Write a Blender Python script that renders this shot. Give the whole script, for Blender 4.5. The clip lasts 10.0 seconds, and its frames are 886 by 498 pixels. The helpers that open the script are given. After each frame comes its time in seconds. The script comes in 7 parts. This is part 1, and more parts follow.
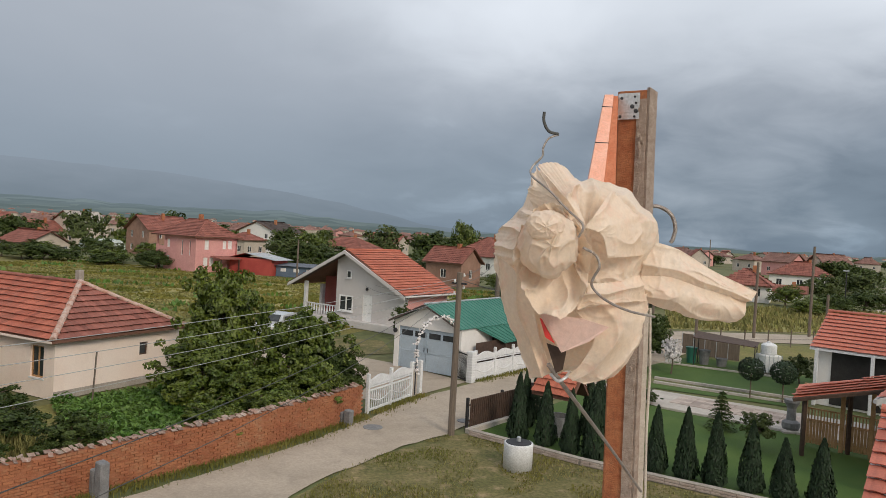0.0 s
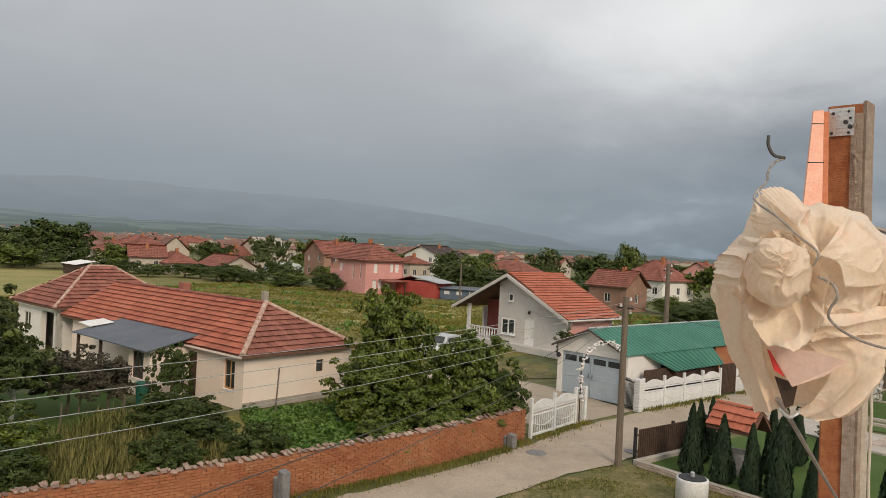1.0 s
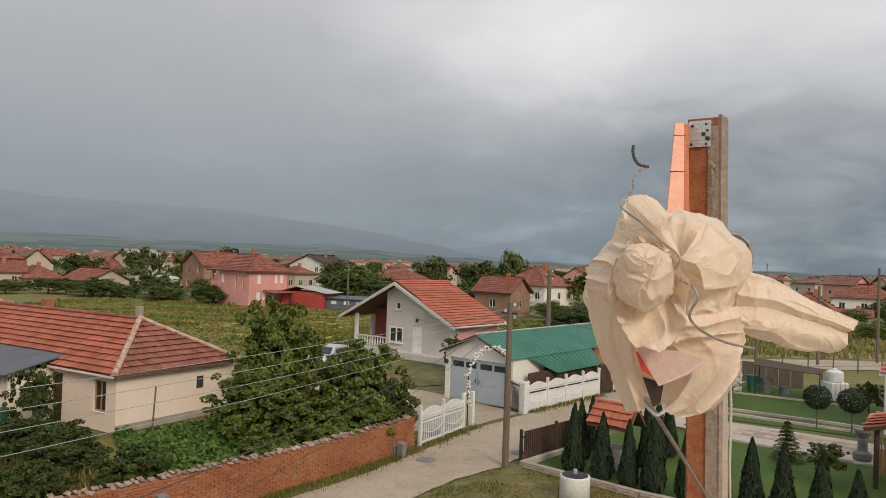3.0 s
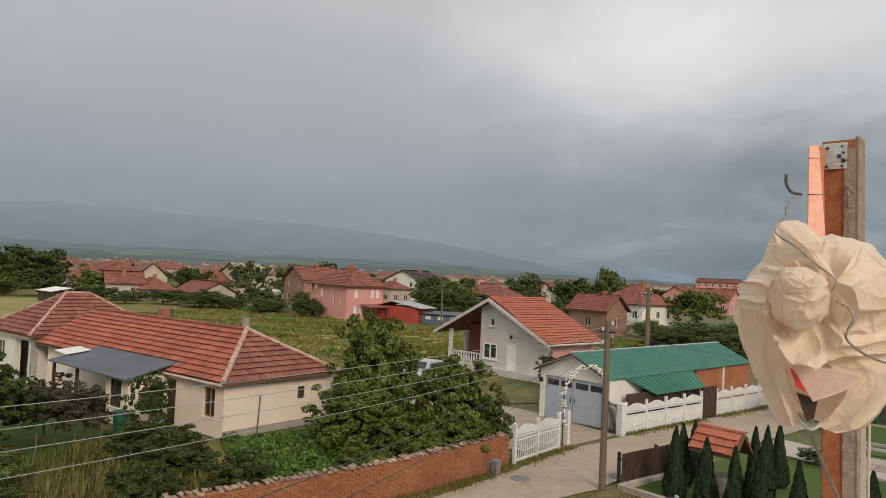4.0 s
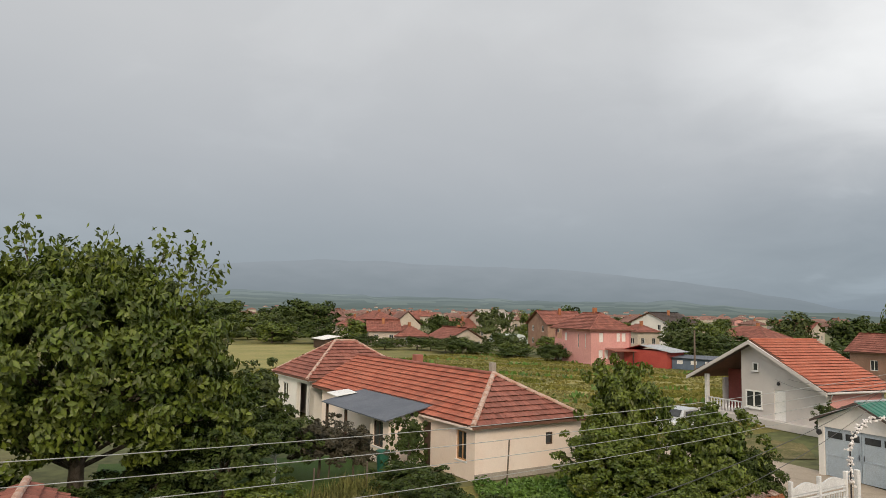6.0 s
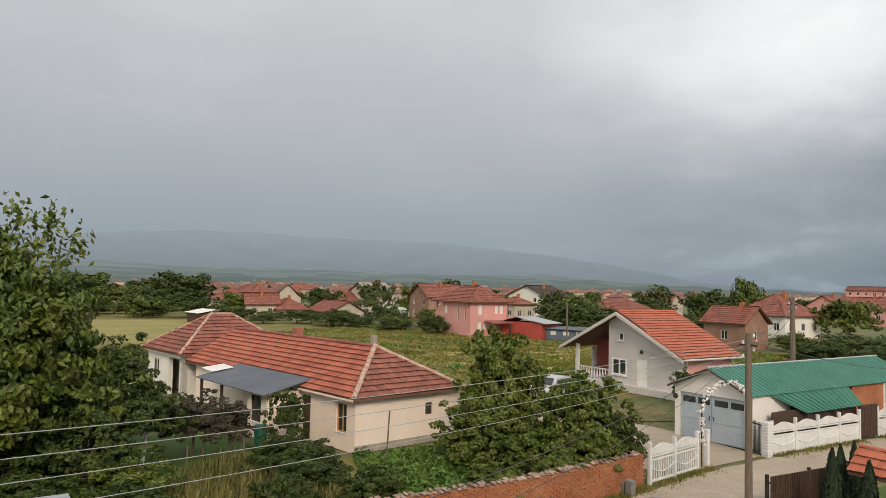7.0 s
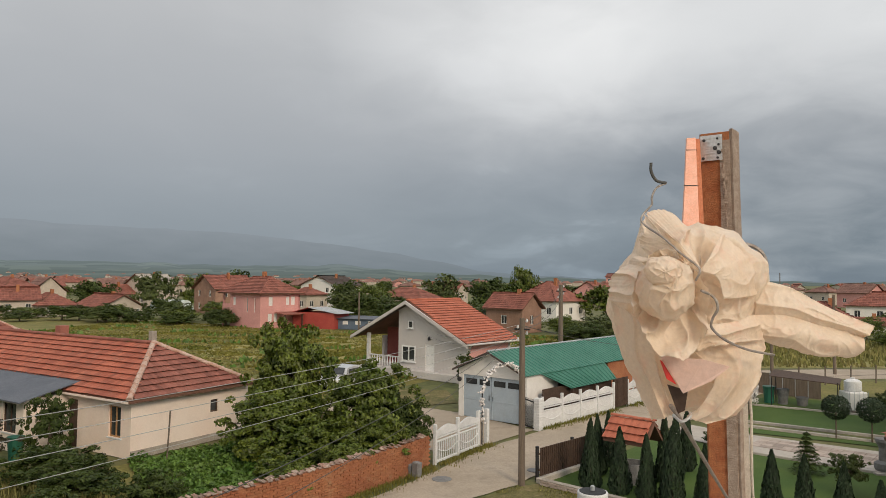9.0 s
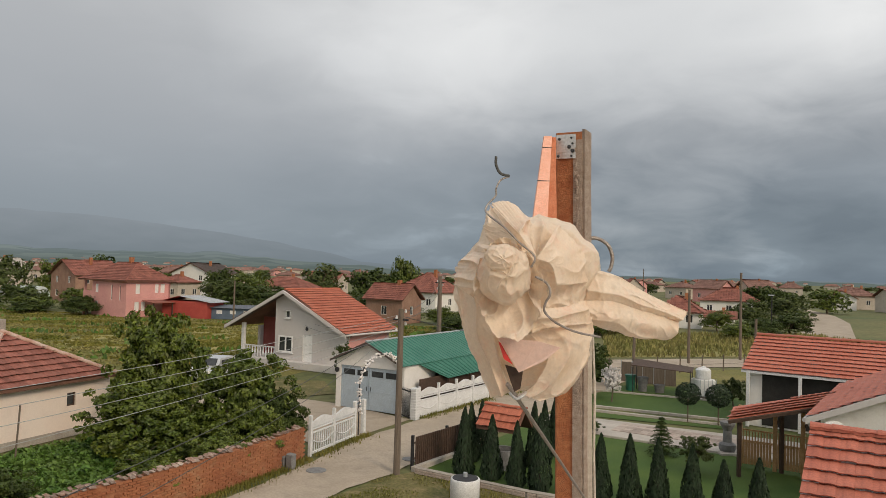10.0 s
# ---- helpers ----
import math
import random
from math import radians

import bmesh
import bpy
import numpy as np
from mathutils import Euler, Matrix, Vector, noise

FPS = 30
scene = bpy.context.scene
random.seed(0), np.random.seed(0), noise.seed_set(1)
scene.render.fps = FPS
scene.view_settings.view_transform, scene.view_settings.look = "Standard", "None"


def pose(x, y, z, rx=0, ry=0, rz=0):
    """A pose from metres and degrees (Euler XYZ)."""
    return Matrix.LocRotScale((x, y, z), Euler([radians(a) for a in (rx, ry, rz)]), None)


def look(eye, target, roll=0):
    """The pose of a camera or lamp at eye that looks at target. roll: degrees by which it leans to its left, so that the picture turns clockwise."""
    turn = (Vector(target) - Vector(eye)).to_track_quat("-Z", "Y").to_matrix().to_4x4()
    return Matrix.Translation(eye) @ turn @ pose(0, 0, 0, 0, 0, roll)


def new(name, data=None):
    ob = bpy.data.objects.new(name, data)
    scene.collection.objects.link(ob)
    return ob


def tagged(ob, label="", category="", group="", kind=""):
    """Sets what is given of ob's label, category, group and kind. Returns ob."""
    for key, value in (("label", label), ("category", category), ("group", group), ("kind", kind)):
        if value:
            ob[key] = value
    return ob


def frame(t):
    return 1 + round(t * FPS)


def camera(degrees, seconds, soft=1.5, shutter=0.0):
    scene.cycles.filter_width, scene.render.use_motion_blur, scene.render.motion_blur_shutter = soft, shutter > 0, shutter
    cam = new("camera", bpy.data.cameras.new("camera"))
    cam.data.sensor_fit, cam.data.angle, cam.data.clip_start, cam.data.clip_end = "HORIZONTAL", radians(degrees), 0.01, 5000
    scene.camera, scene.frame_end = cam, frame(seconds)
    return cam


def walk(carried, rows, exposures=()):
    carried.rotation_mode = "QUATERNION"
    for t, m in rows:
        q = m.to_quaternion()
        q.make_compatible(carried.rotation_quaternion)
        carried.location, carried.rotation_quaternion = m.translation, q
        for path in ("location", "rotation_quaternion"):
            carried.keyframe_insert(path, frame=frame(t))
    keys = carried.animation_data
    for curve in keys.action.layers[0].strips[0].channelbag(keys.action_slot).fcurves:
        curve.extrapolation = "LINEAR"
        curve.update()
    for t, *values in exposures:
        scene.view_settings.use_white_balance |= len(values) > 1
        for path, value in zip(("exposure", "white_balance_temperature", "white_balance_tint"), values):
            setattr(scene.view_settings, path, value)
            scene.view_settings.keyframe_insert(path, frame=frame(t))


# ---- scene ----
cam = camera(64.18, 10.0, 0.8)
PATH = [
    (0, pose(0.111, 0.016, 7.201, 88.78, 0, 0.04) @ pose(0, 0, 0, 0, 0, 3.19)),
    (0.5, pose(0.082, 0.026, 7.210, 90.34, 0, 7.26) @ pose(0, 0, 0, 0, 0, 4.19)),
    (1, pose(0.053, -0.012, 7.204, 89.97, 0, 13.13) @ pose(0, 0, 0, 0, 0, 2.84)),
    (1.5, pose(0.058, 0.021, 7.210, 89.61, 0, 15.87) @ pose(0, 0, 0, 0, 0, 2.18)),
    (2, pose(0.046, 0.014, 7.205, 90.30, 0, 15.23) @ pose(0, 0, 0, 0, 0, 2.57)),
    (2.5, pose(0.056, 0.026, 7.205, 90.51, 0, 8.45) @ pose(0, 0, 0, 0, 0, 1.98)),
    (2.7, pose(0.071, 0.025, 7.206, 90.80, 0, 3.98) @ pose(0, 0, 0, 0, 0, 1.92)),
    (3.8, pose(0.008, -0.092, 7.201, 91.67, 0, 6.55) @ pose(0, 0, 0, 0, 0, 3.07)),
    (4, pose(-0.012, -0.097, 7.205, 92.06, 0, 11.64) @ pose(0, 0, 0, 0, 0, 2.58)),
    (4.5, pose(-0.183, 0.004, 7.213, 94.49, 0, 26.56) @ pose(0, 0, 0, 0, 0, 1.57)),
    (5, pose(-0.191, 0.054, 7.208, 95.11, 0, 34.22) @ pose(0, 0, 0, 0, 0, 1.35)),
    (5.2, pose(-0.144, 0.055, 7.206, 95.32, 0, 35.38) @ pose(0, 0, 0, 0, 0, 0.90)),
    (6.3, pose(-0.035, 0.019, 7.174, 94.16, 0, 28.24) @ pose(0, 0, 0, 0, 0, 1.26)),
    (6.5, pose(-0.054, 0.045, 7.189, 93.14, 0, 26.30) @ pose(0, 0, 0, 0, 0, 1.30)),
    (7, pose(-0.067, 0.059, 7.165, 93.03, 0, 21.55) @ pose(0, 0, 0, 0, 0, 1.21)),
    (7.5, pose(-0.046, 0.043, 7.176, 92.34, 0, 18.11) @ pose(0, 0, 0, 0, 0, 0.97)),
    (8, pose(0.022, -0.028, 7.213, 92.21, 0, 15.97) @ pose(0, 0, 0, 0, 0, 0.79)),
    (8.5, pose(0.026, -0.036, 7.204, 91.50, 0, 12.45) @ pose(0, 0, 0, 0, 0, 0.46)),
    (9, pose(0.043, -0.034, 7.204, 92.46, 0, 4.85) @ pose(0, 0, 0, 0, 0, 0.56)),
    (9.5, pose(0.075, -0.047, 7.202, 92.16, 0, -4.69) @ pose(0, 0, 0, 0, 0, -0.52)),
    (10, pose(0.080, -0.060, 7.197, 91.89, 0, -4.74) @ pose(0, 0, 0, 0, 0, 1.58)),
]
walk(cam, PATH, [(0, -0.08, 6000, 10), (0.5, -0.05, 6300, 10), (1, -0.06, 6500, 10), (2, 0, 6500, 10), (2.5, -0.05, 6500, 10), (4, -0.15, 6500, 10), (4.5, 0.1, 6500, 10), (5, 0.12, 6500, 10), (6.5, 0.1, 6500, 10), (7.5, 0.1, 6500, 10), (8.5, 0.02, 6500, 10), (9, -0.08, 6500, 10), (10, -0.14, 6500, 10)])

# ---- light ----
SUN_AZ, SUN_EL = 150.0, 32.0          # behind the camera, veiled by cloud
world = bpy.data.worlds.new("storm_sky")
scene.world = world
world.use_nodes = True
wt = world.node_tree
for n in list(wt.nodes):
    wt.nodes.remove(n)


def wnode(kind, **kw):
    n = wt.nodes.new(kind)
    for k, v in kw.items():
        n.inputs[k].default_value = v
    return n


def wmath(op, a, b=None, c=None, clamp=False):
    n = wt.nodes.new("ShaderNodeMath")
    n.operation, n.use_clamp = op, clamp
    for i, v in enumerate((a, b, c)):
        if v is None:
            continue
        if isinstance(v, (int, float)):
            n.inputs[i].default_value = v
        else:
            wt.links.new(v, n.inputs[i])
    return n.outputs[0]


def wramp(fac, stops, smooth=False):
    n = wt.nodes.new("ShaderNodeValToRGB")
    r = n.color_ramp
    if smooth:
        r.interpolation = "EASE"
    while len(r.elements) < len(stops):
        r.elements.new(0.5)
    for e, (p, c) in zip(r.elements, stops):
        e.position, e.color = p, (*c, 1) if len(c) == 3 else c
    wt.links.new(fac, n.inputs[0])
    return n.outputs[0]


def wmix(fac, a, b, mode="MIX"):
    n = wt.nodes.new("ShaderNodeMix")
    n.data_type, n.blend_type = "RGBA", mode
    for s, v in ((n.inputs[0], fac), (n.inputs[6], a), (n.inputs[7], b)):
        if isinstance(v, (int, float)):
            s.default_value = v
        elif isinstance(v, tuple):
            s.default_value = (*v, 1)
        else:
            wt.links.new(v, s)
    return n.outputs[2]


wco = wt.nodes.new("ShaderNodeTexCoord").outputs["Generated"]
wsep = wt.nodes.new("ShaderNodeSeparateXYZ")
wt.links.new(wco, wsep.inputs[0])
wx, wy, wz = wsep.outputs
# cloud layer seen in perspective: the direction laid on a curved ceiling
wup = wmath("MAXIMUM", wz, 0.0)
wden = wmath("ADD", wup, 0.30)
wcomb = wt.nodes.new("ShaderNodeCombineXYZ")
wt.links.new(wmath("DIVIDE", wx, wden), wcomb.inputs[0])
wt.links.new(wmath("DIVIDE", wy, wden), wcomb.inputs[1])
wcomb.inputs[2].default_value = 5.2
big = wnode("ShaderNodeTexNoise", Scale=1.05, Detail=4.0, Roughness=0.48, Distortion=0.25)
fine = wnode("ShaderNodeTexNoise", Scale=3.4, Detail=5.0, Roughness=0.55, Distortion=0.4)
for n in (big, fine):
    wt.links.new(wcomb.outputs[0], n.inputs["Vector"])
cloud = wmath("ADD", wmath("MULTIPLY", big.outputs[0], 0.70), wmath("MULTIPLY", fine.outputs[0], 0.30))
# height gradient: blue-grey rain near the horizon, pale cloud above
low = wramp(wup, [(0.0, (0.225, 0.275, 0.325)), (0.09, (0.305, 0.345, 0.385)), (0.20, (0.415, 0.440, 0.468)), (0.36, (0.53, 0.545, 0.56)), (1.0, (0.75, 0.77, 0.78))], False)
# east of north the front stands dark below a bright ragged edge
eastness = wmath("MULTIPLY_ADD", wx, 1.9, 0.50, clamp=True)
lowness = wmath("MULTIPLY_ADD", wup, -4.6, 1.0, clamp=True)
col = wmix(wmath("MULTIPLY", wmath("MULTIPLY", eastness, lowness), 0.66), low, (0.178, 0.226, 0.268))
shade = wramp(cloud, [(0.36, (0.76, 0.78, 0.80)), (0.47, (0.98, 0.985, 0.99)), (0.55, (1.15, 1.14, 1.13)), (0.64, (1.75, 1.72, 1.68))], False)
veil = wmath("MAXIMUM", wmath("MULTIPLY_ADD", eastness, 0.85, 0.12, clamp=True), wmath("MULTIPLY", wy, -1.0, clamp=True))
shaded = wmix(veil, (1.06, 1.05, 1.04), shade)
col = wmix(1.0, col, shaded, "MULTIPLY")
edge = wmath("MULTIPLY", wmath("MULTIPLY_ADD", wx, 2.6, 0.62, clamp=True), wmath("MULTIPLY_ADD", wup, 6.5, -0.95, clamp=True))
col = wmix(wmath("MULTIPLY", edge, wmath("MULTIPLY_ADD", cloud, 3.6, -1.0, clamp=True)), col, (0.95, 0.955, 0.95))
# a pale break in the cloud low in the north-north-east
wdot = wt.nodes.new("ShaderNodeVectorMath")
wdot.operation = "DOT_PRODUCT"
wt.links.new(wco, wdot.inputs[0])
wdot.inputs[1].default_value = (0.342, 0.912, 0.226)
gap_amt = wmath("MULTIPLY_ADD", wmath("ADD", wdot.outputs["Value"], wmath("MULTIPLY", wmath("SUBTRACT", cloud, 0.5), 0.10)), 38.0, -37.0, clamp=True)
col = wmix(wmath("MULTIPLY", gap_amt, 0.48), col, (0.62, 0.64, 0.655))
# brighter, thinner cloud to the south where the sun stands
south = wmath("MULTIPLY_ADD", wy, -0.9, 0.1, clamp=True)
col = wmix(south, col, (0.85, 0.82, 0.77))
sky = wt.nodes.new("ShaderNodeTexSky")
sky.sky_type, sky.sun_disc = "NISHITA", False
sky.sun_elevation, sky.sun_rotation = radians(SUN_EL), radians(SUN_AZ)
bg_sky = wnode("ShaderNodeBackground", Strength=0.05)
wt.links.new(sky.outputs[0], bg_sky.inputs[0])
bg_cloud = wnode("ShaderNodeBackground", Strength=1.0)
wt.links.new(col, bg_cloud.inputs[0])
mixw = wt.nodes.new("ShaderNodeMixShader")
mixw.inputs[0].default_value = 0.93
wt.links.new(bg_sky.outputs[0], mixw.inputs[1])
wt.links.new(bg_cloud.outputs[0], mixw.inputs[2])
wout = wt.nodes.new("ShaderNodeOutputWorld")
wt.links.new(mixw.outputs[0], wout.inputs[0])

sun = new("sun", bpy.data.lights.new("sun", "SUN"))
sun.data.energy, sun.data.angle, sun.data.color = 1.8, radians(18), (1.0, 0.82, 0.61)
sdir = Vector((math.sin(radians(SUN_AZ)) * math.cos(radians(SUN_EL)), math.cos(radians(SUN_AZ)) * math.cos(radians(SUN_EL)), math.sin(radians(SUN_EL))))
sun.matrix_world = look(sdir * 50, (0, 0, 0))

# ---- materials ----
def material(name, c1, c2, scale=3.0, rough=0.85, bump=0.15, fine=40.0, metal=0.0, stain=None, stain_amt=0.35, vary="", amount=0.25, trans=0.0, fine_amt=0.35, bump_scale=None, stretch=None):
    """Two scales of colour variation, optional stains, fine relief; vary: 'object' or 'island' random tint."""
    m = bpy.data.materials.new(name)
    m.use_nodes = True
    nt = m.node_tree
    b = nt.nodes["Principled BSDF"]
    b.inputs["Roughness"].default_value = rough
    b.inputs["Metallic"].default_value = metal
    co = nt.nodes.new("ShaderNodeTexCoord")
    geo = nt.nodes.new("ShaderNodeNewGeometry")
    vec = geo.outputs["Position"]
    if stretch:
        mp = nt.nodes.new("ShaderNodeMapping")
        mp.inputs["Scale"].default_value = stretch
        nt.links.new(co.outputs["Object"], mp.inputs[0])
        vec = mp.outputs[0]

    def tex(sc, det=4.0, rg=0.6):
        n = nt.nodes.new("ShaderNodeTexNoise")
        n.inputs["Scale"].default_value, n.inputs["Detail"].default_value, n.inputs["Roughness"].default_value = sc, det, rg
        nt.links.new(vec, n.inputs["Vector"])
        return n.outputs["Fac"]

    def mix(f, a, c, mode="MIX"):
        n = nt.nodes.new("ShaderNodeMix")
        n.data_type, n.blend_type = "RGBA", mode
        for s, v in ((n.inputs[0], f), (n.inputs[6], a), (n.inputs[7], c)):
            if isinstance(v, (int, float)):
                s.default_value = v
            elif isinstance(v, tuple):
                s.default_value = (*v, 1)
            else:
                nt.links.new(v, s)
        return n.outputs[2]

    def remap(f, lo, hi, to0=0.0, to1=1.0):
        n = nt.nodes.new("ShaderNodeMapRange")
        n.inputs[1].default_value, n.inputs[2].default_value, n.inputs[3].default_value, n.inputs[4].default_value = lo, hi, to0, to1
        nt.links.new(f, n.inputs[0])
        return n.outputs[0]

    col = mix(remap(tex(scale), 0.35, 0.65), c1, c2)
    ft = tex(fine, 3.0)
    gr = remap(ft, 0.3, 0.7, 1.0 - fine_amt * 0.6, 1.0 + fine_amt * 0.4)
    comb = nt.nodes.new("ShaderNodeCombineColor")
    for i in range(3):
        nt.links.new(gr, comb.inputs[i])
    col = mix(1.0, col, comb.outputs[0], "MULTIPLY")
    if stain:
        col = mix(remap(tex(scale * 2.7, 6.0, 0.7), 0.52, 0.70, 0.0, stain_amt), col, stain)
    if vary:
        r = nt.nodes.new("ShaderNodeObjectInfo").outputs["Random"] if vary == "object" else geo.outputs["Random Per Island"]
        rr = remap(r, 0.0, 1.0, 1.0 - amount, 1.0 + amount)
        cc = nt.nodes.new("ShaderNodeCombineColor")
        for i in range(3):
            nt.links.new(rr, cc.inputs[i])
        col = mix(1.0, col, cc.outputs[0], "MULTIPLY")
    nt.links.new(col, b.inputs["Base Color"])
    if bump:
        bn = nt.nodes.new("ShaderNodeBump")
        bn.inputs["Strength"].default_value, bn.inputs["Distance"].default_value = bump, 0.02
        nt.links.new(tex(bump_scale, 4.0) if bump_scale else ft, bn.inputs["Height"])
        nt.links.new(bn.outputs[0], b.inputs["Normal"])
    if trans:
        out = nt.nodes["Material Output"]
        tl = nt.nodes.new("ShaderNodeBsdfTranslucent")
        nt.links.new(col, tl.inputs[0])
        ms = nt.nodes.new("ShaderNodeMixShader")
        ms.inputs[0].default_value = trans
        nt.links.new(b.outputs[0], ms.inputs[1])
        nt.links.new(tl.outputs[0], ms.inputs[2])
        nt.links.new(ms.outputs[0], out.inputs[0])
    return m


M_GROUND = material("field_soil", (0.085, 0.115, 0.035), (0.17, 0.16, 0.06), 0.045, 0.95, 0.4, 1.3, stain=(0.20, 0.15, 0.08), stain_amt=0.5, fine_amt=0.6)
M_GRASS = material("meadow_grass", (0.125, 0.135, 0.024), (0.215, 0.185, 0.048), 0.25, 0.9, 0.5, 6.0, stain=(0.21, 0.17, 0.08), stain_amt=0.6, fine_amt=0.7)
M_VERGE = material("dry_verge_grass", (0.105, 0.105, 0.028), (0.19, 0.16, 0.06), 0.6, 0.95, 0.6, 9.0, stain=(0.36, 0.26, 0.15), stain_amt=0.8, fine_amt=0.7)
M_LAWN = material("mown_lawn", (0.046, 0.098, 0.009), (0.070, 0.122, 0.014), 0.5, 0.9, 0.5, 25.0, fine_amt=0.5)
M_YELLOW = material("yellow_meadow", (0.24, 0.23, 0.065), (0.33, 0.28, 0.10), 0.12, 0.95, 0.5, 4.0, stain=(0.11, 0.14, 0.04), stain_amt=0.5, fine_amt=0.5)
M_ROAD = material("dusty_concrete_road", (0.36, 0.30, 0.23), (0.45, 0.375, 0.295), 0.45, 0.9, 0.3, 14.0, stain=(0.25, 0.21, 0.165), stain_amt=0.6, fine_amt=0.25)
M_PATH = material("pale_paving", (0.42, 0.38, 0.34), (0.52, 0.48, 0.43), 1.2, 0.85, 0.2, 20.0, stain=(0.40, 0.36, 0.32), stain_amt=0.4)
M_PAVER = material("brown_paver", (0.36, 0.29, 0.25), (0.46, 0.39, 0.34), 1.5, 0.85, 0.25, 25.0, vary="island")
M_CONC = material("weathered_concrete", (0.34, 0.30, 0.26), (0.46, 0.42, 0.37), 1.3, 0.9, 0.35, 22.0, stain=(0.25, 0.23, 0.20), stain_amt=0.5)
M_WHITEC = material("white_painted_concrete", (0.66, 0.67, 0.68), (0.76, 0.77, 0.78), 1.5, 0.75, 0.2, 25.0, stain=(0.52, 0.52, 0.51), stain_amt=0.4)
M_PINKWALL = material("cream_pink_render", (0.86, 0.72, 0.63), (0.89, 0.78, 0.70), 0.5, 0.9, 0.08, 18.0, stain=(0.70, 0.58, 0.50), stain_amt=0.35, fine_amt=0.08)
M_WHITEWALL = material("white_render", (0.76, 0.74, 0.71), (0.83, 0.81, 0.78), 0.6, 0.9, 0.2, 18.0, stain=(0.6, 0.57, 0.53), stain_amt=0.3, fine_amt=0.08)
M_GREYWALL = material("grey_render", (0.56, 0.53, 0.52), (0.63, 0.60, 0.58), 0.5, 0.9, 0.2, 18.0, stain=(0.5, 0.47, 0.45), stain_amt=0.3, fine_amt=0.08)
M_ROSE = material("rose_render", (0.62, 0.30, 0.28), (0.69, 0.36, 0.33), 0.4, 0.9, 0.2, 15.0, stain=(0.52, 0.25, 0.23), stain_amt=0.3)
M_MAROON = material("maroon_render", (0.22, 0.055, 0.05), (0.27, 0.075, 0.065), 0.8, 0.85, 0.2, 15.0)
M_BRICK = material("old_red_brick", (0.30, 0.105, 0.05), (0.41, 0.17, 0.08), 0.9, 0.95, 0.5, 30.0, stain=(0.36, 0.20, 0.11), stain_amt=0.95, vary="island", amount=0.09)
M_MORTAR = material("earth_mortar", (0.30, 0.115, 0.055), (0.38, 0.165, 0.085), 2.0, 0.95, 0.4, 30.0)
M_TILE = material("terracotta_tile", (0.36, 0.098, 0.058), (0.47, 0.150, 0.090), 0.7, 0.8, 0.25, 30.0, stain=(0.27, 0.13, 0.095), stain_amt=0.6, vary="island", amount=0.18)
M_TILEO = material("dark_terracotta_tile", (0.235, 0.082, 0.060), (0.33, 0.125, 0.092), 0.8, 0.85, 0.3, 30.0, stain=(0.24, 0.12, 0.09), stain_amt=0.5, vary="island", amount=0.2)
M_TILEP = material("single_terracotta_tile", (0.36, 0.098, 0.058), (0.47, 0.150, 0.090), 0.7, 0.8, 0.25, 30.0, stain=(0.27, 0.13, 0.095), stain_amt=0.6, vary="object", amount=0.2)
M_TILER = material("new_orange_tile", (0.44, 0.125, 0.070), (0.52, 0.170, 0.100), 0.8, 0.7, 0.2, 30.0, vary="island", amount=0.1)
M_TILERP = material("single_red_tile", (0.43, 0.125, 0.080), (0.50, 0.165, 0.110), 0.8, 0.65, 0.2, 30.0, stain=(0.40, 0.15, 0.11), stain_amt=0.4, vary="object", amount=0.12)
# far roofs: the missing haze is put into a duller, browner tile colour
M_FARROOF = material("hazed_brown_tile", (0.20, 0.105, 0.085), (0.27, 0.15, 0.12), 0.3, 0.9, 0.1, 4.0, vary="island", amount=0.2)
M_BROWNWALL = material("bare_brown_block", (0.27, 0.155, 0.11), (0.36, 0.22, 0.16), 0.8, 0.9, 0.2, 12.0, stain=(0.24, 0.16, 0.12), stain_amt=0.5)
M_MORTARCAP = material("mortar_ridge", (0.55, 0.43, 0.37), (0.45, 0.24, 0.17), 3.5, 0.9, 0.5, 30.0)
M_UNDER = material("roof_underlay", (0.16, 0.08, 0.055), (0.2, 0.1, 0.07), 2.0, 0.95, 0.2, 20.0)
M_GREENROOF = material("green_sheet_metal", (0.035, 0.17, 0.125), (0.055, 0.21, 0.155), 0.8, 0.45, 0.08, 15.0, metal=0.2, stain=(0.10, 0.24, 0.19), stain_amt=0.4)
M_GREYROOF = material("dark_grey_sheet", (0.095, 0.11, 0.14), (0.13, 0.145, 0.175), 0.9, 0.6, 0.1, 15.0, stain=(0.2, 0.21, 0.23), stain_amt=0.3)
M_ZINC = material("pale_sheet_metal", (0.40, 0.43, 0.46), (0.52, 0.55, 0.58), 0.9, 0.5, 0.1, 15.0, metal=0.3, stain=(0.3, 0.28, 0.26), stain_amt=0.4)
M_DOORBLUE = material("pale_blue_steel", (0.40, 0.48, 0.56), (0.46, 0.54, 0.61), 0.9, 0.55, 0.05, 20.0, stain=(0.36, 0.40, 0.44), stain_amt=0.4)
M_WHITE = material("white_gloss_paint", (0.80, 0.80, 0.79), (0.85, 0.85, 0.84), 2.0, 0.5, 0.05, 30.0)
M_DARKWOOD = material("dark_brown_wood", (0.055, 0.032, 0.022), (0.085, 0.05, 0.034), 5.0, 0.75, 0.2, 40.0)
M_GREYWOOD = material("grey_weathered_wood", (0.135, 0.105, 0.082), (0.20, 0.16, 0.125), 3.0, 0.9, 0.3, 40.0, stain=(0.12, 0.10, 0.085), stretch=(6, 6, 0.5))
M_HONEY = material("honey_wood", (0.38, 0.21, 0.085), (0.48, 0.28, 0.13), 4.0, 0.65, 0.2, 40.0)
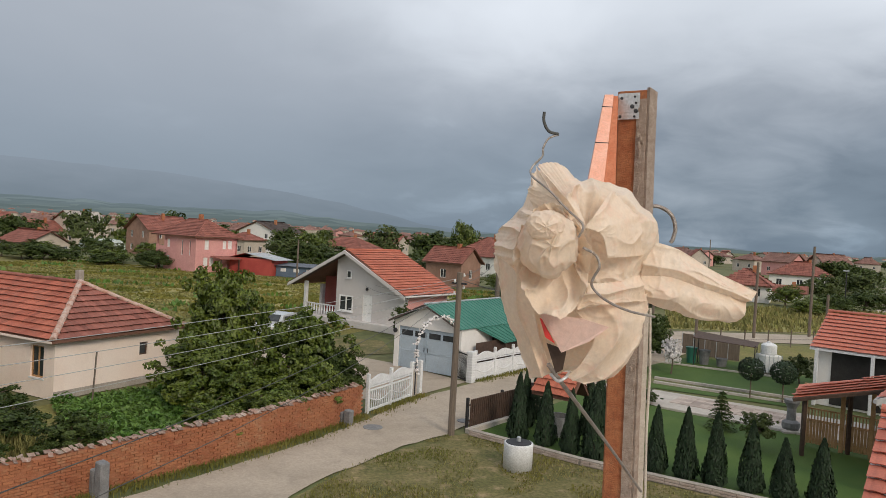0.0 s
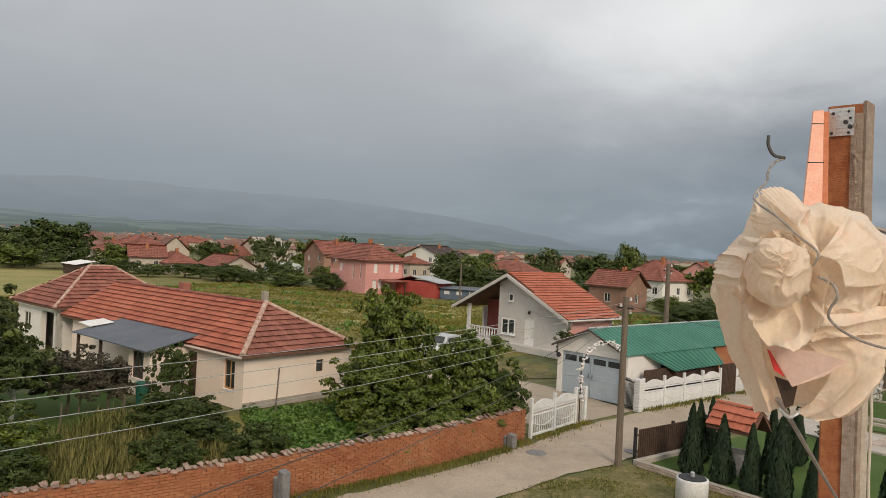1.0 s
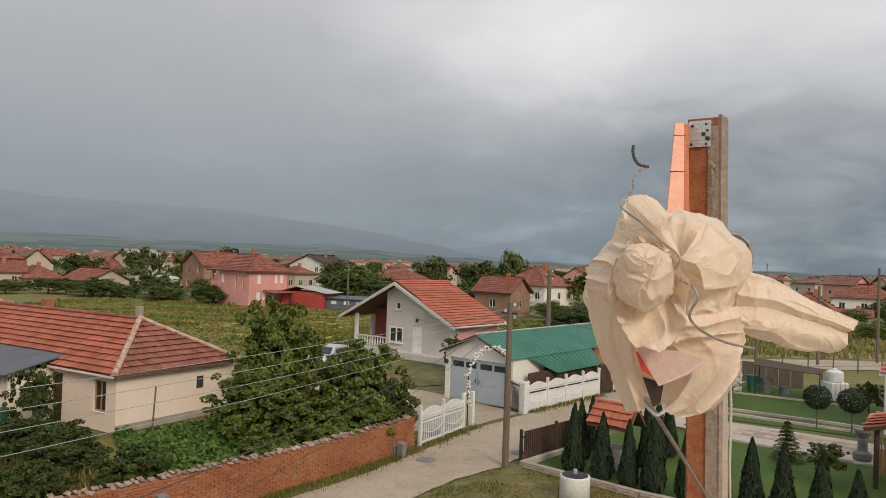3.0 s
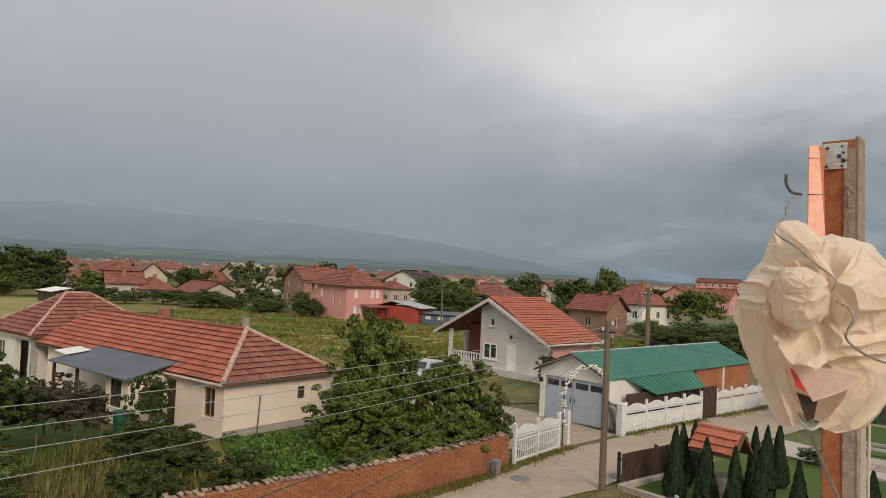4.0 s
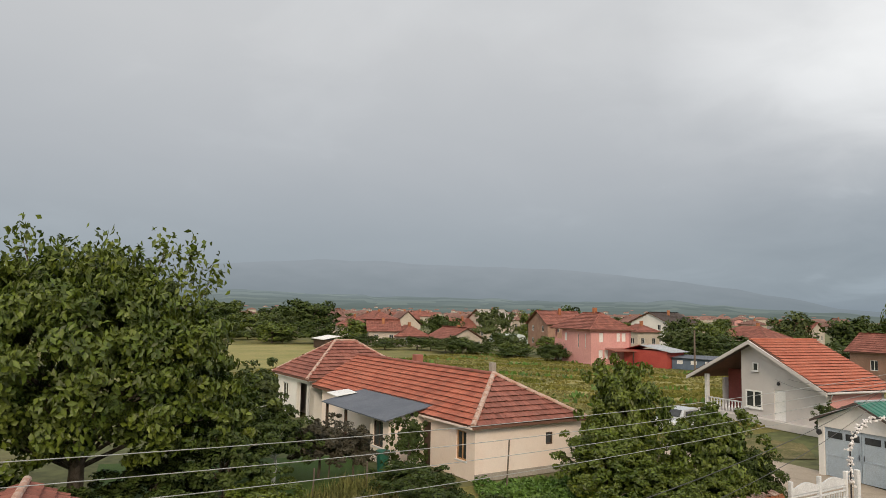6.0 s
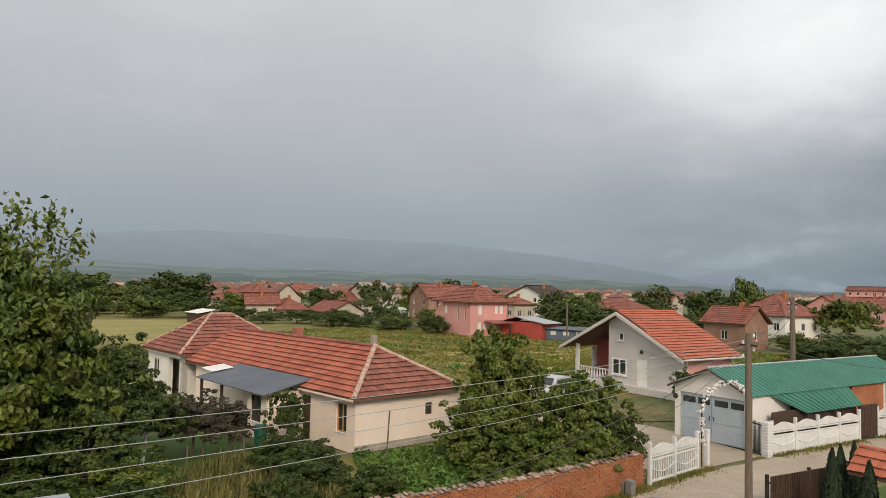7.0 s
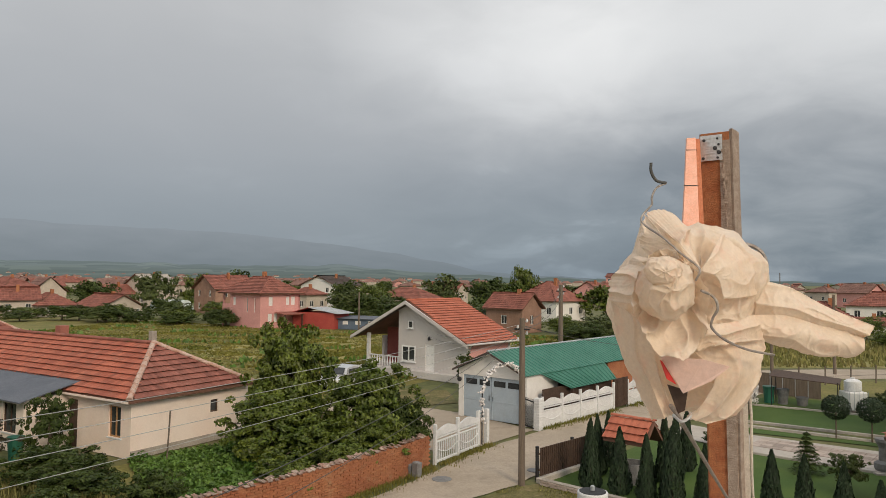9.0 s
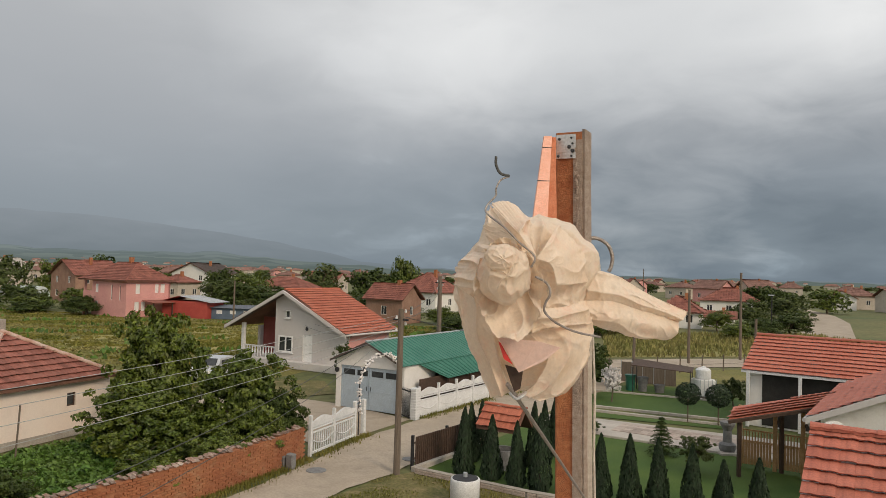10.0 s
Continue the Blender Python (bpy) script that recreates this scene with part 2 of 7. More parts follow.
M_IRON = material("dark_iron", (0.03, 0.03, 0.033), (0.05, 0.05, 0.055), 5.0, 0.6, 0.1, 40.0, metal=0.4)
M_DARK = material("porch_shade_dark", (0.02, 0.019, 0.018), (0.035, 0.033, 0.03), 2.0, 0.95, 0.0, 20.0)
M_WIRE = material("aluminium_wire", (0.38, 0.39, 0.39), (0.46, 0.47, 0.47), 3.0, 0.5, 0.0, 20.0, metal=0.3)
M_CABLE = material("black_cable", (0.05, 0.05, 0.05), (0.075, 0.075, 0.07), 3.0, 0.6, 0.0, 20.0)
M_BARK = material("grey_bark", (0.11, 0.085, 0.06), (0.17, 0.135, 0.10), 6.0, 0.95, 0.6, 30.0)
M_LIME = material("limewashed_bark", (0.62, 0.61, 0.57), (0.72, 0.70, 0.66), 6.0, 0.95, 0.4, 30.0)
M_LEAF = material("walnut_leaf", (0.066, 0.105, 0.010), (0.135, 0.170, 0.019), 0.9, 0.5, 0.0, 20.0, vary="island", amount=0.45, trans=0.15)
M_LEAF2 = material("dark_leaf", (0.038, 0.066, 0.008), (0.072, 0.102, 0.014), 0.8, 0.65, 0.0, 20.0, vary="island", amount=0.35, trans=0.2)
M_LEAF3 = material("olive_leaf", (0.060, 0.090, 0.018), (0.10, 0.125, 0.030), 0.8, 0.6, 0.0, 20.0, vary="island", amount=0.35, trans=0.2)
M_LEAFB = material("bronze_leaf", (0.06, 0.055, 0.035), (0.10, 0.085, 0.05), 0.8, 0.6, 0.0, 20.0, vary="island", amount=0.4, trans=0.15)
M_THUJA = material("thuja_spray", (0.011, 0.028, 0.010), (0.020, 0.043, 0.014), 1.5, 0.7, 0.0, 20.0, vary="island", amount=0.4)
M_BLADE = material("grass_blade", (0.135, 0.150, 0.022), (0.235, 0.205, 0.046), 0.25, 0.8, 0.0, 10.0, vary="island", amount=0.22, trans=0.2)
M_CROP = material("garden_crop_leaf", (0.08, 0.17, 0.024), (0.13, 0.22, 0.04), 0.5, 0.6, 0.0, 10.0, vary="island", amount=0.35, trans=0.2)
M_BLADEY = material("dry_grass_blade", (0.27, 0.235, 0.085), (0.18, 0.19, 0.055), 0.3, 0.85, 0.0, 10.0, vary="island", amount=0.35, trans=0.15)
M_GLASSD = material("window_glass", (0.035, 0.040, 0.045), (0.055, 0.06, 0.065), 1.0, 0.08, 0.0, 5.0)
M_CURTAIN = material("pale_curtain", (0.72, 0.70, 0.68), (0.8, 0.79, 0.77), 6.0, 0.8, 0.0, 20.0)
M_RED = material("red_sheet", (0.38, 0.055, 0.045), (0.45, 0.08, 0.06), 0.8, 0.6, 0.1, 20.0)
M_BLUEW = material("blue_grey_shed", (0.09, 0.13, 0.19), (0.13, 0.17, 0.23), 0.8, 0.7, 0.1, 20.0)
M_PLASTIC = material("polytunnel_film", (0.62, 0.70, 0.70), (0.72, 0.79, 0.79), 0.8, 0.35, 0.05, 20.0)
M_ORANGE = material("shaded_orange_timber", (0.62, 0.19, 0.085), (0.72, 0.27, 0.14), 9.0, 0.7, 0.25, 90.0, stain=(0.45, 0.13, 0.06), stain_amt=0.5, stretch=(6, 6, 0.6))
M_SALMON = material("salmon_painted_timber", (0.88, 0.42, 0.28), (0.93, 0.50, 0.36), 9.0, 0.7, 0.15, 90.0, stain=(0.80, 0.36, 0.24), stain_amt=0.4, stretch=(6, 6, 0.6))
M_TIMBER = material("rust_stained_timber", (0.38, 0.115, 0.042), (0.50, 0.19, 0.075), 12.0, 0.8, 0.5, 110.0, stain=(0.18, 0.085, 0.05), stain_amt=0.6, stretch=(5, 5, 0.35))
M_BARE = material("bare_grey_timber", (0.36, 0.27, 0.21), (0.48, 0.38, 0.31), 14.0, 0.85, 0.5, 110.0, stain=(0.21, 0.15, 0.115), stain_amt=0.55, stretch=(5, 5, 0.35))
M_CHALK = material("whitewashed_batten", (0.60, 0.53, 0.45), (0.70, 0.63, 0.55), 14.0, 0.9, 0.4, 110.0, stain=(0.40, 0.31, 0.24), stain_amt=0.5, stretch=(5, 5, 0.35))
M_STEEL = material("galvanised_plate", (0.62, 0.63, 0.64), (0.72, 0.73, 0.74), 30.0, 0.35, 0.05, 200.0, metal=0.6, stain=(0.40, 0.30, 0.24), stain_amt=0.4)
M_GALV = material("galvanised_wire", (0.30, 0.27, 0.25), (0.42, 0.38, 0.35), 40.0, 0.5, 0.2, 200.0, metal=0.5, stain=(0.25, 0.13, 0.07), stain_amt=0.5)
M_REDPL = material("red_plastic", (0.60, 0.035, 0.030), (0.68, 0.05, 0.04), 20.0, 0.4, 0.0, 60.0)
M_STONEG = material("grey_cast_stone", (0.16, 0.16, 0.165), (0.24, 0.24, 0.24), 4.0, 0.9, 0.4, 30.0)
M_CAR = material("silver_car_paint", (0.62, 0.64, 0.66), (0.66, 0.68, 0.70), 2.0, 0.3, 0.0, 20.0, metal=0.3)
M_RUBBER = material("black_rubber", (0.02, 0.02, 0.02), (0.03, 0.03, 0.03), 5.0, 0.8, 0.0, 20.0)
M_GREENPL = material("green_plastic", (0.02, 0.13, 0.09), (0.03, 0.16, 0.11), 3.0, 0.5, 0.0, 20.0)
M_BROWNEAVE = material("dark_eave_board", (0.075, 0.055, 0.05), (0.105, 0.08, 0.07), 3.0, 0.8, 0.1, 20.0)
M_FLOWER = material("white_pink_petals", (0.70, 0.66, 0.65), (0.80, 0.78, 0.77), 5.0, 0.7, 0.0, 20.0, vary="island", amount=0.15)
M_COPING = material("weathered_coping_tile", (0.33, 0.26, 0.21), (0.27, 0.15, 0.11), 4.0, 0.95, 0.5, 30.0, stain=(0.50, 0.45, 0.40), stain_amt=0.6, vary="island", amount=0.3)
M_FARWALL = material("aged_cream_render", (0.46, 0.40, 0.335), (0.58, 0.51, 0.44), 0.3, 0.9, 0.1, 8.0, stain=(0.48, 0.40, 0.33), stain_amt=0.4)

# ---- geometry helpers ----
RNG = np.random.RandomState(7)
ROADTURN = -35.4                      # turn of all that stands square to the road


def part(name, bm, mat, parent=None, label="", smooth=False):
    """Links a bmesh (or a (verts, faces) pair) as one mesh object under a thing or a part."""
    me = bpy.data.meshes.new(name)
    if isinstance(bm, tuple):
        me.from_pydata(bm[0], [], bm[1])
    else:
        bm.normal_update()
        bm.to_mesh(me)
        bm.free()
    me.materials.append(mat)
    if smooth:
        me.polygons.foreach_set("use_smooth", [True] * len(me.polygons))
    ob = new(name, me)
    ob.parent = parent
    if label:
        tagged(ob, label)
    return ob


def thing(name, m, label, category, group="", kind=""):
    ob = new(name)
    ob.matrix_basis = m
    ob.empty_display_size = 0.2
    return tagged(ob, label, category, group, kind)


def add_box(bm, x0, x1, y0, y1, z0, z1, m=None, bevel=0.0):
    r = bmesh.ops.create_cube(bm, size=1.0)
    bmesh.ops.transform(bm, verts=r["verts"], matrix=Matrix.LocRotScale(((x0 + x1) / 2, (y0 + y1) / 2, (z0 + z1) / 2), None, (abs(x1 - x0), abs(y1 - y0), abs(z1 - z0))))
    vs = r["verts"]
    if bevel:
        es = list({e for v in vs for e in v.link_edges})
        out = bmesh.ops.bevel(bm, geom=es, offset=bevel, segments=1, affect="EDGES")
        vs = list({v for f in out["faces"] for v in f.verts} | {v for v in vs if v.is_valid})
    if m is not None:
        bmesh.ops.transform(bm, verts=[v for v in vs if v.is_valid], matrix=m)
    return bm


def box(x0, x1, y0, y1, z0, z1, bevel=0.0, m=None):
    return add_box(bmesh.new(), x0, x1, y0, y1, z0, z1, m, bevel)


def poly_slab(pts, thick):
    """A slab under a polygon of 3D points, of that thickness straight down."""
    n = len(pts)
    vs = [tuple(p) for p in pts] + [(p[0], p[1], p[2] - thick) for p in pts]
    fs = [tuple(range(n)), tuple(range(2 * n - 1, n - 1, -1))] + [(i, n + i, n + (i + 1) % n, (i + 1) % n) for i in range(n)]
    bm = bmesh.new()
    v = [bm.verts.new(p) for p in vs]
    for f in fs:
        bm.faces.new([v[i] for i in f])
    bmesh.ops.recalc_face_normals(bm, faces=bm.faces)
    return bm


def tube(points, radius, sides=8, taper=None, bm=None):
    """A round rod along points."""
    bm = bm or bmesh.new()
    pts = [Vector(p) for p in points]
    rings = []
    side = Vector((0.3, 0.5, 0.8))
    for i, p in enumerate(pts):
        d = (pts[min(i + 1, len(pts) - 1)] - pts[max(i - 1, 0)]).normalized()
        side = (side - d * side.dot(d))
        if side.length < 1e-4:
            side = d.orthogonal()
        side.normalize()
        b = d.cross(side)
        r = radius if taper is None else radius + (taper - radius) * i / (len(pts) - 1)
        rings.append([bm.verts.new(p + (side * math.cos(a) + b * math.sin(a)) * r) for a in (2 * math.pi * k / sides for k in range(sides))])
    for a, b in zip(rings, rings[1:]):
        for k in range(sides):
            bm.faces.new((a[k], a[(k + 1) % sides], b[(k + 1) % sides], b[k]))
    bm.faces.new(rings[0][::-1])
    bm.faces.new(rings[-1])
    return bm


def smooth_path(ctrl, steps=8):
    """Catmull-Rom through control points."""
    p = [Vector(c) for c in ctrl]
    p = [p[0] * 2 - p[1]] + p + [p[-1] * 2 - p[-2]]
    out = []
    for i in range(1, len(p) - 2):
        for k in range(steps):
            t = k / steps
            a, b, c, d = p[i - 1], p[i], p[i + 1], p[i + 2]
            out.append(0.5 * ((2 * b) + (c - a) * t + (2 * a - 5 * b + 4 * c - d) * t * t + (3 * b - a - 3 * c + d) * t ** 3))
    out.append(p[-2])
    return out


def lathe(profile, sides=20, bm=None):
    bm = bm or bmesh.new()
    rings = [[bm.verts.new((r * math.cos(2 * math.pi * k / sides), r * math.sin(2 * math.pi * k / sides), z)) for k in range(sides)] for r, z in profile]
    for a, b in zip(rings, rings[1:]):
        for k in range(sides):
            bm.faces.new((a[k], a[(k + 1) % sides], b[(k + 1) % sides], b[k]))
    bm.faces.new(rings[0][::-1])
    bm.faces.new(rings[-1])
    return bm


def wall_with_holes(length, height, thick, holes, top=None):
    """A wall along x, outer face at y=0, with rectangular openings (x0, x1, z0, z1); top: gable points above it."""
    xs = sorted({0.0, length, *(h[0] for h in holes), *(h[1] for h in holes)})
    zs = sorted({0.0, height, *(h[2] for h in holes), *(h[3] for h in holes)})
    bm = bmesh.new()
    for x0, x1 in zip(xs, xs[1:]):
        for z0, z1 in zip(zs, zs[1:]):
            cx, cz = (x0 + x1) / 2, (z0 + z1) / 2
            if not any(h[0] < cx < h[1] and h[2] < cz < h[3] for h in holes):
                add_box(bm, x0, x1, 0, thick, z0, z1)
    if top:
        n = len(top)
        f = [bm.verts.new((x, 0.0, z)) for x, z in top]
        b = [bm.verts.new((x, thick, z)) for x, z in top]
        bm.faces.new(f)
        bm.faces.new(b[::-1])
        for i in range(n):
            bm.faces.new((f[i], b[i], b[(i + 1) % n], f[(i + 1) % n]))
    bmesh.ops.remove_doubles(bm, verts=bm.verts, dist=0.0005)
    seen = {}
    for fc in list(bm.faces):
        c = fc.calc_center_median()
        k = (round(c.x, 3), round(c.y, 3), round(c.z, 3))
        seen.setdefault(k, []).append(fc)
    for fs in seen.values():
        if len(fs) > 1:
            bmesh.ops.delete(bm, geom=fs, context="FACES")
    bmesh.ops.recalc_face_normals(bm, faces=bm.faces)
    return bm


def window(parent, m, w, h, frame_mat, panes=2, glass=None, sill=True, depth=0.10, name="window", f=0.06):
    """A window unit whose outer face lies at y=0 of m, from x=0..w, z=0..h."""
    bm = bmesh.new()
    add_box(bm, 0, f, 0.02, depth, 0, h)
    add_box(bm, w - f, w, 0.02, depth, 0, h)
    add_box(bm, f, w - f, 0.02, depth, 0, f)
    add_box(bm, f, w - f, 0.02, depth, h - f, h)
    for i in range(1, panes):
        x = w * i / panes
        add_box(bm, x - f / 2, x + f / 2, 0.025, depth - 0.01, f, h - f)
    wn = part(name, bm, frame_mat, parent)
    wn.matrix_basis = m
    for i in range(panes):
        p = part("pane", box(w * i / panes + f * 0.7, w * (i + 1) / panes - f * 0.7, 0.05, 0.06, f, h - f), glass or M_GLASSD, wn)
    if sill:
        part("sill", box(-0.08, w + 0.08, -0.08, 0.05, -0.07, -0.005, 0.01), M_WHITEC, wn)
    return wn


def inside(poly, x, y):
    c = False
    j = len(poly) - 1
    for i in range(len(poly)):
        (xi, yi), (xj, yj) = poly[i], poly[j]
        if (yi > y) != (yj > y) and x < (xj - xi) * (y - yi) / (yj - yi) + xi:
            c = not c
        j = i
    return c


# one roof tile, 1 x 1, lower edge at y=0: a pan and a roll, thick at the lower edge
TX = [(0.0, 0.00), (0.30, 0.0), (0.46, 0.16), (0.62, 0.20), (0.80, 0.14), (0.96, 0.0), (1.03, 0.0)]


def tile_arrays(w, h, lift=0.075):
    hgt = w * 0.26
    vs, fs = [], []
    n = len(TX)
    for y, zz in ((0.0, lift), (h * 1.12, 0.004)):
        for x, z in TX:
            vs.append((x * w, y, z * hgt + zz))
    for x, z in TX:
        vs.append((x * w, 0.0, z * hgt + lift - 0.018))
    for i in range(n - 1):
        fs.append((i, i + 1, n + i + 1, n + i))
        fs.append((2 * n + i, 2 * n + i + 1, i + 1, i))
    return np.array(vs), fs


def roof_face(parent, corners, mat, tw=0.25, th=0.34, single=None, singles=0, near=None, thick=0.10, under=None, seed=1):
    """A tiled slope: corners[0] to corners[1] is the eave (left to right seen from outside). A slab below, tiles of real
    relief on it; the tiles closest to the local point `near` are objects of their own."""
    p = [Vector(c) for c in corners]
    ex = (p[1] - p[0]).normalized()
    nrm = ex.cross(p[2] - p[1]).normalized()
    if nrm.z < 0:
        nrm = -nrm
    ey = nrm.cross(ex)
    flat = [((q - p[0]).dot(ex), (q - p[0]).dot(ey)) for q in p]
    slab = part("roof_slab", poly_slab([q - nrm * 0.012 for q in p], thick), under or M_UNDER, parent)
    tv, tf = tile_arrays(tw, th)
    rng = np.random.RandomState(seed)
    xs, ys = [f[0] for f in flat], [f[1] for f in flat]
    spots = []
    for j in range(int((max(ys) - 0.02) / th) + 1):
        for i in range(int((max(xs) - min(xs)) / tw) + 1):
            x, y = min(xs) + i * tw, j * th
            if inside(flat, x + tw / 2, y + th * 0.45):
                spots.append((x, y))
    rot = Matrix((ex, ey, nrm)).transposed().to_4x4()
    if singles and near is not None:
        q = Vector(near)
        spots.sort(key=lambda s: (p[0] + ex * s[0] + ey * s[1] - q).length)
    mine, rest = spots[:singles], spots[singles:]
    if mine:
        me = bpy.data.meshes.new("tile")
        me.from_pydata([tuple(v) for v in tv], [], tf)
        me.materials.append(single or mat)
        for x, y in mine:
            o = new("tile", me)
            o.parent = slab
            o.matrix_basis = Matrix.Translation(p[0] + ex * (x + rng.normal(0, 0.004)) + ey * (y + rng.normal(0, 0.006)) + nrm * rng.uniform(0.0, 0.008)) @ rot @ pose(0, 0, 0, rng.normal(0, 0.5), rng.normal(0, 0.6), rng.normal(0, 0.5))
    if rest:
        n = len(tv)
        R = np.array(rot.to_3x3())
        allv, allf = [], []
        for k, (x, y) in enumerate(rest):
            o = np.array(p[0] + ex * (x + rng.normal(0, 0.004)) + ey * (y + rng.normal(0, 0.006)) + nrm * rng.uniform(0.0, 0.010))
            allv.append(tv @ R.T + o)
            allf += [tuple(a + k * n for a in f) for f in tf]
        allv = np.concatenate(allv)
        t = part("roof_tiles", ([tuple(v) for v in allv], allf), mat, slab)
        tagged(t, kind="stuff")
    return slab


def ridge_cap(parent, a, b, mat, r=0.11, step=0.36, seed=3, name="ridge_tiles", mortar=None):
    """Half-round ridge tiles laid from a to b, bedded in mortar."""
    a, b = Vector(a), Vector(b)
    d = (b - a)
    n = max(1, int(d.length / step))
    rng = np.random.RandomState(seed)
    bm = bmesh.new()
    ax = d.normalized()
    side = ax.cross(Vector((0, 0, 1))).normalized()
    up = side.cross(ax)
    for i in range(n):
        s0, s1 = a + d * (i / n), a + d * ((i + 1.12) / n)
        lift = rng.uniform(0, 0.02)
        rings = []
        for s, rr in ((s0, r), (s1, r * 0.86)):
            rings.append([bm.verts.new(s + side * math.cos(t) * rr + up * (math.sin(t) * rr * 0.8 + lift)) for t in np.linspace(-0.35, math.pi + 0.35, 8)])
        for k in range(7):
            bm.faces.new((rings[0][k], rings[0][k + 1], rings[1][k + 1], rings[1][k]))
        bm.faces.new(rings[0][::-1])
    t = part(name, bm, mat, parent)
    return tagged(t, kind="stuff")


# ---- plants ----
def leaf_mesh(name, centers, normals, length, width, rng, mat, droop=0.0):
    n = len(centers)
    nr = normals / np.maximum(np.linalg.norm(normals, axis=1, keepdims=True), 1e-6)
    rnd = rng.normal(size=(n, 3))
    t = rnd - nr * (rnd * nr).sum(1, keepdims=True)
    t[:, 2] -= droop
    t /= np.linalg.norm(t, axis=1, keepdims=True)
    b = np.cross(nr, t)
    L = length * rng.uniform(0.7, 1.3, (n, 1)) / 2
    W = width * rng.uniform(0.7, 1.3, (n, 1)) / 2
    v = np.empty((n, 4, 3))
    v[:, 0] = centers - t * L
    v[:, 1] = centers + b * W + nr * W * 0.35
    v[:, 2] = centers + t * L - nr * L * 0.25
    v[:, 3] = centers - b * W + nr * W * 0.35
    me = bpy.data.meshes.new(name)
    me.vertices.add(4 * n)
    me.vertices.foreach_set("co", v.reshape(-1).astype(np.float32))
    me.loops.add(6 * n)
    base = (np.arange(n) * 4)[:, None]
    idx = np.concatenate([base + [0, 1, 2], base + [0, 2, 3]], axis=1).reshape(-1)
    me.loops.foreach_set("vertex_index", idx.astype(np.int32))
    me.polygons.add(2 * n)
    me.polygons.foreach_set("loop_start", (np.arange(2 * n) * 3).astype(np.int32))
    me.update(calc_edges=True)
    me.validate()
    me.materials.append(mat)
    return me


def clump_points(rng, clumps, per, spread=0.165, squash=1.0, hollow=0.50, lumpy=0.50):
    """Leaf places and facing on many clumps that fill the outside of a unit ball unevenly."""
    d = rng.normal(size=(clumps, 3))
    d /= np.linalg.norm(d, axis=1, keepdims=True)
    d[:, 2] = np.where(d[:, 2] < -0.55, -d[:, 2], d[:, 2])
    r = hollow + (1.02 - hollow) * rng.uniform(0, 1, (clumps, 1)) ** 0.55
    r *= 1 + lumpy * rng.uniform(-1, 0.6, (clumps, 1))
    c = d * r * (1, 1, squash)
    s = spread * rng.uniform(0.55, 1.25, (clumps, 1, 1))
    o = rng.normal(size=(clumps, per, 3))
    o /= np.linalg.norm(o, axis=2, keepdims=True)
    q = o * s * rng.uniform(0.35, 1.0, (clumps, per, 1)) ** 0.5 * (1, 1, 0.75)
    pts = c[:, None] + q
    nr = o * 0.6 + d[:, None] * 0.5 + (0, 0, 0.45) + rng.normal(size=o.shape) * 0.35
    return pts.reshape(-1, 3), nr.reshape(-1, 3), c


CROWNS = {}


def crown(kind, seed, mat, clumps, per, leaf):
    key = (kind, seed, mat.name)
    if key not in CROWNS:
        rng = np.random.RandomState(seed)
        pts, nr, c = clump_points(rng, clumps, per) if kind in ("near", "bush") else clump_points(rng, clumps, per, 0.25, 1.0, 0.35, 0.30)
        CROWNS[key] = (leaf_mesh("crown", pts, nr, leaf, leaf * 0.55, rng, mat, 0.4), c)
    return CROWNS[key]


def tree(x, y, height, rx, rz, label, mat=None, kind="far", seed=1, trunk_mat=None, turn=0.0, category="tree", name="tree", group="", ry=None, stem=None):
    """A tapered trunk with limbs and a crown of many leaves; rx, rz: the crown's half width and half height."""
    mat = mat or M_LEAF2
    spec = {"near": (210, 62, 0.105), "mid": (120, 60, 0.10), "far": (70, 38, 0.15), "bush": (125, 56, 0.115)}[kind]
    me, cl = crown(kind, seed, mat, *spec)
    t = thing(name, pose(x, y, 0, 0, 0, turn), label, category, group)
    cz = height - rz * 0.98
    bm = bmesh.new()
    r0 = stem or max(0.05, rx * 0.055)
    rng = np.random.RandomState(seed + 50)
    tube(smooth_path([(0, 0, -0.05), (rng.normal(0, 0.04) * rx, rng.normal(0, 0.04) * rx, cz * 0.5), (0, 0, cz), (rng.normal(0, 0.1) * rx, rng.normal(0, 0.1) * rx, cz + rz * 0.6)], 4), r0, 8, r0 * 0.3, bm)
    for k in rng.choice(len(cl), 12 if kind in ("near", "mid", "bush") else 5, replace=False):
        e = Vector(cl[k]) * 0.92
        e = Vector((e.x * rx, e.y * (ry or rx), e.z * rz + cz))
        s = Vector((0, 0, max(cz - rz * 0.5, height * 0.15) + rng.uniform(0, 0.5) * rz))
        tube(smooth_path([s, (s + e) / 2 + Vector((0, 0, 0.12 * rx)), e], 3), r0 * 0.45, 5, r0 * 0.08, bm)
    part("trunk", bm, trunk_mat or M_BARK, t)
    c = new("crown", me)
    c.parent = t
    c.matrix_basis = Matrix.LocRotScale((0, 0, cz), None, (rx, ry or rx, rz))
    return t


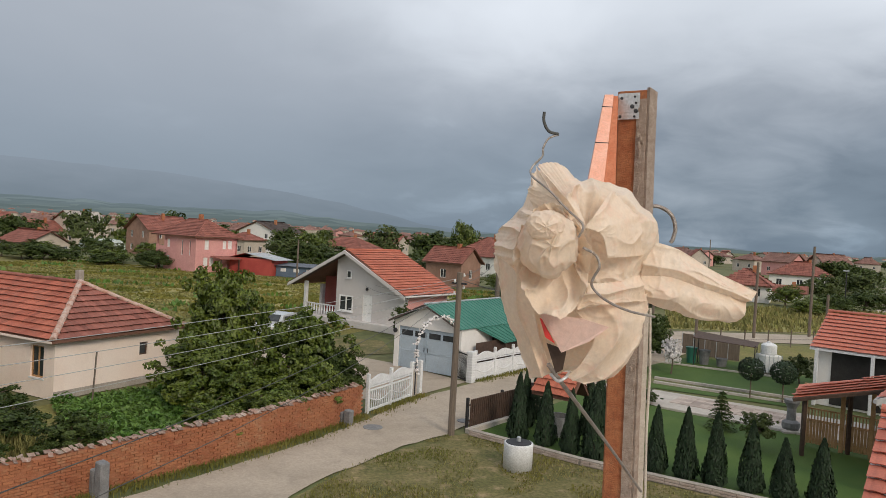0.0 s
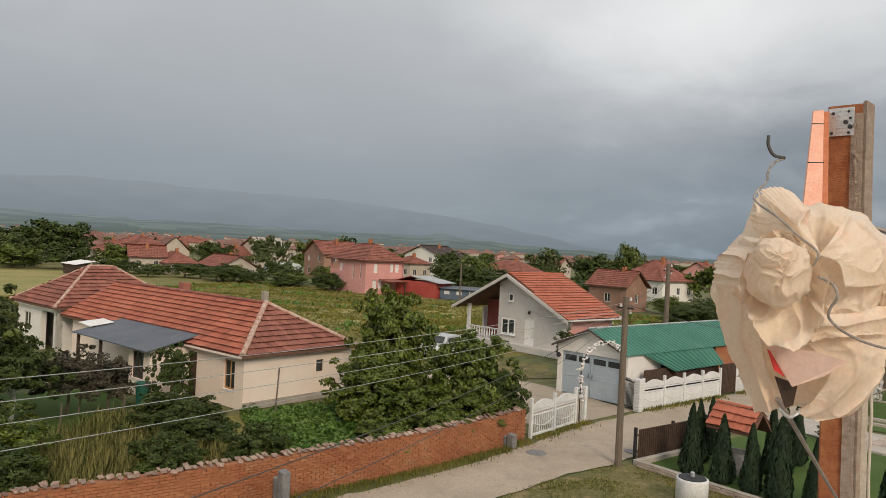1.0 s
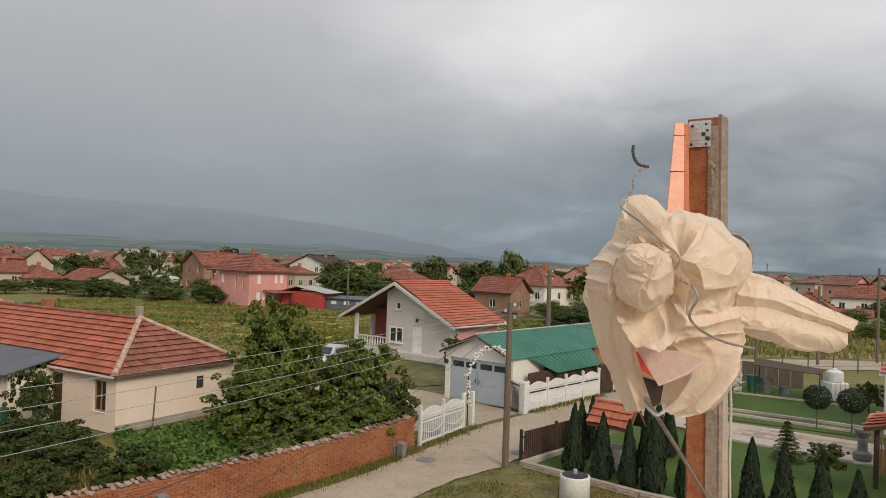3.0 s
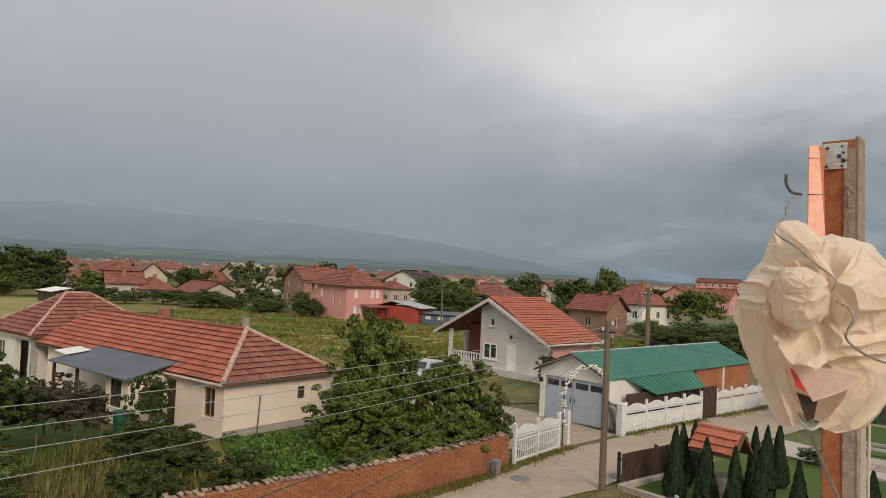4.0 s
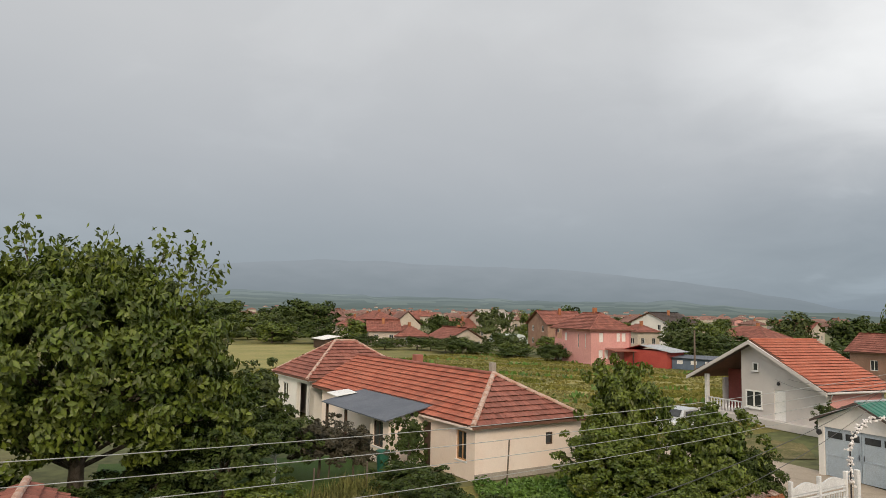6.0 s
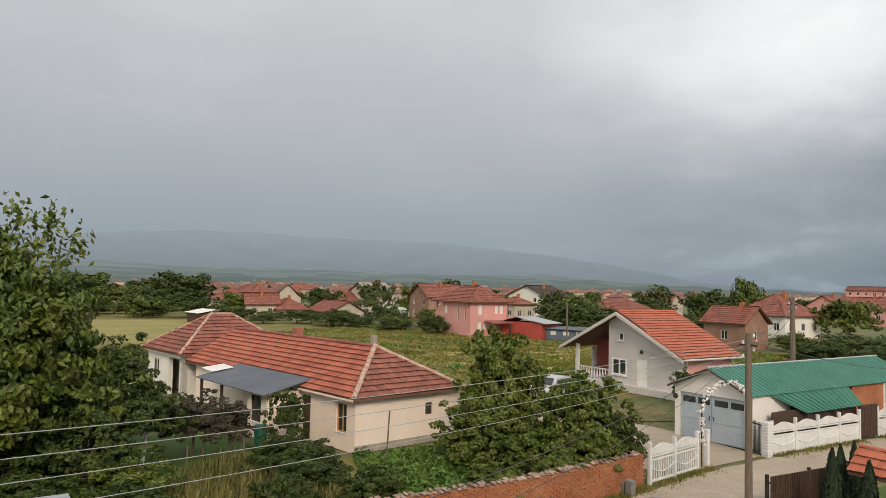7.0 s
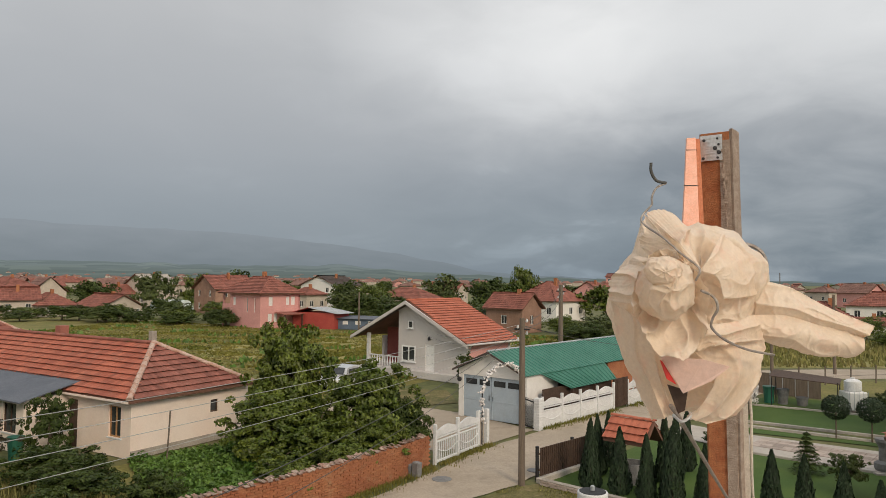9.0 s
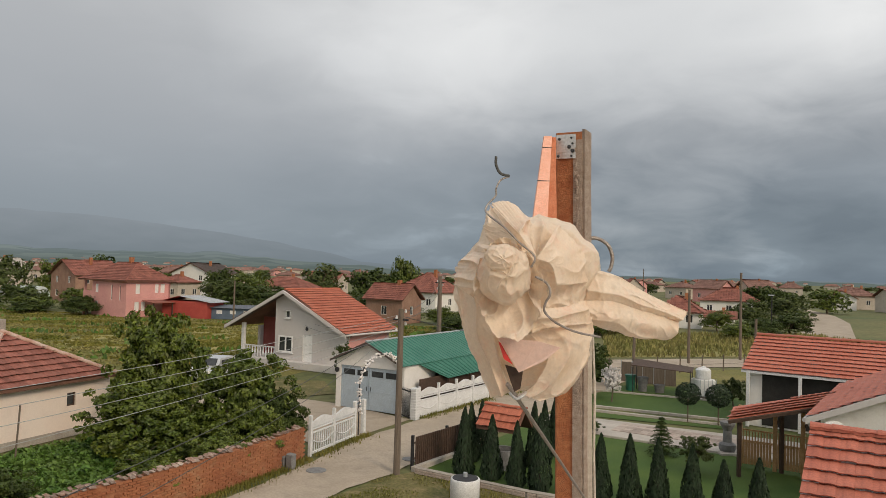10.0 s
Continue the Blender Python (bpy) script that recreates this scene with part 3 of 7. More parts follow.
def tufts(name, spots, height, width, mat, label, category="grass", rng=None, lean=0.35):
    """Grass or crop tufts at ground places, one mesh of kind stuff: pairs of narrow bent blades."""
    rng = rng or RNG
    n = len(spots)
    pos = np.array(spots, float)
    if pos.shape[1] == 2:
        pos = np.c_[pos, np.zeros(n)]
    a = rng.uniform(0, 2 * math.pi, n)
    h = height * rng.uniform(0.5, 1.35, n)
    w = width * rng.uniform(0.6, 1.4, n)
    d = np.c_[np.cos(a), np.sin(a), 0 * a]
    s = np.c_[-np.sin(a), np.cos(a), 0 * a]
    l = (rng.uniform(0, 1, n) * lean * h)[:, None]
    up = np.c_[0 * a, 0 * a, h]
    v = np.empty((n, 5, 3))
    v[:, 0] = pos - s * w[:, None] / 2
    v[:, 1] = pos + s * w[:, None] / 2
    v[:, 2] = pos + s * w[:, None] * 0.4 + up * 0.55 + d * l * 0.4
    v[:, 3] = pos + up + d * l
    v[:, 4] = pos - s * w[:, None] * 0.4 + up * 0.55 + d * l * 0.4
    base = np.arange(n)[:, None] * 5
    me = bpy.data.meshes.new(name)
    me.vertices.add(5 * n)
    me.vertices.foreach_set("co", v.reshape(-1).astype(np.float32))
    me.loops.add(5 * n)
    me.loops.foreach_set("vertex_index", (base + [0, 1, 2, 3, 4]).reshape(-1).astype(np.int32))
    me.polygons.add(n)
    me.polygons.foreach_set("loop_start", (np.arange(n) * 5).astype(np.int32))
    me.update(calc_edges=True)
    me.validate()
    me.materials.append(mat)
    return tagged(new(name, me), label, category, kind="stuff")


def scatter(poly, n, rng=RNG):
    p = np.array(poly)
    lo, hi = p.min(0), p.max(0)
    out = []
    while len(out) < n:
        for x, y in rng.uniform(lo, hi, (n, 2)):
            if inside(poly, x, y):
                out.append((x, y))
    return out[:n]


def flat(name, pts, z, mat, label, category, thick=0.0):
    """A sheet on the ground, or with thick a slab whose top lies at z."""
    if thick:
        ob = part(name, poly_slab([(x, y, z) for x, y in pts], thick), mat)
    else:
        ob = part(name, ([(x, y, z) for x, y in pts], [tuple(range(len(pts)))]), mat)
    return tagged(ob, label, category, kind="structure")

# ---- ground and roads ----
gm = bmesh.new()
rings = [0.0, 6, 12, 20, 30, 45, 70, 110, 180, 320, 600, 1200, 2400, 4300]
prev = None
for r in rings:
    ring = [gm.verts.new((r * math.cos(2 * math.pi * k / 48), 30 + r * math.sin(2 * math.pi * k / 48), -0.03)) for k in range(48)] if r else [gm.verts.new((0, 30, -0.03))]
    if prev:
        for k in range(48):
            j = (k + 1) % 48
            gm.faces.new((prev[0], ring[k], ring[j]) if len(prev) == 1 else (prev[k], ring[k], ring[j], prev[j]))
    prev = ring
tagged(part("ground", gm, M_GROUND), "patchy green and brown village ground running to the plain", "ground", kind="structure")

tagged(part("road", ([(50, 80, 0.01), (56, 79, 0.01), (66, 94, 0.01), (84, 121, 0.01), (98, 146, 0.01), (112, 178, 0.01), (108, 180, 0.01), (93, 148, 0.01), (78, 123, 0.01), (60, 97, 0.01)], [(0, 1, 2, 9), (9, 2, 3, 8), (8, 3, 4, 7), (7, 4, 5, 6)]), M_ROAD), "pale dirt road winding between far trees", "road", kind="structure")
ROAD_L = [(-16.5, 6.0), (-12.6, 11.6), (-9.4, 15.9), (-7.5, 18.3), (-6.2, 20.2), (-4.6, 22.6), (-3.2, 25.3), (-2.2, 27.4), (-0.4, 30.9), (1.9, 34.3), (4.0, 37.3), (6.2, 40.2), (9.6, 45.0), (16.0, 54.0), (21.0, 60.5), (60, 66), (90, 70)]
ROAD_R = [(-10.5, 3.0), (-7.6, 9.5), (-5.2, 14.6), (-3.9, 18.0), (-2.6, 20.8), (-1.3, 23.0), (0.3, 25.0), (1.2, 26.3), (3.0, 28.7), (5.2, 31.6), (7.4, 34.6), (9.6, 37.6), (13.0, 42.2), (18.5, 50.0), (22.5, 55.5), (60, 59.5), (90, 63)]


def strip(left, right, z):
    lf, rt = smooth_path([(*p, z) for p in left], 4), smooth_path([(*p, z) for p in right], 4)
    vs, fs = [], []
    for i, (a, b) in enumerate(zip(lf, rt)):
        for k in range(5):
            q = a.lerp(b, k / 4)
            vs.append((q.x + (RNG.normal(0, 0.07) if k in (0, 4) else 0), q.y + (RNG.normal(0, 0.07) if k in (0, 4) else 0), z - (0.02 if k in (0, 4) else 0)))
        if i:
            o = (i - 1) * 5
            fs += [(o + k, o + k + 1, o + k + 6, o + k + 5) for k in range(4)]
    return vs, fs


tagged(part("road", strip(ROAD_L, ROAD_R, 0.03), M_ROAD), "dusty pale concrete village road", "road", kind="structure")
flat("meadow", [(-150, 70), (-60, 42), (-26, 41), (-12, 36), (-3, 55), (4, 75), (10, 92), (-20, 96), (-60, 112), (-110, 122), (-160, 130)], -0.022, M_GRASS, "uneven meadow of tall green grass", "meadow")
flat("meadow", [(-28, 60), (-12, 60), (-2, 64), (2, 84), (-16, 88), (-30, 82)], -0.016, M_YELLOW, "yellowing patch of dry meadow", "meadow")
flat("meadow", [(-115, 84), (-62, 62), (-45, 66), (-48, 80), (-90, 108)], -0.012, M_YELLOW, "yellow-green mown meadow", "meadow")
flat("verge", [(-10.3, 3), (-7.5, 9.5), (-5.1, 14.6), (-3.8, 18.0), (-2.5, 20.8), (-1.2, 23.0), (0.4, 25.0), (1.35, 25.6), (5.0, 22.6), (9.0, 20.2), (13, 17.9), (20, 12), (14, -2), (-4, -4)], -0.01, M_VERGE, "dry grass verge with bare earth", "grass")
flat("lawn", [(1.6, 25.6), (5.0, 22.9), (9.0, 20.6), (16.5, 16.2), (20, 22), (16.2, 27.4), (10.0, 31.6), (7.6, 34.2)], 0.0, M_LAWN, "short mown green lawn", "lawn")
flat("lawn", [(12.0, 38.6), (18.2, 34.9), (22, 41), (21.0, 44.8), (17, 46.5), (12.5, 44)], 0.0, M_LAWN, "short mown green lawn behind the drive", "lawn")
flat("lawn", [(11.3, 37.0), (17.3, 33.6), (17.0, 32.9), (11.0, 35.8)], 0.004, M_LAWN, "narrow strip of lawn with flowers", "lawn")
flat("meadow", [(14, 50), (20, 46), (34, 52), (36, 56), (23.5, 54.5), (20, 51)], -0.012, M_GRASS, "rough green grass beside the side street", "meadow")
flat("meadow", [(20, 62), (60, 68), (58, 92), (28, 88)], -0.012, M_YELLOW, "tall yellow-green grass across the street", "meadow")
flat("yard", [(-2.3, 38.5), (-9, 43), (-12, 40), (-7.5, 35), (-2.8, 29.8), (-0.8, 31.0), (1.6, 34.6)], 0.006, M_ROAD, "bare pale earth yard and concrete drive", "yard")
flat("garden_bed", [(-6, 39.5), (-2.5, 41.5), (-3.5, 46.0), (-9, 47)], 0.012, M_VERGE, "dry garden bed beside the yard", "garden bed")
flat("yard", [(-30, 20), (-17, 10.6), (-12.5, 14.4), (-14.0, 20.5), (-22, 28.5)], -0.006, M_LAWN, "shaded orchard grass", "yard")
flat("garden_bed", [(-14.6, 26.0), (-11.2, 31.0), (-8.8, 31.0), (-3.6, 27.6), (-5.1, 23.2), (-8.7, 18.8), (-13.5, 14.4)], 0.0, M_GRASS, "kitchen garden behind the brick wall", "garden bed")

# drive of the neighbour: brown pavers between pale concrete borders
tagged(part("drive", ([(7.7, 34.6, 0.012), (10.2, 31.5, 0.012), (16.6, 26.9, 0.012), (24, 21, 0.012), (26, 24.5, 0.012), (18.6, 30.6, 0.012), (10.8, 35.4, 0.012), (9.4, 37.0, 0.012)], [(0, 1, 2, 3, 4, 5, 6, 7)]), M_PATH), "pale concrete drive", "drive", kind="structure")
dm = bmesh.new()
for i in range(26):
    for j in range(5):
        s, q = i * 0.42, j * 0.40
        c = Vector((11.2, 32.6, 0)) + Vector((0.80, -0.60, 0)) * s + Vector((0.60, 0.80, 0)) * q
        add_box(dm, -0.2, 0.2, -0.19, 0.19, 0.0, 0.035, Matrix.Translation(c) @ pose(0, 0, 0, 0, 0, -36.9))
tagged(part("paving", dm, M_PAVER), "brown paving stones set in the drive", "paving", kind="structure")
for a, b, w in (((10.2, 31.35), (16.9, 26.5), 0.22), ((11.6, 37.2), (17.4, 33.7), 0.16), ((12.0, 38.4), (18.0, 34.9), 0.16), ((13.5, 43.8), (20.5, 40.2), 0.14)):
    d = Vector((b[0] - a[0], b[1] - a[1], 0))
    tagged(part("kerb", box(0, d.length, -w / 2, w / 2, -0.05, 0.10, 0.015, Matrix.Translation((*a, 0)) @ pose(0, 0, 0, 0, 0, math.degrees(math.atan2(d.y, d.x)))), M_PATH), "pale concrete garden kerb", "kerb", kind="structure")

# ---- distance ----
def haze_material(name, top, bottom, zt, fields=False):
    """Far hills behind the rain: plain glowing backdrop with haze put into its colour."""
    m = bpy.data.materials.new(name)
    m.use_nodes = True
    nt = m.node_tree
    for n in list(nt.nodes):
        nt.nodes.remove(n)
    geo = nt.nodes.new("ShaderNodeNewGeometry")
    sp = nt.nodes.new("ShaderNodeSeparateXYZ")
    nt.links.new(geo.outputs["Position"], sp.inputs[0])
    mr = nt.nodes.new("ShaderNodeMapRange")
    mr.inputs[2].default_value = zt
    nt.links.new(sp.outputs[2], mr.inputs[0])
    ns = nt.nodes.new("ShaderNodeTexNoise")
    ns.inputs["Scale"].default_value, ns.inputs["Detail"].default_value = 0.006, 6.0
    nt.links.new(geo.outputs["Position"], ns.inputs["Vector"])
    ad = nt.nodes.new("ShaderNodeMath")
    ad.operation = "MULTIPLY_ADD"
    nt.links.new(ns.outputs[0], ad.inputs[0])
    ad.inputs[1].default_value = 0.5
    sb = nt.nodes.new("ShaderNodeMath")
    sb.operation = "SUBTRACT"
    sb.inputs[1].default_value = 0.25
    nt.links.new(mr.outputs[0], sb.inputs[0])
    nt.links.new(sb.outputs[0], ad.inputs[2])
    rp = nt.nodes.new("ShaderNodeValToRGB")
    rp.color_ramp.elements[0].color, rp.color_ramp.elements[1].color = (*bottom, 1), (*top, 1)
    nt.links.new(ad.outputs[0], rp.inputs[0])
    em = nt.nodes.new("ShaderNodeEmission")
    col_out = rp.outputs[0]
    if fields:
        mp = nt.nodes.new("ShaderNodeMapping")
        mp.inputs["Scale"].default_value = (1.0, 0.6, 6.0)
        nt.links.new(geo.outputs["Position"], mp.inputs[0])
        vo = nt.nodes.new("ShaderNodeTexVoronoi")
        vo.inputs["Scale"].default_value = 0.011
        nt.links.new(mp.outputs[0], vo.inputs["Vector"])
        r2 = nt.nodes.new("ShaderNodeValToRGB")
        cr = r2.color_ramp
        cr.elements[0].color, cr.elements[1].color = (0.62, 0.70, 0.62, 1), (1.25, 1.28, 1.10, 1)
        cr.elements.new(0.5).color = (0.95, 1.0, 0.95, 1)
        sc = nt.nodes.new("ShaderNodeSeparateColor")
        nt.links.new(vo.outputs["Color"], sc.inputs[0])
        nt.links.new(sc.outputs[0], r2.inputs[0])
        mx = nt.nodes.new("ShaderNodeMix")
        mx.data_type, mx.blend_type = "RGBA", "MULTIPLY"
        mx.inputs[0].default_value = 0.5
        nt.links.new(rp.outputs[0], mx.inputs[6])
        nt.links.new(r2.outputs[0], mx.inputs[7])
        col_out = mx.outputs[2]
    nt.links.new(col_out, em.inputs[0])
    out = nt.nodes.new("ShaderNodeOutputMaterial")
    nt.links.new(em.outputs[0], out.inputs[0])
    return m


def hills(name, dist, prof, mat, label, rough, seed, depth=900.0):
    """A range of hills: elevation in degrees over azimuth (left positive), as rising ground behind the plain."""
    az = np.linspace(prof[0][0], prof[-1][0], 161)
    el = np.interp(az, [p[0] for p in prof], [p[1] for p in prof])
    vs, fs = [], []
    for i, (a, e) in enumerate(zip(az, el)):
        ar = radians(a)
        wob = noise.fractal((a * 0.35, seed, 0), 1.0, 2.0, 5) * rough
        top = dist * math.tan(radians(max(e + wob, 0.0))) + 7.2
        for k, (f, g) in enumerate(((0.0, 0.0), (0.35, 0.30), (0.65, 0.62), (0.85, 0.86), (1.0, 1.0))):
            r = dist - depth * (1 - f)
            z = g * top + (noise.noise((a * 0.8, k * 1.7, seed)) * 0.05 * top if 0 < k < 4 else 0)
            vs.append((-math.sin(ar) * r, math.cos(ar) * r, z - 2))
        if i:
            o = (i - 1) * 5
            fs += [(o + k, o + k + 1, o + k + 6, o + k + 5) for k in range(4)]
    tagged(part(name, (vs, fs), mat, smooth=True), label, "hills", kind="structure")


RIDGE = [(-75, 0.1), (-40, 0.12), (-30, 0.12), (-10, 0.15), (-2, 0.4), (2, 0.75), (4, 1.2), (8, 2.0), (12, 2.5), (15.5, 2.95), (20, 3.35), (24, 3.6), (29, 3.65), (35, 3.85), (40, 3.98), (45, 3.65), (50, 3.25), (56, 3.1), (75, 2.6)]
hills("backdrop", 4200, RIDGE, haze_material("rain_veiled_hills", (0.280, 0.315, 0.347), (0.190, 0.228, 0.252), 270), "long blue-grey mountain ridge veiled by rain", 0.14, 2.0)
# foothill green is greyed by haze mixed into the emitted colour
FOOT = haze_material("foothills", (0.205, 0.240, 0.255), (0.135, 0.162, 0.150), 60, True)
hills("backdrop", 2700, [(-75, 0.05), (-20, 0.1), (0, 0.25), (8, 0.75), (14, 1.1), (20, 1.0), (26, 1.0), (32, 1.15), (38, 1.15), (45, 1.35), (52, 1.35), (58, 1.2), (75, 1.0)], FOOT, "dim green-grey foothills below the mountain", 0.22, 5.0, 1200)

# ---- distant hamlets: countless small houses on the plain and the foot of the hills ----
def hamlets(name, mat, zs, label, seed, roof):
    rg_ = np.random.RandomState(seed)
    vs_, fs_ = [], []
    for _ in range(230):
        az_, r_ = radians(rg_.choice([rg_.normal(14, 6), rg_.normal(30, 9), rg_.uniform(-40, 55)])), rg_.uniform(*zs)
        w_, d_, h_ = rg_.uniform(4, 7), rg_.uniform(3, 5), rg_.uniform(2.5, 5)
        z_ = max(0.0, (r_ - 1500) / 1200 * 30 * min(1.0, max(0.0, math.degrees(az_)) / 14))
        m_ = Matrix.Translation((-math.sin(az_) * r_, math.cos(az_) * r_, z_)) @ pose(0, 0, 0, 0, 0, rg_.uniform(-60, 20))
        lo, hi = (h_, h_ + 2.2) if roof else (-3.0, h_)
        k_ = len(vs_)
        if roof:
            vs_ += [tuple(m_ @ Vector(p)) for p in ((-w_ - .5, -d_ - .5, lo), (w_ + .5, -d_ - .5, lo), (w_ + .5, d_ + .5, lo), (-w_ - .5, d_ + .5, lo), (-w_ * .6, 0, hi), (w_ * .6, 0, hi))]
            fs_ += [tuple(k_ + i for i in f) for f in ((0, 1, 5, 4), (2, 3, 4, 5), (1, 2, 5), (3, 0, 4), (3, 2, 1, 0))]
        else:
            vs_ += [tuple(m_ @ Vector((x_, y_, q_))) for q_ in (lo, hi) for x_, y_ in ((-w_, -d_), (w_, -d_), (w_, d_), (-w_, d_))]
            fs_ += [tuple(k_ + i for i in f) for f in ((0, 1, 5, 4), (1, 2, 6, 5), (2, 3, 7, 6), (3, 0, 4, 7), (4, 5, 6, 7), (3, 2, 1, 0))]
    tagged(part(name, (vs_, fs_), mat), label, "houses", kind="stuff")


for zs, sd in (((640, 1300), 71), ((1500, 2300), 72)):
    hamlets("far_walls", M_FARWALL, zs, "pale walls of distant hamlet houses", sd, False)
    hamlets("far_roofs", M_FARROOF, zs, "roofs of distant hamlet houses with haze in their dull colour", sd, True)

# ---- houses ----
def hip_roof(parent, x0, x1, y0, y1, ze, zr, mat, ridge_axis="x", inset=None, tw=0.25, th=0.34, over=0.0, cap=None, hips=(1, 1), **kw):
    """Hipped roof over a rectangle at eave height; returns ridge ends."""
    x0, x1, y0, y1 = x0 - over, x1 + over, y0 - over, y1 + over
    if ridge_axis == "x":
        i = inset if inset is not None else (y1 - y0) / 2
        a, b = (x0 + i * hips[0], (y0 + y1) / 2, zr), (x1 - i * hips[1], (y0 + y1) / 2, zr)
        faces = [[(x0, y0, ze), (x1, y0, ze), b, a], [(x1, y1, ze), (x0, y1, ze), a, b]]
        if hips[1]:
            faces.append([(x1, y0, ze), (x1, y1, ze), b])
        if hips[0]:
            faces.append([(x0, y1, ze), (x0, y0, ze), a])
        hl = [((x1, y0, ze), b), ((x1, y1, ze), b)] * hips[1] + [((x0, y0, ze), a), ((x0, y1, ze), a)] * hips[0]
    else:
        i = inset if inset is not None else (x1 - x0) / 2
        a, b = ((x0 + x1) / 2, y0 + i, zr), ((x0 + x1) / 2, y1 - i, zr)
        faces = [[(x0, y0, ze), (x1, y0, ze), a], [(x1, y0, ze), (x1, y1, ze), b, a], [(x1, y1, ze), (x0, y1, ze), b], [(x0, y1, ze), (x0, y0, ze), a, b]]
        hl = [((x0, y0, ze), a), ((x1, y0, ze), a), ((x1, y1, ze), b), ((x0, y1, ze), b)]
    for k, f in enumerate(faces):
        roof_face(parent, f, mat, tw, th, seed=k + 1, **kw)
    if cap:
        for p, q in hl + [(a, b)]:
            if (Vector(p) - Vector(q)).length > 0.4:
                ridge_cap(parent, p, q, cap)
    return a, b


def plain_house(x, y, turn, w, d, ze, zr, wall, tile, label, gable=False, floors=1, wins=2, zb=0.0, win_mat=None, tw=0.5, th=0.6):
    """A village house some way off: walls with real window openings, eaves and a tiled roof."""
    h = thing("house", pose(x, y, zb, 0, 0, turn), label, "house")
    t = 0.25
    hole, spots = [], []
    wh = min(1.2, ze / floors * 0.48)
    for f in range(floors):
        zf = ze / floors * f
        for k in range(wins):
            cx = w * (k + 0.5) / wins
            hole.append((cx - 0.5, cx + 0.5, zf + ze / floors * 0.35, zf + ze / floors * 0.35 + wh))
    spots = list(hole)
    def placed(bm, m):
        bmesh.ops.transform(bm, verts=bm.verts, matrix=m)
        return bm
    front = part("wall", placed(wall_with_holes(w, ze, t, hole, [(0, ze), (w, ze), (w / 2, zr - 0.15)] if gable == "front" else None), Matrix.Translation((-w / 2, -d / 2, 0))), wall, h)
    shole = [(a * d / w, b * d / w, c, e) for a, b, c, e in hole]
    part("wall", placed(wall_with_holes(d - 2 * t, ze, t, [(max(a - t, 0.3), min(b - t, d - 2 * t - 0.3), c, e) for a, b, c, e in shole], [(0, ze), (d - 2 * t, ze), (d / 2 - t, zr - 0.15)] if gable == "side" else None), Matrix.Translation((w / 2, -d / 2 + t, 0)) @ pose(0, 0, 0, 0, 0, 90)), wall, h)
    part("wall", box(-w / 2, w / 2, d / 2 - t, d / 2, 0, ze), wall, h)
    part("wall", placed(wall_with_holes(d - 2 * t, ze, t, [], [(0, ze), (d - 2 * t, ze), (d / 2 - t, zr - 0.15)] if gable == "side" else None), Matrix.Translation((-w / 2, d / 2 - t, 0)) @ pose(0, 0, 0, 0, 0, -90)), wall, h)
    for a, b, c, e in spots:
        window(h, pose(-w / 2 + a, -d / 2 + 0.04, c), b - a, e - c, win_mat or M_WHITE, 2, sill=False)
    for a, b, c, e in shole:
        a, b = max(a - t, 0.3), min(b - t, d - 2 * t - 0.3)
        window(h, pose(w / 2 - 0.04, -d / 2 + t + a, c, 0, 0, 90), b - a, e - c, win_mat or M_WHITE, 2, sill=False)
    o = 0.45
    if gable == "side":
        hip_roof(h, -w / 2, w / 2, -d / 2, d / 2, ze - 0.05, zr, tile, "x", 0.0, tw, th, o, hips=(0, 0))
    elif gable == "front":
        for f in ([(-w / 2 - o, d / 2 + o, ze - 0.12), (-w / 2 - o, -d / 2 - o, ze - 0.12), (0, -d / 2 - o, zr), (0, d / 2 + o, zr)], [(w / 2 + o, -d / 2 - o, ze - 0.12), (w / 2 + o, d / 2 + o, ze - 0.12), (0, d / 2 + o, zr), (0, -d / 2 - o, zr)]):
            roof_face(h, f, tile, tw, th)
    else:
        hip_roof(h, -w / 2, w / 2, -d / 2, d / 2, ze - 0.05, zr, tile, "x" if w > d else "y", None, tw, th, o)
    part("chimney", box(w * 0.12, w * 0.12 + 0.5, -0.25, 0.25, ze + 0.4, zr + 0.55), M_BRICK, h)
    return h


# low old house behind the brick wall: long hipped wing, taller cross wing, sheet-roofed annex
OLD = pose(-14.5, 26.9, 0, 0, 0, -26.7)
old = thing("old_house", OLD, "low cream-pink rendered house with worn terracotta hipped roofs", "house")


def put_wall(parent, bm, m, mat, name="wall", label=""):
    bmesh.ops.transform(bm, verts=bm.verts, matrix=m)
    return part(name, bm, mat, parent, label)


put_wall(old, wall_with_holes(16.6, 2.36, 0.35, [(15.15, 15.95, 0.75, 2.0), (12.2, 13.0, 0.0, 2.0)]), pose(-16.6, 0, 0), M_PINKWALL)
put_wall(old, wall_with_holes(5.35, 2.36, 0.35, [(3.55, 3.98, 1.25, 1.8)]), pose(0, 0.35, 0, 0, 0, 90), M_PINKWALL)
put_wall(old, wall_with_holes(16.6, 2.36, 0.35, []), pose(0, 6.05, 0, 0, 0, 180), M_PINKWALL)
part("plinth", box(-0.01, 0.04, 0.0, 5.7, 0, 0.32), M_CONC, old, "grey concrete plinth")
window(old, pose(-1.45, 0.05, 0.75), 0.8, 1.25, M_HONEY, 2, sill=True)
window(old, pose(-0.05, 0.35 + 3.55, 1.25, 0, 0, 90), 0.43, 0.55, M_DARKWOOD, 1, sill=False)
part("door", box(-4.4, -3.6, 0.12, 0.17, 0, 2.0), M_DARKWOOD, old)
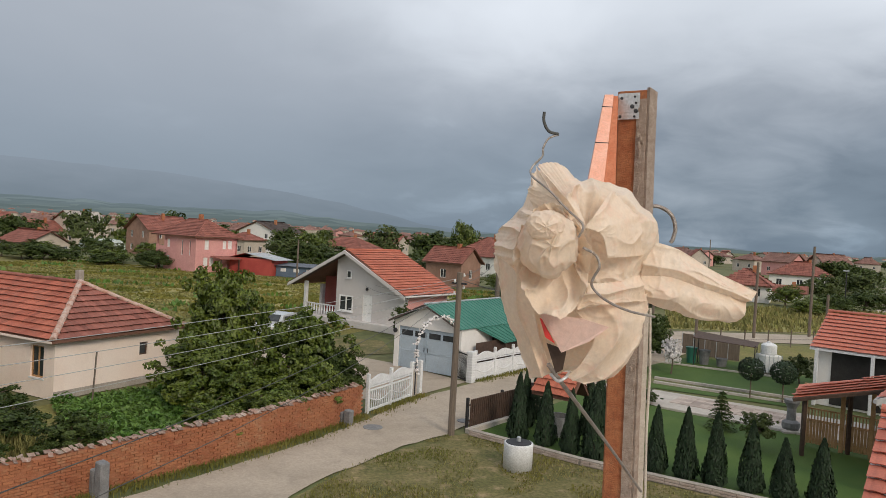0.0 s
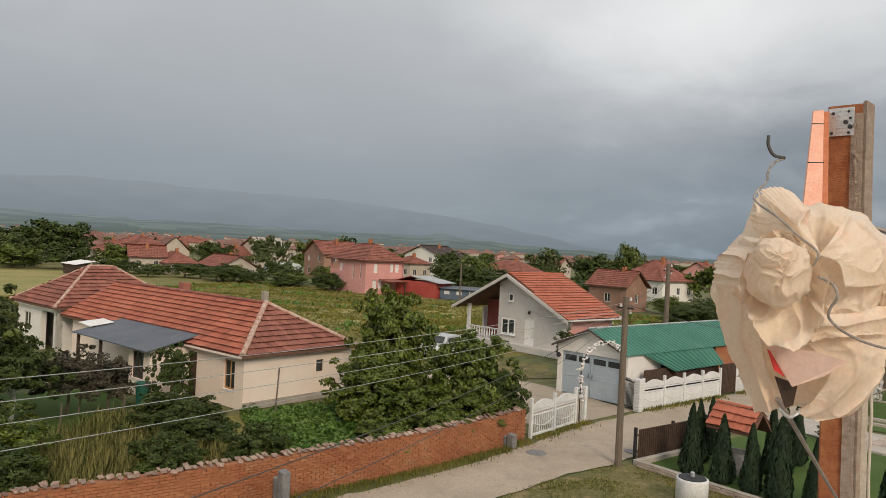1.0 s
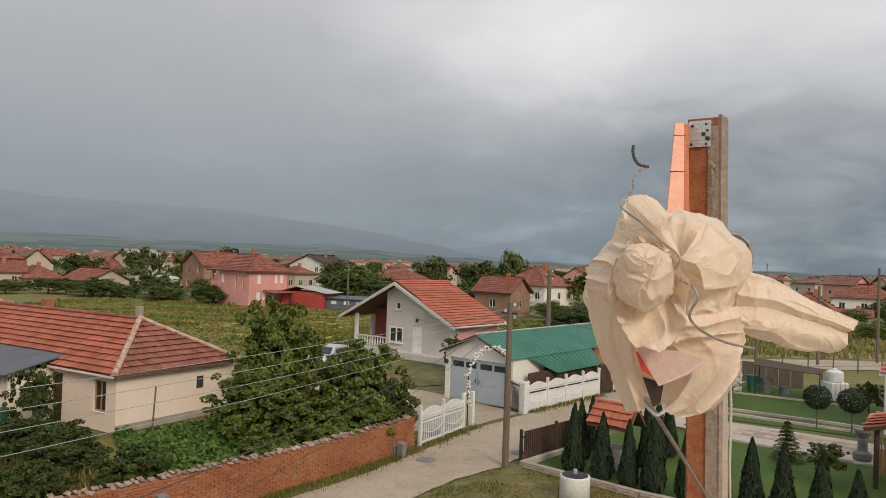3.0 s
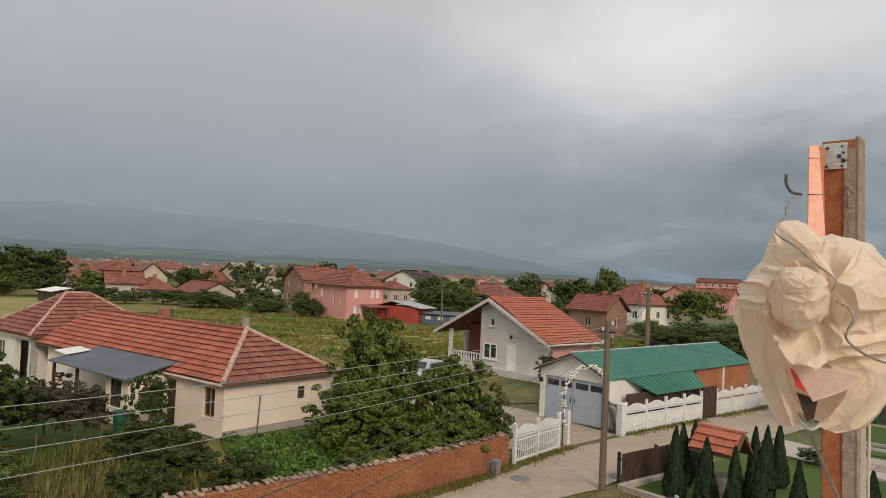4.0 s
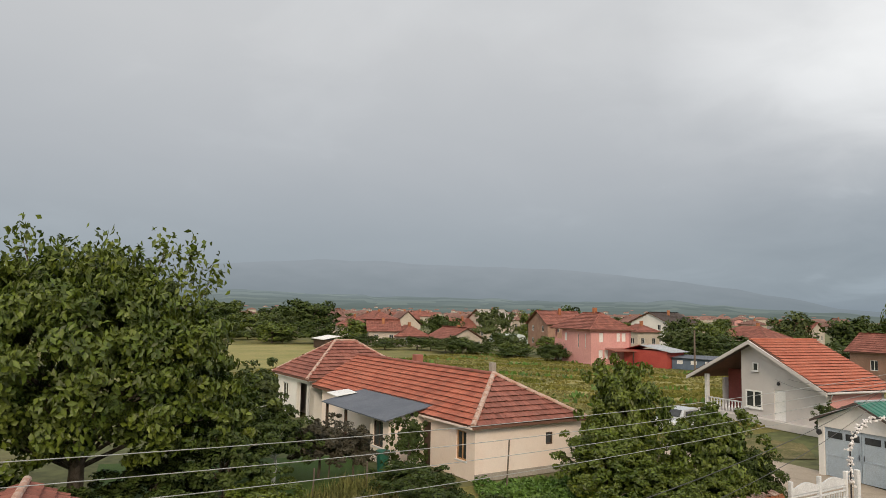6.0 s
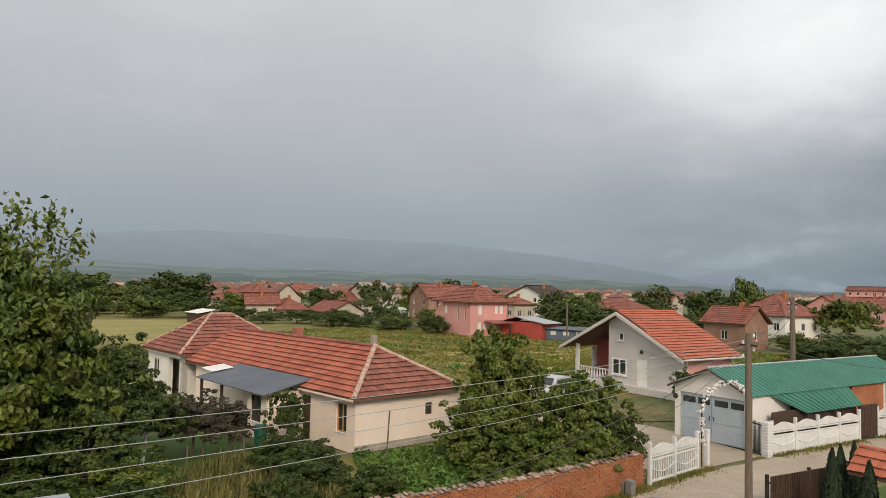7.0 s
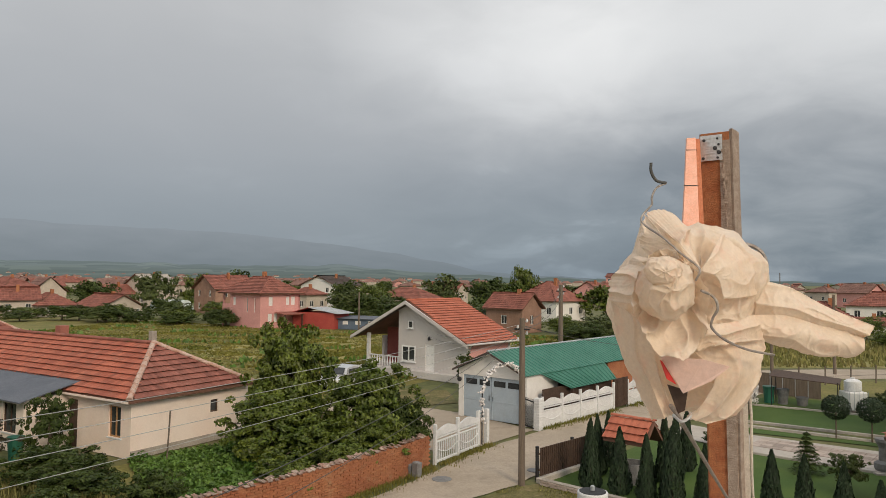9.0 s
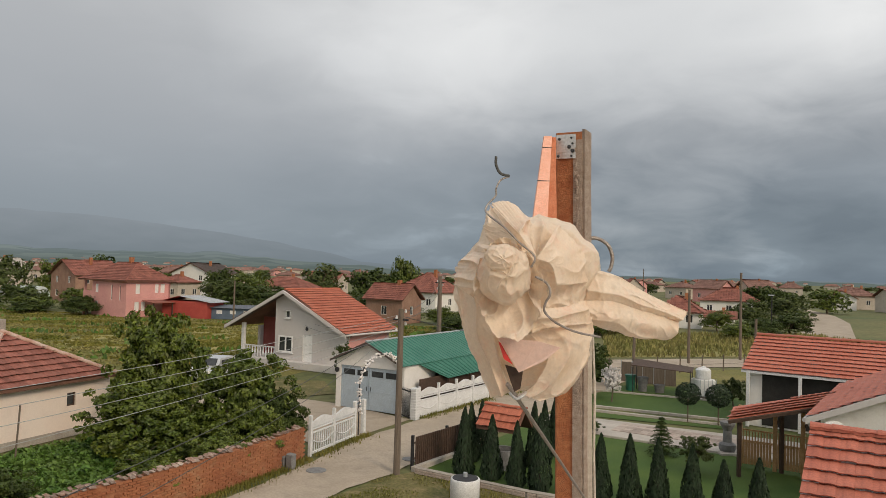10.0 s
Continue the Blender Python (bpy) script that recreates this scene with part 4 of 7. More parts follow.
ex0, ex1, ey0, ey1, ez, rz_ = -17.5, 0.35, -0.35, 6.05, 2.36, 4.2
apex = (-2.6, 2.85, rz_)
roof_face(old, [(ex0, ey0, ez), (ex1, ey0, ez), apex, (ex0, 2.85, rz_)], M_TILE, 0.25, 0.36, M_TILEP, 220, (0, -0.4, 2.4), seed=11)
# hip and rear slopes take the darker of the two terracotta tiles
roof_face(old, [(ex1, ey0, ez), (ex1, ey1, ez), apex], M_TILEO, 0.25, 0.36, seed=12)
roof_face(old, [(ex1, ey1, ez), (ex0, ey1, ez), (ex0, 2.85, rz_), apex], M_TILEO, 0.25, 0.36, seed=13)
ridge_cap(old, (ex1, ey0, ez + 0.05), (apex[0], apex[1], apex[2] + 0.05), M_MORTARCAP, 0.13)
ridge_cap(old, (ex1, ey1, ez + 0.05), (apex[0], apex[1], apex[2] + 0.05), M_MORTARCAP, 0.13)
ridge_cap(old, (apex[0], apex[1], apex[2] + 0.03), (-18.5, 2.85, rz_ + 0.03), M_TILEO, 0.12)
part("fascia", box(-4.2, 0.30, -0.36, -0.33, 2.24, 2.33), M_PINKWALL, old)
part("chimney", box(-4.0, -3.75, 3.6, 3.85, 3.6, 4.65), M_CONC, old, "slim grey chimney pipe")
part("chimney", box(-11.2, -10.75, 3.3, 3.75, 3.6, 4.62), M_TILEO, old)
# cross wing
put_wall(old, wall_with_holes(5.9, 2.72, 0.3, [(0.9, 2.0, 0.9, 2.1), (3.6, 5.4, 0.0, 2.35)]), pose(-23.7, -0.35, 0), M_WHITEWALL)
part("wall", box(-18.1, -17.8, -0.35, 7.0, 0, 2.72), M_WHITEWALL, old)
part("wall", box(-23.7, -23.4, -0.05, 7.0, 0, 2.72), M_WHITEWALL, old)
part("wall", box(-23.4, -18.1, 6.7, 7.0, 0, 2.72), M_WHITEWALL, old)
part("wall", box(-23.4, -18.1, 0.9, 1.0, 0, 2.72), M_GREYWALL, old)
hip_roof(old, -24.0, -17.4, -0.73, 7.3, 2.75, 5.0, M_TILEO, "y", 3.3, 0.25, 0.36, 0.0, M_MORTARCAP)
part("soffit", box(-23.9, -17.5, -0.68, 7.2, 2.58, 2.63), M_WHITE, old, "white boarded eave")
window(old, pose(-22.8, -0.31, 0.9), 1.1, 1.2, M_WHITE, 2)
# annex with grey sheet roof
put_wall(old, wall_with_holes(1.9, 2.12, 0.22, [(0.35, 1.35, 0.75, 1.95)]), pose(-6.2, -1.85, 0), M_PINKWALL)
part("wall", box(-4.52, -4.3, -1.63, 0.0, 0, 2.2), M_PINKWALL, old)
part("wall", box(-6.2, -5.98, -1.63, 0.0, 0, 2.15), M_PINKWALL, old)
window(old, pose(-5.85, -1.81, 0.75), 1.0, 1.2, M_DARKWOOD, 2, sill=True)
part("annex_roof", poly_slab([(-11.3, -2.25, 2.2), (-3.9, -2.25, 2.16), (-3.9, 0.55, 2.80), (-11.3, 0.55, 2.80)], 0.05), M_GREYROOF, old, "dark grey sheet roof over the annex")
for x in (-11.0, -8.6):
    part("post", box(x - 0.06, x + 0.06, -2.1, -1.98, 0, 2.16), M_DARKWOOD, old)
part("awning", poly_slab([(-12.4, -1.5, 2.52), (-11.0, -1.5, 2.45), (-10.6, -0.5, 2.66), (-12.0, -0.4, 2.70)], 0.03), M_WHITE, old, "small bright white awning panel")

# grey gabled house with the orange roof
GH = pose(-11.9, 55.3, 0, 0, 0, ROADTURN)     # left front eave corner on the ground; x along the gable front
gh = thing("gabled_house", GH, "single-storey grey rendered house with bright orange tiled gable roof", "house")
W, D, ZE, ZR = 11.7, 6.4, 2.75, 5.62
part("terrace", box(1.0, 11.3, 0.1, D, 0.0, 0.5, 0.02), M_GREYWALL, gh, "raised concrete terrace")
slope = (ZR - ZE) / (W / 2)
wl = 4.55
front = wall_with_holes(11.15 - wl, ZE - 0.25, 0.25, [(0.35, 1.75, 0.55, 1.75), (2.7, 3.6, 0.0, 1.95), (2.0, 2.0001, 0.1, 0.1001)], [(0, ZE - 0.25), (11.15 - wl, ZE - 0.25), (11.15 - wl, ZE - 0.35), (W / 2 - wl, ZR - 0.62), (0, ZR - 0.62 - slope * (W / 2 - wl))])
put_wall(gh, front, pose(wl, 0.7, 0.5), M_GREYWALL)
window(gh, pose(wl + 0.35, 0.66, 1.05), 1.4, 1.2, M_WHITE, 2, f=0.11)
dr = part("door", box(wl + 2.7, wl + 3.6, 0.76, 0.82, 0.5, 2.45), M_WHITE, gh, "white boarded door")
part("handle", tube([(wl + 3.5, 0.74, 1.45), (wl + 3.38, 0.72, 1.45)], 0.015), M_STEEL, dr)
window(gh, pose(wl + 1.05, 0.60, 3.55), 0.45, 0.55, M_WHITE, 1, sill=True)
part("wall", box(10.9, 11.15, 0.95, D - 0.5, 0.5, ZE), M_ROSE, gh, "rose rendered side wall")
part("wall", box(0.9, 11.15, D - 0.75, D - 0.5, 0.5, ZE), M_GREYWALL, gh)
part("porch_wall", box(1.5, wl, 2.6, 2.8, 0.5, 3.35), M_MAROON, gh, "dark red porch wall")
part("wall", box(wl, wl + 0.2, 0.95, 2.6, 0.5, 3.6), M_GREYWALL, gh)
part("wall", box(0.9, 1.1, 2.6, D - 0.75, 0.5, ZE - 0.1), M_GREYWALL, gh)
for x in (1.15, ):
    part("pillar", box(x - 0.12, x + 0.12, 0.75, 0.99, 0.5, 2.95), M_WHITEC, gh)
bal = part("balustrade", box(1.3, wl, 0.82, 0.92, 1.25, 1.33, 0.01), M_WHITEC, gh, "white cast concrete balustrade")
for k in range(11):
    part("baluster", lathe([(0.035, 0.5), (0.035, 0.62), (0.07, 0.8), (0.035, 1.1), (0.05, 1.25)], 8), M_WHITEC, bal).location = (1.55 + k * 0.28, 0.87, 0)
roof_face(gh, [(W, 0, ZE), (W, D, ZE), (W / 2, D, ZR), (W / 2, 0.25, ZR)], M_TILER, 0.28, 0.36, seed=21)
# left slope in the darker terracotta tile
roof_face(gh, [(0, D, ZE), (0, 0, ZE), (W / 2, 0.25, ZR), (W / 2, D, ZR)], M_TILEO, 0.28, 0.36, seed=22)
for s in (-1, 1):
    xe = W / 2 + s * W / 2
    bm = poly_slab([(xe, -0.06, ZE - 0.02), (xe, 0.06, ZE - 0.02), (W / 2, 0.06, ZR - 0.02), (W / 2, -0.06, ZR - 0.02)][:: s], 0.24)
    part("verge_board", bm, M_GREYWALL, gh)
    part("soffit", poly_slab([(xe, 0.08, ZE - 0.14), (xe, 0.69, ZE - 0.14), (W / 2, 0.69, ZR - 0.14), (W / 2, 0.08, ZR - 0.14)], 0.03), M_BROWNEAVE, gh)
part("gutter", tube([(W + 0.06, 0, ZE - 0.05), (W + 0.06, D, ZE - 0.05)], 0.07), M_GREYWALL, gh)
part("downpipe", tube([(W + 0.05, 0.4, ZE - 0.1), (W - 0.4, 0.75, ZE - 0.6), (W - 0.48, 0.78, ZE - 0.9), (W - 0.48, 0.78, 0.5)], 0.04), M_WHITEC, gh)
ridge_cap(gh, (W / 2, 0.2, ZR + 0.03), (W / 2, D, ZR + 0.03), M_TILER, 0.12)
part("wall_lamp", lathe([(0.05, 0), (0.11, 0.08), (0.09, 0.2), (0.03, 0.26)], 10), M_IRON, gh).location = (wl + 3.15, 0.6, 2.75)

# garage with green sheet roof
GA = pose(-2.25, 37.75, 0, 0, 0, ROADTURN)    # front left corner; x along the front, y away
ga = thing("garage", GA, "white rendered garage with pale blue doors and green sheet-metal roof", "garage")
gw, gl, gze, gzr = 4.3, 15.6, 2.5, 3.55
gx = gw / 2
sl = (gzr - gze) / (gx + 0.15)
put_wall(ga, wall_with_holes(gw, gze, 0.25, [(0.28, gw - 0.42, 0.0, 2.22)], [(0, gze), (gw, gze), (gx, gzr - 0.1)]), pose(0, 0, 0), M_WHITEWALL)
part("wall", box(0, 0.2, 0.25, gl, 0, gze), M_WHITEWALL, ga)
part("wall", box(gw - 0.2, gw, 0.25, 3.0, 0, gze), M_WHITEWALL, ga)
part("wall", box(gw - 0.2, gw, 8.6, gl, 0, gze), M_BRICK, ga, "bare red brick side wall")
part("wall", box(0.2, gw - 0.2, gl - 0.2, gl, 0, gze), M_BRICK, ga)
part("pilaster", box(gw - 0.03, gw + 0.03, 11.8, 12.0, 0, gze), M_WHITEC, ga)
dw = (gw - 0.7) / 2
for k in range(2):
    x0 = 0.28 + k * dw
    gd = part("garage_door", box(x0 + 0.01, x0 + dw - 0.01, 0.10, 0.15, 0.03, 2.2), M_DOORBLUE, ga, "pale blue steel door leaf")
    for j in range(2):
        part("door_window", box(x0 + 0.16 + j * (dw / 2 - 0.02), x0 + dw / 2 - 0.04 + j * (dw / 2 - 0.02) + 0.02, 0.085, 0.098, 1.74, 2.03), M_GLASSD, gd)
        part("rib", box(x0 + 0.02 + j * (dw - 0.1), x0 + 0.08 + j * (dw - 0.1), 0.075, 0.099, 0.05, 2.18), M_DOORBLUE, gd)
    part("rib", box(x0 + 0.09, x0 + dw - 0.09, 0.08, 0.099, 0.95, 1.0), M_DOORBLUE, gd)
    part("handle", tube([(x0 + (dw - 0.12 if k == 0 else 0.12), 0.06, 1.0), (x0 + (dw - 0.12 if k == 0 else 0.12), 0.06, 1.22)], 0.018), M_IRON, gd)


def sheet(parent, c, mat, name="roof", rib=0.35, thick=0.03, label=""):
    """A ribbed metal roof plane: c[0]-c[1] eave, c[2]-c[3] ridge."""
    p = [Vector(q) for q in c]
    n = max(2, int((p[1] - p[0]).length / rib))
    nr = (p[1] - p[0]).cross(p[2] - p[1]).normalized()
    if nr.z < 0:
        nr = -nr
    st = [s for k in range(n) for s in ((k / n, 0.0), ((k + 0.38) / n, 0.0), ((k + 0.44) / n, 0.035), ((k + 0.56) / n, 0.035), ((k + 0.62) / n, 0.0))] + [(1.0, 0.0)]
    bm = bmesh.new()
    rows = [[bm.verts.new(q + nr * (h - dz)) for q in (p[0].lerp(p[1], s), p[3].lerp(p[2], s))] for dz in (0.0, thick) for s, h in st]
    m = len(st)
    up, dn = rows[:m], rows[m:]
    for i in range(m - 1):
        bm.faces.new((up[i][0], up[i + 1][0], up[i + 1][1], up[i][1]))
        bm.faces.new((dn[i][1], dn[i + 1][1], dn[i + 1][0], dn[i][0]))
        bm.faces.new((dn[i][0], dn[i + 1][0], up[i + 1][0], up[i][0]))
        bm.faces.new((up[i][1], up[i + 1][1], dn[i + 1][1], dn[i][1]))
    bm.faces.new((up[0][0], up[0][1], dn[0][1], dn[0][0]))
    bm.faces.new((up[-1][1], up[-1][0], dn[-1][0], dn[-1][1]))
    bmesh.ops.recalc_face_normals(bm, faces=bm.faces)
    return part(name, bm, mat, parent, label)


o = 0.15
sheet(ga, [(gw + o, -0.35, gze), (gw + o, gl, gze), (gx, gl, gzr), (gx, -0.35, gzr)], M_GREENROOF, "roof")
sheet(ga, [(-o, gl, gze), (-o, -0.35, gze), (gx, -0.35, gzr), (gx, gl, gzr)], M_GREENROOF, "roof")
part("ridge_flashing", tube([(gx, -0.37, gzr + 0.02), (gx, gl, gzr + 0.02)], 0.06, 6), M_ZINC, ga)
part("verge_board", poly_slab([(-o - 0.02, -0.37, gze - 0.0), (-o, -0.33, gze), (gx, -0.33, gzr), (gx, -0.37, gzr)], 0.10), M_BROWNEAVE, ga)
part("verge_board", poly_slab([(gx, -0.37, gzr), (gx, -0.33, gzr), (gw + o, -0.33, gze), (gw + o, -0.37, gze)], 0.10), M_BROWNEAVE, ga)
sheet(ga, [(5.0, 3.2, 1.6), (5.0, 8.3, 1.6), (gw + 0.1, 8.0, gze - 0.03), (gw + 0.1, 1.2, gze - 0.03)], M_GREENROOF, "lean_to_roof")
for y in (3.4, 5.8, 8.1):
    part("post", box(4.86, 4.95, y - 0.05, y + 0.05, 0, 1.62), M_DARKWOOD, ga)
# dark panel put in for the shaded opening below the lean-to eave
part("lean_to_wall", box(4.62, 4.70, 0.9, 8.2, 0, 1.75), M_DARKWOOD, ga, "dark panel standing for the shade under the lean-to")
lamp = part("wall_lamp", lathe([(0.10, 0), (0.13, 0.03), (0.13, 0.09), (0.08, 0.12)], 12), M_IRON, ga)
lamp.matrix_basis = pose(0.14, -0.06, 1.95, 90)

# rose house across the meadow
ph = thing("rose_house", pose(-33.7, 96.5, 0, 0, 0, ROADTURN), "two-storey rose-pink house with hipped terracotta roof", "house")
pw, pd, pz, pr = 9.4, 6.9, 4.95, 7.35
holes_f = [(2.7, 3.35, 3.2, 4.35), (2.7, 3.35, 0.9, 2.05), (6.1, 6.45, 2.3, 4.3), (7.9, 8.2, 2.3, 4.3)]
put_wall(ph, wall_with_holes(pw - 2.0, pz, 0.3, [(a - 2.0, b - 2.0, c, e) for a, b, c, e in holes_f]), pose(-pw + 2.0, 0, 0), M_ROSE)
holes_s = [(1.1, 1.8, 3.2, 4.5), (4.1, 4.7, 3.3, 4.5), (5.0, 5.7, 3.3, 4.5), (1.0, 1.7, 0.9, 2.1), (2.0, 2.6, 0.9, 2.1)]
put_wall(ph, wall_with_holes(pd - 0.3, pz, 0.3, holes_s), pose(0, 0.3, 0, 0, 0, 90), M_ROSE)
part("wall", box(-pw, 0, pd - 0.3, pd, 0, pz), M_ROSE, ph)
part("wall", box(-pw, -pw + 0.25, 1.8, pd - 0.3, 0, pz), M_ROSE, ph)
part("wall", box(-pw + 2.0, -pw + 2.25, 0.3, 1.8, 0, pz), M_ROSE, ph)
part("balcony_floor", box(-pw, -pw + 2.0, 0, 1.8, 2.35, 2.55), M_ROSE, ph)
part("balcony_front", box(-pw, -pw + 2.0, 0, 0.12, 2.55, 3.4), M_ROSE, ph)
part("pillar", box(-pw, -pw + 0.22, 0.0, 0.22, 0, 2.35), M_ROSE, ph)
part("pillar", box(-pw, -pw + 0.22, 0.12, 0.34, 3.4, pz), M_ROSE, ph)
for a, b, c, e in holes_f:
    window(ph, pose(-pw + a, 0.05, c), b - a, e - c, M_WHITE, 1, M_CURTAIN if b - a > 0.5 else None, sill=False)
for a, b, c, e in holes_s:
    window(ph, pose(-0.05, 0.3 + a, c, 0, 0, 90), b - a, e - c, M_WHITE, 1, M_CURTAIN, sill=False)
hip_roof(ph, -pw, 0, 0, pd, pz, pr, M_TILEO, "x", 3.2, 0.3, 0.4, 0.55, M_TILEO)
part("chimney", box(-4.2, -3.7, 3.2, 3.7, 6.6, 8.1), M_BRICK, ph)
part("porch_roof", poly_slab([(0.3, 2.2, 2.35), (2.6, 2.2, 2.1), (2.6, 5.8, 2.1), (0.3, 5.8, 2.35)], 0.1), M_TILEO, ph)
part("porch_post", box(2.3, 2.45, 2.4, 2.55, 0, 2.1), M_DARKWOOD, ph)
part("porch_post", box(2.3, 2.45, 5.4, 5.55, 0, 2.1), M_DARKWOOD, ph)

bn = thing("red_barn", pose(-30.2, 100.5, 0, 0, 0, -20), "dark red metal barn with pale sheet roof", "barn")
part("wall", box(0, 7.0, 0, 4, 0, 2.3), M_RED, bn)
sheet(bn, [(7.8, -0.3, 2.2), (7.8, 4.3, 2.2), (2.8, 4.3, 3.0), (2.8, -0.3, 3.0)], M_ZINC)
sheet(bn, [(-0.3, 4.3, 2.2), (-0.3, -0.3, 2.2), (2.8, -0.3, 3.0), (2.8, 4.3, 3.0)], M_RED)
sh = thing("blue_shed", pose(-23.2, 99.0, 0, 0, 0, -10), "low blue-grey shed with flat sheet roof", "shed")
part("wall", box(0, 6.2, 0, 3, 0, 1.5), M_BLUEW, sh)
sheet(sh, [(-0.3, -0.4, 1.55), (6.6, -0.4, 1.5), (6.6, 3.3, 1.8), (-0.3, 3.3, 1.8)], M_GREYROOF)
for k in range(3):
    part("window", box(0.7 + k * 1.9, 1.5 + k * 1.9, -0.02, 0.0, 0.7, 1.2), M_CURTAIN, sh)

# village houses further off
FAR = [(-150, 154, -30, 7.5, 6.5, 2.2, 5.0, 0), (-103, 131, -45, 9.5, 7.5, 3.4, 5.6, 0), (-118, 160, -20, 10, 8, 4.6, 6.9, 0),
       (-119, 175, -40, 8, 7, 4.6, 6.6, 1), (-86, 119, -50, 7.0, 6.0, 3.0, 5.0, 1), (-82, 122, -35, 8.5, 6.5, 2.0, 4.2, 0), (-94, 165, -30, 9, 7, 3.0, 5.3, 1)]
for x, y, tn, w, d, ze, zr, g in FAR:
    plain_house(x, y, tn, w, d, ze, zr, M_FARWALL, M_TILEO, "pale village house with old terracotta roof", "front" if g else False, 1, 2)
plain_house(-70, 121, -38, 12.0, 7, 1.9, 4.0, M_FARWALL, M_TILEO, "long low white house with terracotta roof", "side", 1, 4)
plain_house(-87, 169, -30, 9.5, 8, 5.2, 7.8, M_FARWALL, M_PATH, "pale two-storey house with light gabled roof", "front", 2, 2)
plain_house(-56, 139, -42, 9.5, 8.5, 5.0, 7.6, M_BROWNWALL, M_TILEO, "unfinished two-storey brick house", "front", 2, 2)
plain_house(-43, 175, -30, 12, 9, 5.5, 7.8, M_WHITEWALL, M_BROWNEAVE, "white two-storey house with dark eaves", "front", 2, 2)
plain_house(-41, 146, -30, 6, 6, 3.8, 5.4, M_FARWALL, M_TILEO, "small house with terracotta roof", False, 1, 2)
plain_house(-20, 149, -25, 11.5, 8, 3.3, 5.5, M_FARWALL, M_TILEO, "low house with brown terracotta roof", False, 1, 3)
plain_house(-17, 219, -25, 10, 8, 3.4, 6.0, M_FARWALL, M_TILEO, "distant house with terracotta roof", "side", 1, 3)
plain_house(1.6, 100, -38, 6.3, 4.5, 3.3, 5.4, M_BROWNWALL, M_TILEO, "bare brick shed with brown tiled roof", "side", 1, 1, tw=0.3, th=0.4)
plain_house(8.5, 130, -40, 9.5, 9, 3.6, 7.1, M_WHITEWALL, M_TILEO, "white house with broad red tiled roof", False, 1, 3)
plain_house(27, 218, -30, 8, 7, 4.2, 6.9, M_ROSE, M_TILEO, "rose house with gabled roof", "front", 2, 2)
plain_house(33, 197, -30, 10.5, 8, 3.9, 6.6, M_ROSE, M_TILEO, "rose house with terracotta roof", "side", 1, 3)
plain_house(56, 325, -20, 17, 10, 9.0, 10.6, M_ROSE, M_TILEO, "long rose-coloured block of several storeys", "side", 3, 6)
plain_house(69, 136, -28, 10.5, 8, 3.2, 5.6, M_WHITEWALL, M_TILEO, "white house with broad terracotta roof", False, 1, 3)
plain_house(44.5, 103, -28, 6.5, 6, 2.4, 4.6, M_WHITEWALL, M_TILEO, "white house with terracotta roof", False, 1, 2)
plain_house(52, 106, -28, 4.8, 3.5, 1.4, 2.4, M_WHITEWALL, M_TILEO, "low white outbuilding with tiled roof", "side", 1, 1)
plain_house(125, 184, -30, 7, 6, 3.2, 5.2, M_WHITEWALL, M_TILEO, "small far house with old tiled roof", "front", 1, 2)
rngh = np.random.RandomState(31)
for k in range(95):
    a = rngh.uniform(-42, 58)
    r = rngh.uniform(200, 640)
    if 4 < a < 12 and r < 300:
        continue
    plain_house(-math.sin(radians(a)) * r, math.cos(radians(a)) * r, rngh.uniform(-60, 10), rngh.uniform(8, 12), rngh.uniform(7, 9), rngh.uniform(2.8, 4.4), rngh.uniform(5.2, 7.4), [M_FARWALL, M_FARWALL, M_ROSE, M_FARWALL][k % 4], [M_TILEO, M_FARROOF, M_FARROOF][k % 3], "far village house with terracotta roof", ["front", False, "side"][k % 3], 1, 2, tw=0.9, th=0.9)
pt = thing("polytunnel", pose(-71, 147, 0, 0, 0, -28), "long white plastic film polytunnel", "polytunnel")
bm = bmesh.new()
pr_ = [[bm.verts.new((x, math.cos(t) * 1.9, max(math.sin(t), 0) * 2.3)) for t in np.linspace(0, math.pi, 13)] for x in (-5, -4.7, -2.5, 0, 2.5, 4.7, 5)]
for a, b in zip(pr_, pr_[1:]):
    for k in range(12):
        bm.faces.new((a[k], b[k], b[k + 1], a[k + 1]))
bm.faces.new(pr_[0][::-1]); bm.faces.new(pr_[-1])
part("film", bm, M_PLASTIC, pt)
ws = thing("field_shed", pose(-85, 100, 0, 0, 0, -30), "small open field shed with white roof sheet", "shed")
part("wall", box(-3, 3, -1.2, 1.2, 0, 1.6), M_DARKWOOD, ws)
sheet(ws, [(-3.4, -1.6, 1.7), (3.4, -1.6, 1.7), (3.4, 1.6, 2.3), (-3.4, 1.6, 2.3)], M_WHITEC)
ws = thing("field_shed", pose(-85, 67, 0, 0, 0, -40), "small wooden shed at the meadow's edge", "shed")
part("wall", box(-2, 2, -1.5, 1.5, 0, 1.6), M_DARKWOOD, ws)
sheet(ws, [(-2.4, -1.9, 1.6), (2.4, -1.9, 1.6), (2.4, 0, 2.3), (-2.4, 0, 2.3)], M_ZINC)
sheet(ws, [(2.4, 1.9, 1.6), (-2.4, 1.9, 1.6), (-2.4, 0, 2.3), (2.4, 0, 2.3)], M_ZINC)

